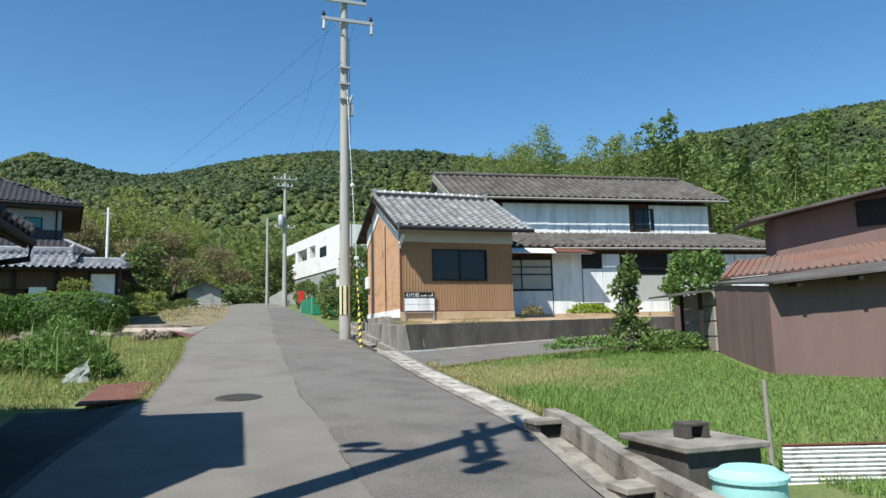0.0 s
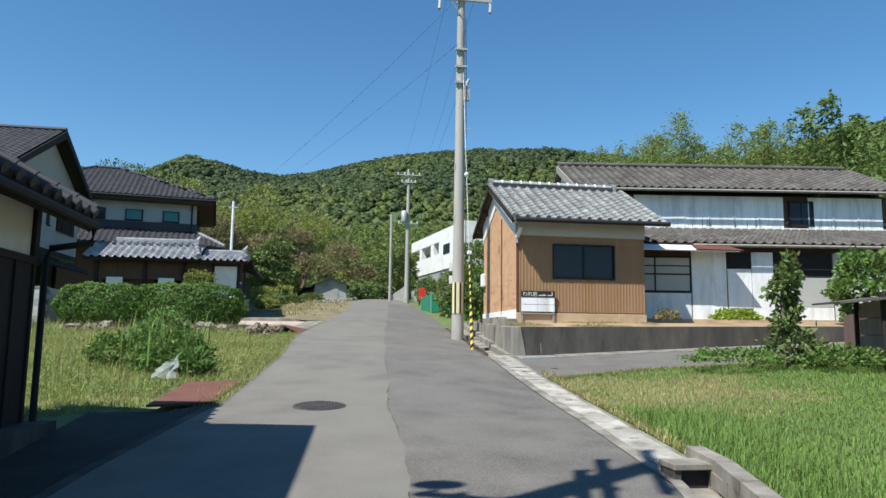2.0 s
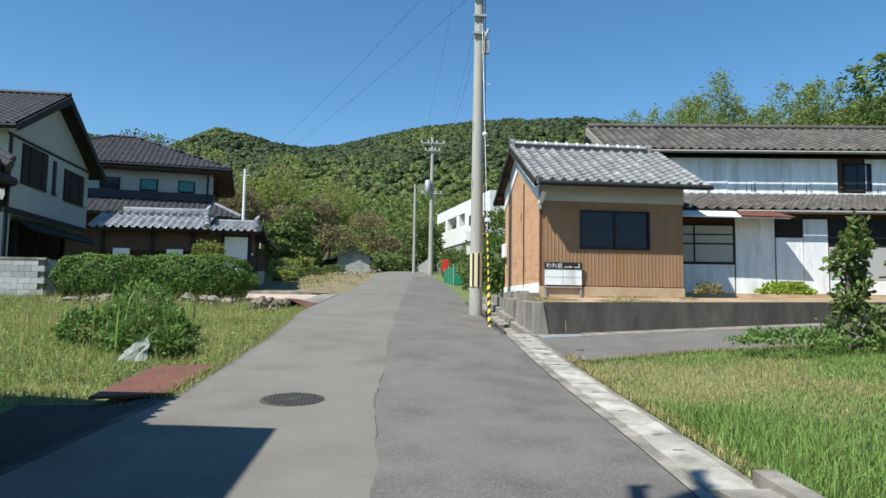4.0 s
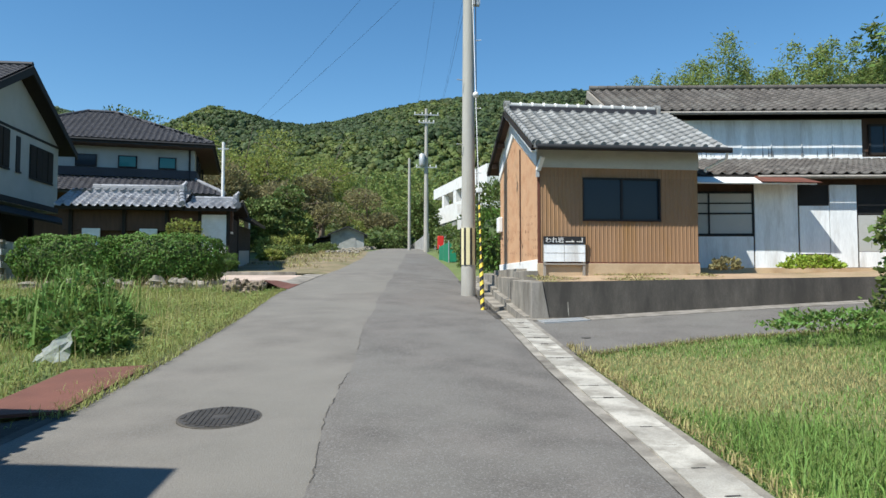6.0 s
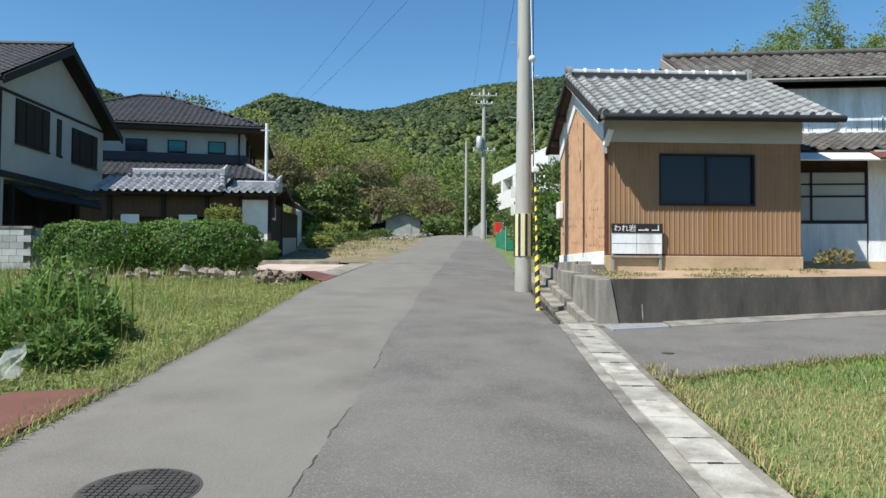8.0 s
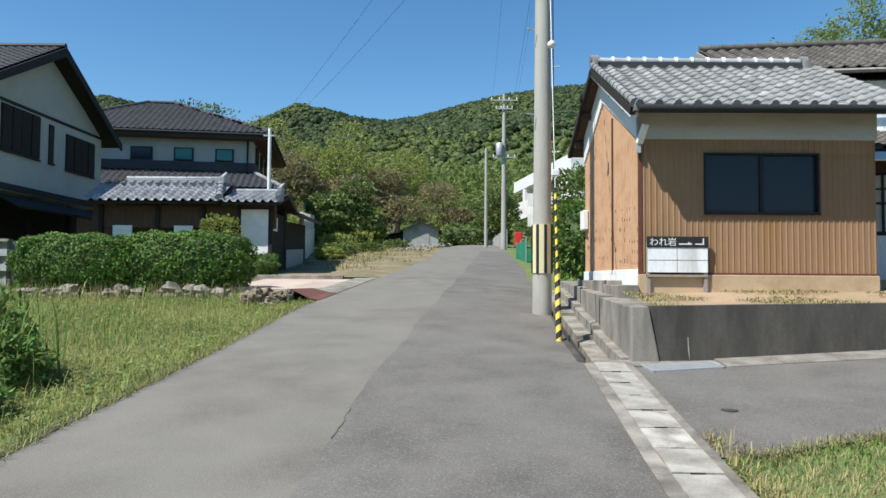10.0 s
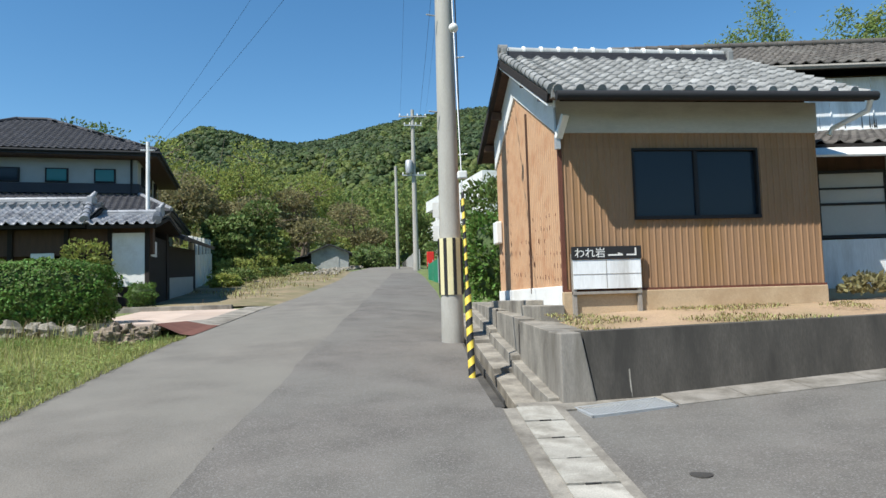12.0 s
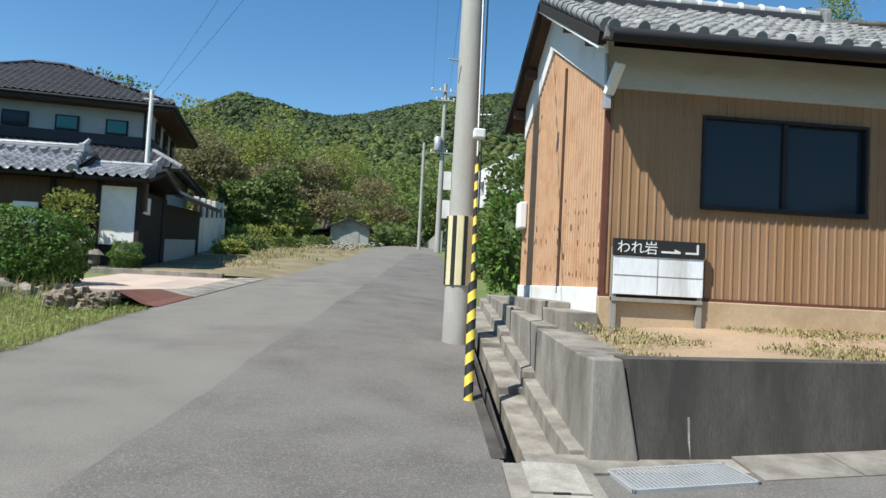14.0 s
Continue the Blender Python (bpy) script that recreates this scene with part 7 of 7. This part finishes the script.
r = np.column_stack([rng.normal(-7.3, 0.5, 120), rng.normal(-0.8, 0.45, 120), np.full(120, -0.2)])
tagged(grass("weed_stalks", GRASS, r, rng.uniform(0.7, 1.4, 120), rng.uniform(0.015, 0.03, 120), rng, 0.5), "long arching weed stalks", "grass", kind="stuff")
sheet_m = Mesh()
for i in range(6):
    for j in range(6):
        u, v = i / 5, j / 5
        sheet_m.v.append((-6.95 + 0.40 * u + 0.08 * noise.noise((u * 3, v * 3, 1)), -3.05 + 0.25 * v + 0.15 * noise.noise((u * 3, v * 3, 5)), -0.38 + 0.42 * v * (0.3 + 0.7 * u) + 0.05 * noise.noise((u * 4, v * 4, 9))))
for i in range(5):
    for j in range(5):
        k = i * 6 + j
        sheet_m.f.append((k, k + 6, k + 7, k + 1))
solo("plastic_sheet", sheet_m, CLEAR_SHEET, "crumpled translucent plastic sheet caught in the weeds", "plastic sheet")
sap = thing("vine_sapling", (4.9, -2.9, 0.05), "narrow vine-covered sapling at the edge of the field", "sapling", "roadside trees")
part("trunk", Mesh().tube([(4.9, -2.9, -0.2), (4.86, -2.88, 0.9), (4.92, -2.9, 1.9)], [0.06, 0.05, 0.02], 8), BARK, sap)
rg = np.random.default_rng(31)
cs, ds = [], []
for z, w in ((0.1, 0.75), (0.35, 0.5), (0.7, 0.26), (1.0, 0.19), (1.35, 0.27), (1.6, 0.22), (1.85, 0.13)):
    p, d = shell(rg, 300, (4.9 + rg.uniform(-0.16, 0.16), -2.9 + rg.uniform(-0.1, 0.1), z), (w * rg.uniform(0.8, 1.3), w, 0.26), -0.9)
    p = p + rg.normal(0, 0.05, p.shape)
    cs.append(p), ds.append(d)
scatter("foliage", TREE_GREEN, np.concatenate(cs), np.concatenate(ds), 0.115 * rg.uniform(0.5, 1.5, sum(len(c) for c in cs)), 0.6, rg, sap)
bush("field_weeds", (3.6, -3.2, 0.0), (1.1, 0.5, 0.22), WEED_LEAF, 1300, 0.075, "low green weeds beside the side track", "weeds", 22, None, -0.2)
bush("field_weeds", (5.6, -3.6, 0.0), (0.8, 0.7, 0.3), WEED_LEAF, 1500, 0.08, "low green weeds below the sapling", "weeds", 23, None, -0.2)
bush("lime_shrub", (6.9, 2.0, 0.98), (0.75, 0.35, 0.24), LIME_LEAF, 1500, 0.09, "low lime-green shrub in front of the barn", "shrub", 24, None, -0.2)
bush("dry_shrub", (5.0, 2.2, 0.95), (0.35, 0.3, 0.22), TREE_BROWN, 350, 0.10, "small dry shrub beside the shed", "shrub", 25, None, -0.2)
bush("green_shrub", (10.2, 0.9, 1.75), (1.15, 0.8, 1.15), WEED_LEAF, 3600, 0.16, "bright green shrub in front of the barn", "shrub", 26, None, -0.7)
bush("leafy_shrub", (1.35, 9.5, 1.9), (0.75, 1.4, 1.15), HEDGE_LEAF, 4200, 0.13, "dense dark shrub behind the utility pole", "shrub", 27, FOREST_FLOOR, -0.8)
bush("leafy_shrub", (1.9, 12.5, 3.0), (0.9, 1.6, 1.5), TREE_GREEN, 3000, 0.16, "loose dark shrub beside the lane", "shrub", 28, None, -0.9)
bush("leafy_shrub", (2.0, 18.5, 2.5), (0.8, 3.0, 1.3), TREE_GREEN, 3500, 0.17, "row of shrubs beside the lane", "shrub", 29, None, -0.9)
bush("leafy_shrub", (2.8, 34, 3.6), (0.8, 3.0, 1.1), TREE_GREEN, 1800, 0.2, "green shrub beside the lane", "shrub", 30, None, -0.9)

# trees behind the far shed
for i, (x, y, h, r, mat, lab) in enumerate((
        (-14.5, 44, 6.6, 3.4, TREE_BROWN, "brownish bare-branched tree"), (-10.5, 47, 6.4, 3.2, TREE_BROWN, "brownish thinning tree"), (-9.0, 40.5, 4.5, 2.4, TREE_GREEN, "dark green low tree"),
        (-7.0, 55, 6.6, 3.6, TREE_BROWN, "brownish thinning tree"), (-12.5, 56, 10.6, 4.2, TREE_OLIVE, "yellow-green tree"), (-18, 58, 11, 4.6, TREE_OLIVE, "yellow-green tree"),
        (-2.2, 60, 6.0, 3.4, TREE_BROWN, "brownish thinning tree"), (1.0, 64, 6.5, 3.0, TREE_GREEN, "dark green tree"), (-7.5, 66, 11, 4.4, TREE_OLIVE, "yellow-green tree"),
        (-9.5, 36.5, 3.6, 1.9, TREE_GREEN, "dark green low tree"), (-23, 50, 11, 4.5, TREE_GREEN, "dark green tree"), (-8.2, 44.5, 3.4, 1.6, TREE_OLIVE, "small olive tree"),
        (-28, 62, 11, 5.5, TREE_GREEN, "dark green tree"), (3.0, 58, 6.0, 2.2, TREE_GREEN, "dark green tree"), (-22, 66, 10, 5, TREE_OLIVE, "yellow-green tree"), (-34, 56, 12, 6, TREE_GREEN, "dark green tree"))):
    tree(x, y, h, r, mat, 100 + i, 7000, 0.26, lab + " above the far shed", bare=0.12 if mat is not TREE_BROWN else 0.2)


for i, (x, y, w, h, mat) in enumerate(((-15.5, 40, 1.8, 1.5, TREE_GREEN), (-12.6, 41, 1.7, 1.3, TREE_OLIVE), (-10.6, 42.5, 1.5, 1.2, TREE_GREEN), (-8.6, 43.5, 1.2, 1.1, TREE_OLIVE), (-12.0, 37.8, 1.3, 1.0, TREE_GREEN),
                                      (-1.2, 53.5, 1.6, 1.2, TREE_GREEN), (0.4, 57, 1.6, 1.4, TREE_GREEN), (-9.8, 50, 2.0, 1.8, TREE_OLIVE), (-14, 50, 2.2, 2.0, TREE_BROWN), (-3.5, 55, 1.6, 1.6, TREE_OLIVE))):
    bush("wild_shrub", (x, y, gz(x, y) + h * 0.7), (w, w, h), mat, 1500, 0.26, "tangled wild shrub below the trees", "shrub", 300 + i, FOREST_FLOOR, -0.8)


rng = np.random.default_rng(63)
yy = rng.uniform(14.5, 40, 5200)
xx = np.interp(yy, LEFT_Y, LEFT_X) - 0.25 - 5.0 * rng.random(5200) ** 0.8
keep_ = np.sin(xx * 1.9) + np.sin(yy * 1.1 + xx) + 0.06 * (yy - 20) > -0.1
r = np.column_stack([xx, yy, road_z(yy) - 0.01])[keep_]
tagged(grass("rough_grass", STRAW_GREEN, r, rng.uniform(0.05, 0.28, len(r)), rng.uniform(0.012, 0.03, len(r)), rng, 1.2), "rough dry grass on the bare ground up the lane", "grass", kind="stuff")
for k, (wx, wy, w, h) in enumerate(((-7.6, 27.5, 0.9, 0.5), (-8.3, 31.5, 1.2, 0.8), (-6.6, 33.0, 0.8, 0.4), (-7.9, 36.5, 1.3, 0.9), (-5.4, 38.5, 0.9, 0.45), (-7.4, 23.5, 0.7, 0.4))):
    bush("low_bush", (wx, wy, gz(wx, wy) + h * 0.6), (w, w, h), TREE_OLIVE if k % 2 else TREE_GREEN, 1100, 0.15, "low wild bush on the bare ground", "shrub", 420 + k, None, -0.6)

# bamboo: slim stems with drooping feathery tops
def bamboo(name, spots, hmin, hmax, leaves, size, label, seed, mat=BAMBOO_LEAF):
    rng = np.random.default_rng(seed)
    stems, cs, ds = Mesh(), [], []
    for x, y in spots:
        z, h = gz(x, y), rng.uniform(hmin, hmax)
        a, bend = rng.uniform(0, 2 * math.pi), rng.uniform(0.05, 0.16) * h
        path = [Vector((x + math.cos(a) * bend * t * t, y + math.sin(a) * bend * t * t, z + h * t * (1 - 0.06 * t))) for t in (0, 0.4, 0.7, 1.0)]
        stems.tube(path, [0.035, 0.03, 0.02, 0.006], 4, caps=False)
        t = rng.uniform(0.30, 1.02, leaves)
        w = (0.10 + np.sin(np.pi * np.clip((1.04 - t) / 0.80, 0, 1)) ** 0.8) * h * 0.18
        p = np.stack([x + math.cos(a) * bend * t * t, y + math.sin(a) * bend * t * t, z + h * t * (1 - 0.06 * t)], 1)
        knots = np.round(t * 14) / 14
        d = np.stack([np.cos(knots * 97 + rng.normal(0, 0.6, leaves)), np.sin(knots * 97 + rng.normal(0, 0.6, leaves)), rng.normal(0.1, 0.3, leaves)], 1)
        cs.append(p + d * (w * rng.random(leaves) ** 0.6)[:, None]), ds.append(d)
    grove = thing(name, (float(spots[0][0]), float(spots[0][1]), gz(*spots[0])), label, "bamboo", kind="stuff")
    part("stems", stems, BAMBOO_STEM, grove)
    cs, ds = np.concatenate(cs), np.concatenate(ds)
    scatter("foliage", mat, cs, ds, size * rng.uniform(0.6, 1.4, len(cs)), 0.38, rng, grove, droop=0.5)


rng = np.random.default_rng(41)
spots = [(rng.uniform(13, 26), rng.uniform(18, 32)) for _ in range(120)]
bamboo("bamboo_grove", spots, 8.0, 12.0, 1750, 0.165, "feathery bright bamboo behind the barn", 42)
spots = [(20 + 40 * rng.random(), 8 + 50 * rng.random()) for _ in range(190)]
spots = [(x, y) for x, y in spots if y < 70 - x * 0.3 and x > 19]
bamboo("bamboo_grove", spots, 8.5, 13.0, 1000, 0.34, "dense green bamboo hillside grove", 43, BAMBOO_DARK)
spots = [(rng.uniform(-6, 22), rng.uniform(76, 125)) for _ in range(170)]
bamboo("bamboo_grove", spots, 8, 12, 380, 0.5, "bright green bamboo on the lower hillside", 44)

# woods on the hills
rng = np.random.default_rng(51)
n = 21000
az = np.radians(rng.uniform(-46, 62, n))
rr = 85 + 310 * rng.random(n) ** 0.62
px_, py_ = -3 + rr * np.sin(az), -10 + rr * np.cos(az)
pz = land(px_, py_)
size = rng.uniform(0.9, 2.1, n) * (0.8 + 0.4 * smooth(rr, 85, 300))
LV = 13
d = rng.normal(0, 1, (n, LV, 3))
d /= np.linalg.norm(d, axis=2)[:, :, None]
d[:, :, 2] = np.abs(d[:, :, 2]) * 1.1 - 0.2
c = np.stack([px_, py_, pz + size * 0.2], 1)[:, None, :] + d * (size[:, None, None] * np.array([1.1, 1.1, 1.0]) * (0.8 + 0.25 * rng.random((n, LV, 1))))
# stands of paler trees lie low on the slope and in patches above it
low = 1 - smooth(rr, 150, 330)
stand = 0.7 * np.sin(px_ / 17) * np.sin(py_ / 23 + 1) + rng.normal(0, 0.3, n) + 0.9 * low * smooth(np.degrees(az), -12, 4) - 0.1
shade_kind = np.where(stand > 0.6, 2, np.where(stand > 0.05, 1, 0))
ico = [(0, 0, 1.0), (0.9, 0, 0.35), (0.28, 0.86, 0.35), (-0.73, 0.53, 0.35), (-0.73, -0.53, 0.35), (0.28, -0.86, 0.35), (0.8, 0.3, -0.5), (-0.2, 0.8, -0.5), (-0.85, 0, -0.5), (-0.2, -0.8, -0.5)]
fc = [(0, 1, 2), (0, 2, 3), (0, 3, 4), (0, 4, 5), (0, 5, 1), (1, 6, 2), (2, 7, 3), (3, 8, 4), (4, 9, 5), (5, 9, 1), (1, 9, 6)]
for kind_, mat, lab in ((0, FOREST_LEAF, "dark green mixed woodland covering the hills"), (1, HILL_LEAF, "mid-green stands of trees on the hills"), (2, HILL_PALE, "yellow-green stands of bamboo and trees on the hills")):
    mask = shade_kind == kind_
    k = np.repeat(size[mask], LV) * rng.uniform(0.5, 0.9, mask.sum() * LV)
    wood = thing("hill_woods", (0, 120, 5), lab, "woodland", kind="stuff")
    scatter("crowns", mat, c[mask].reshape(-1, 3), d[mask].reshape(-1, 3), k, 0.85, rng, wood, facing=0.28)
    inner = Mesh()
    for i in np.nonzero(mask)[0]:
        q_ = size[i] * 0.85
        inner.add([(px_[i] + a * q_ * 1.15, py_[i] + b * q_ * 1.15, pz[i] + size[i] * 0.2 + e * q_) for a, b, e in ico], fc)
    part("inner_crowns", inner, mat, wood, smooth=True)
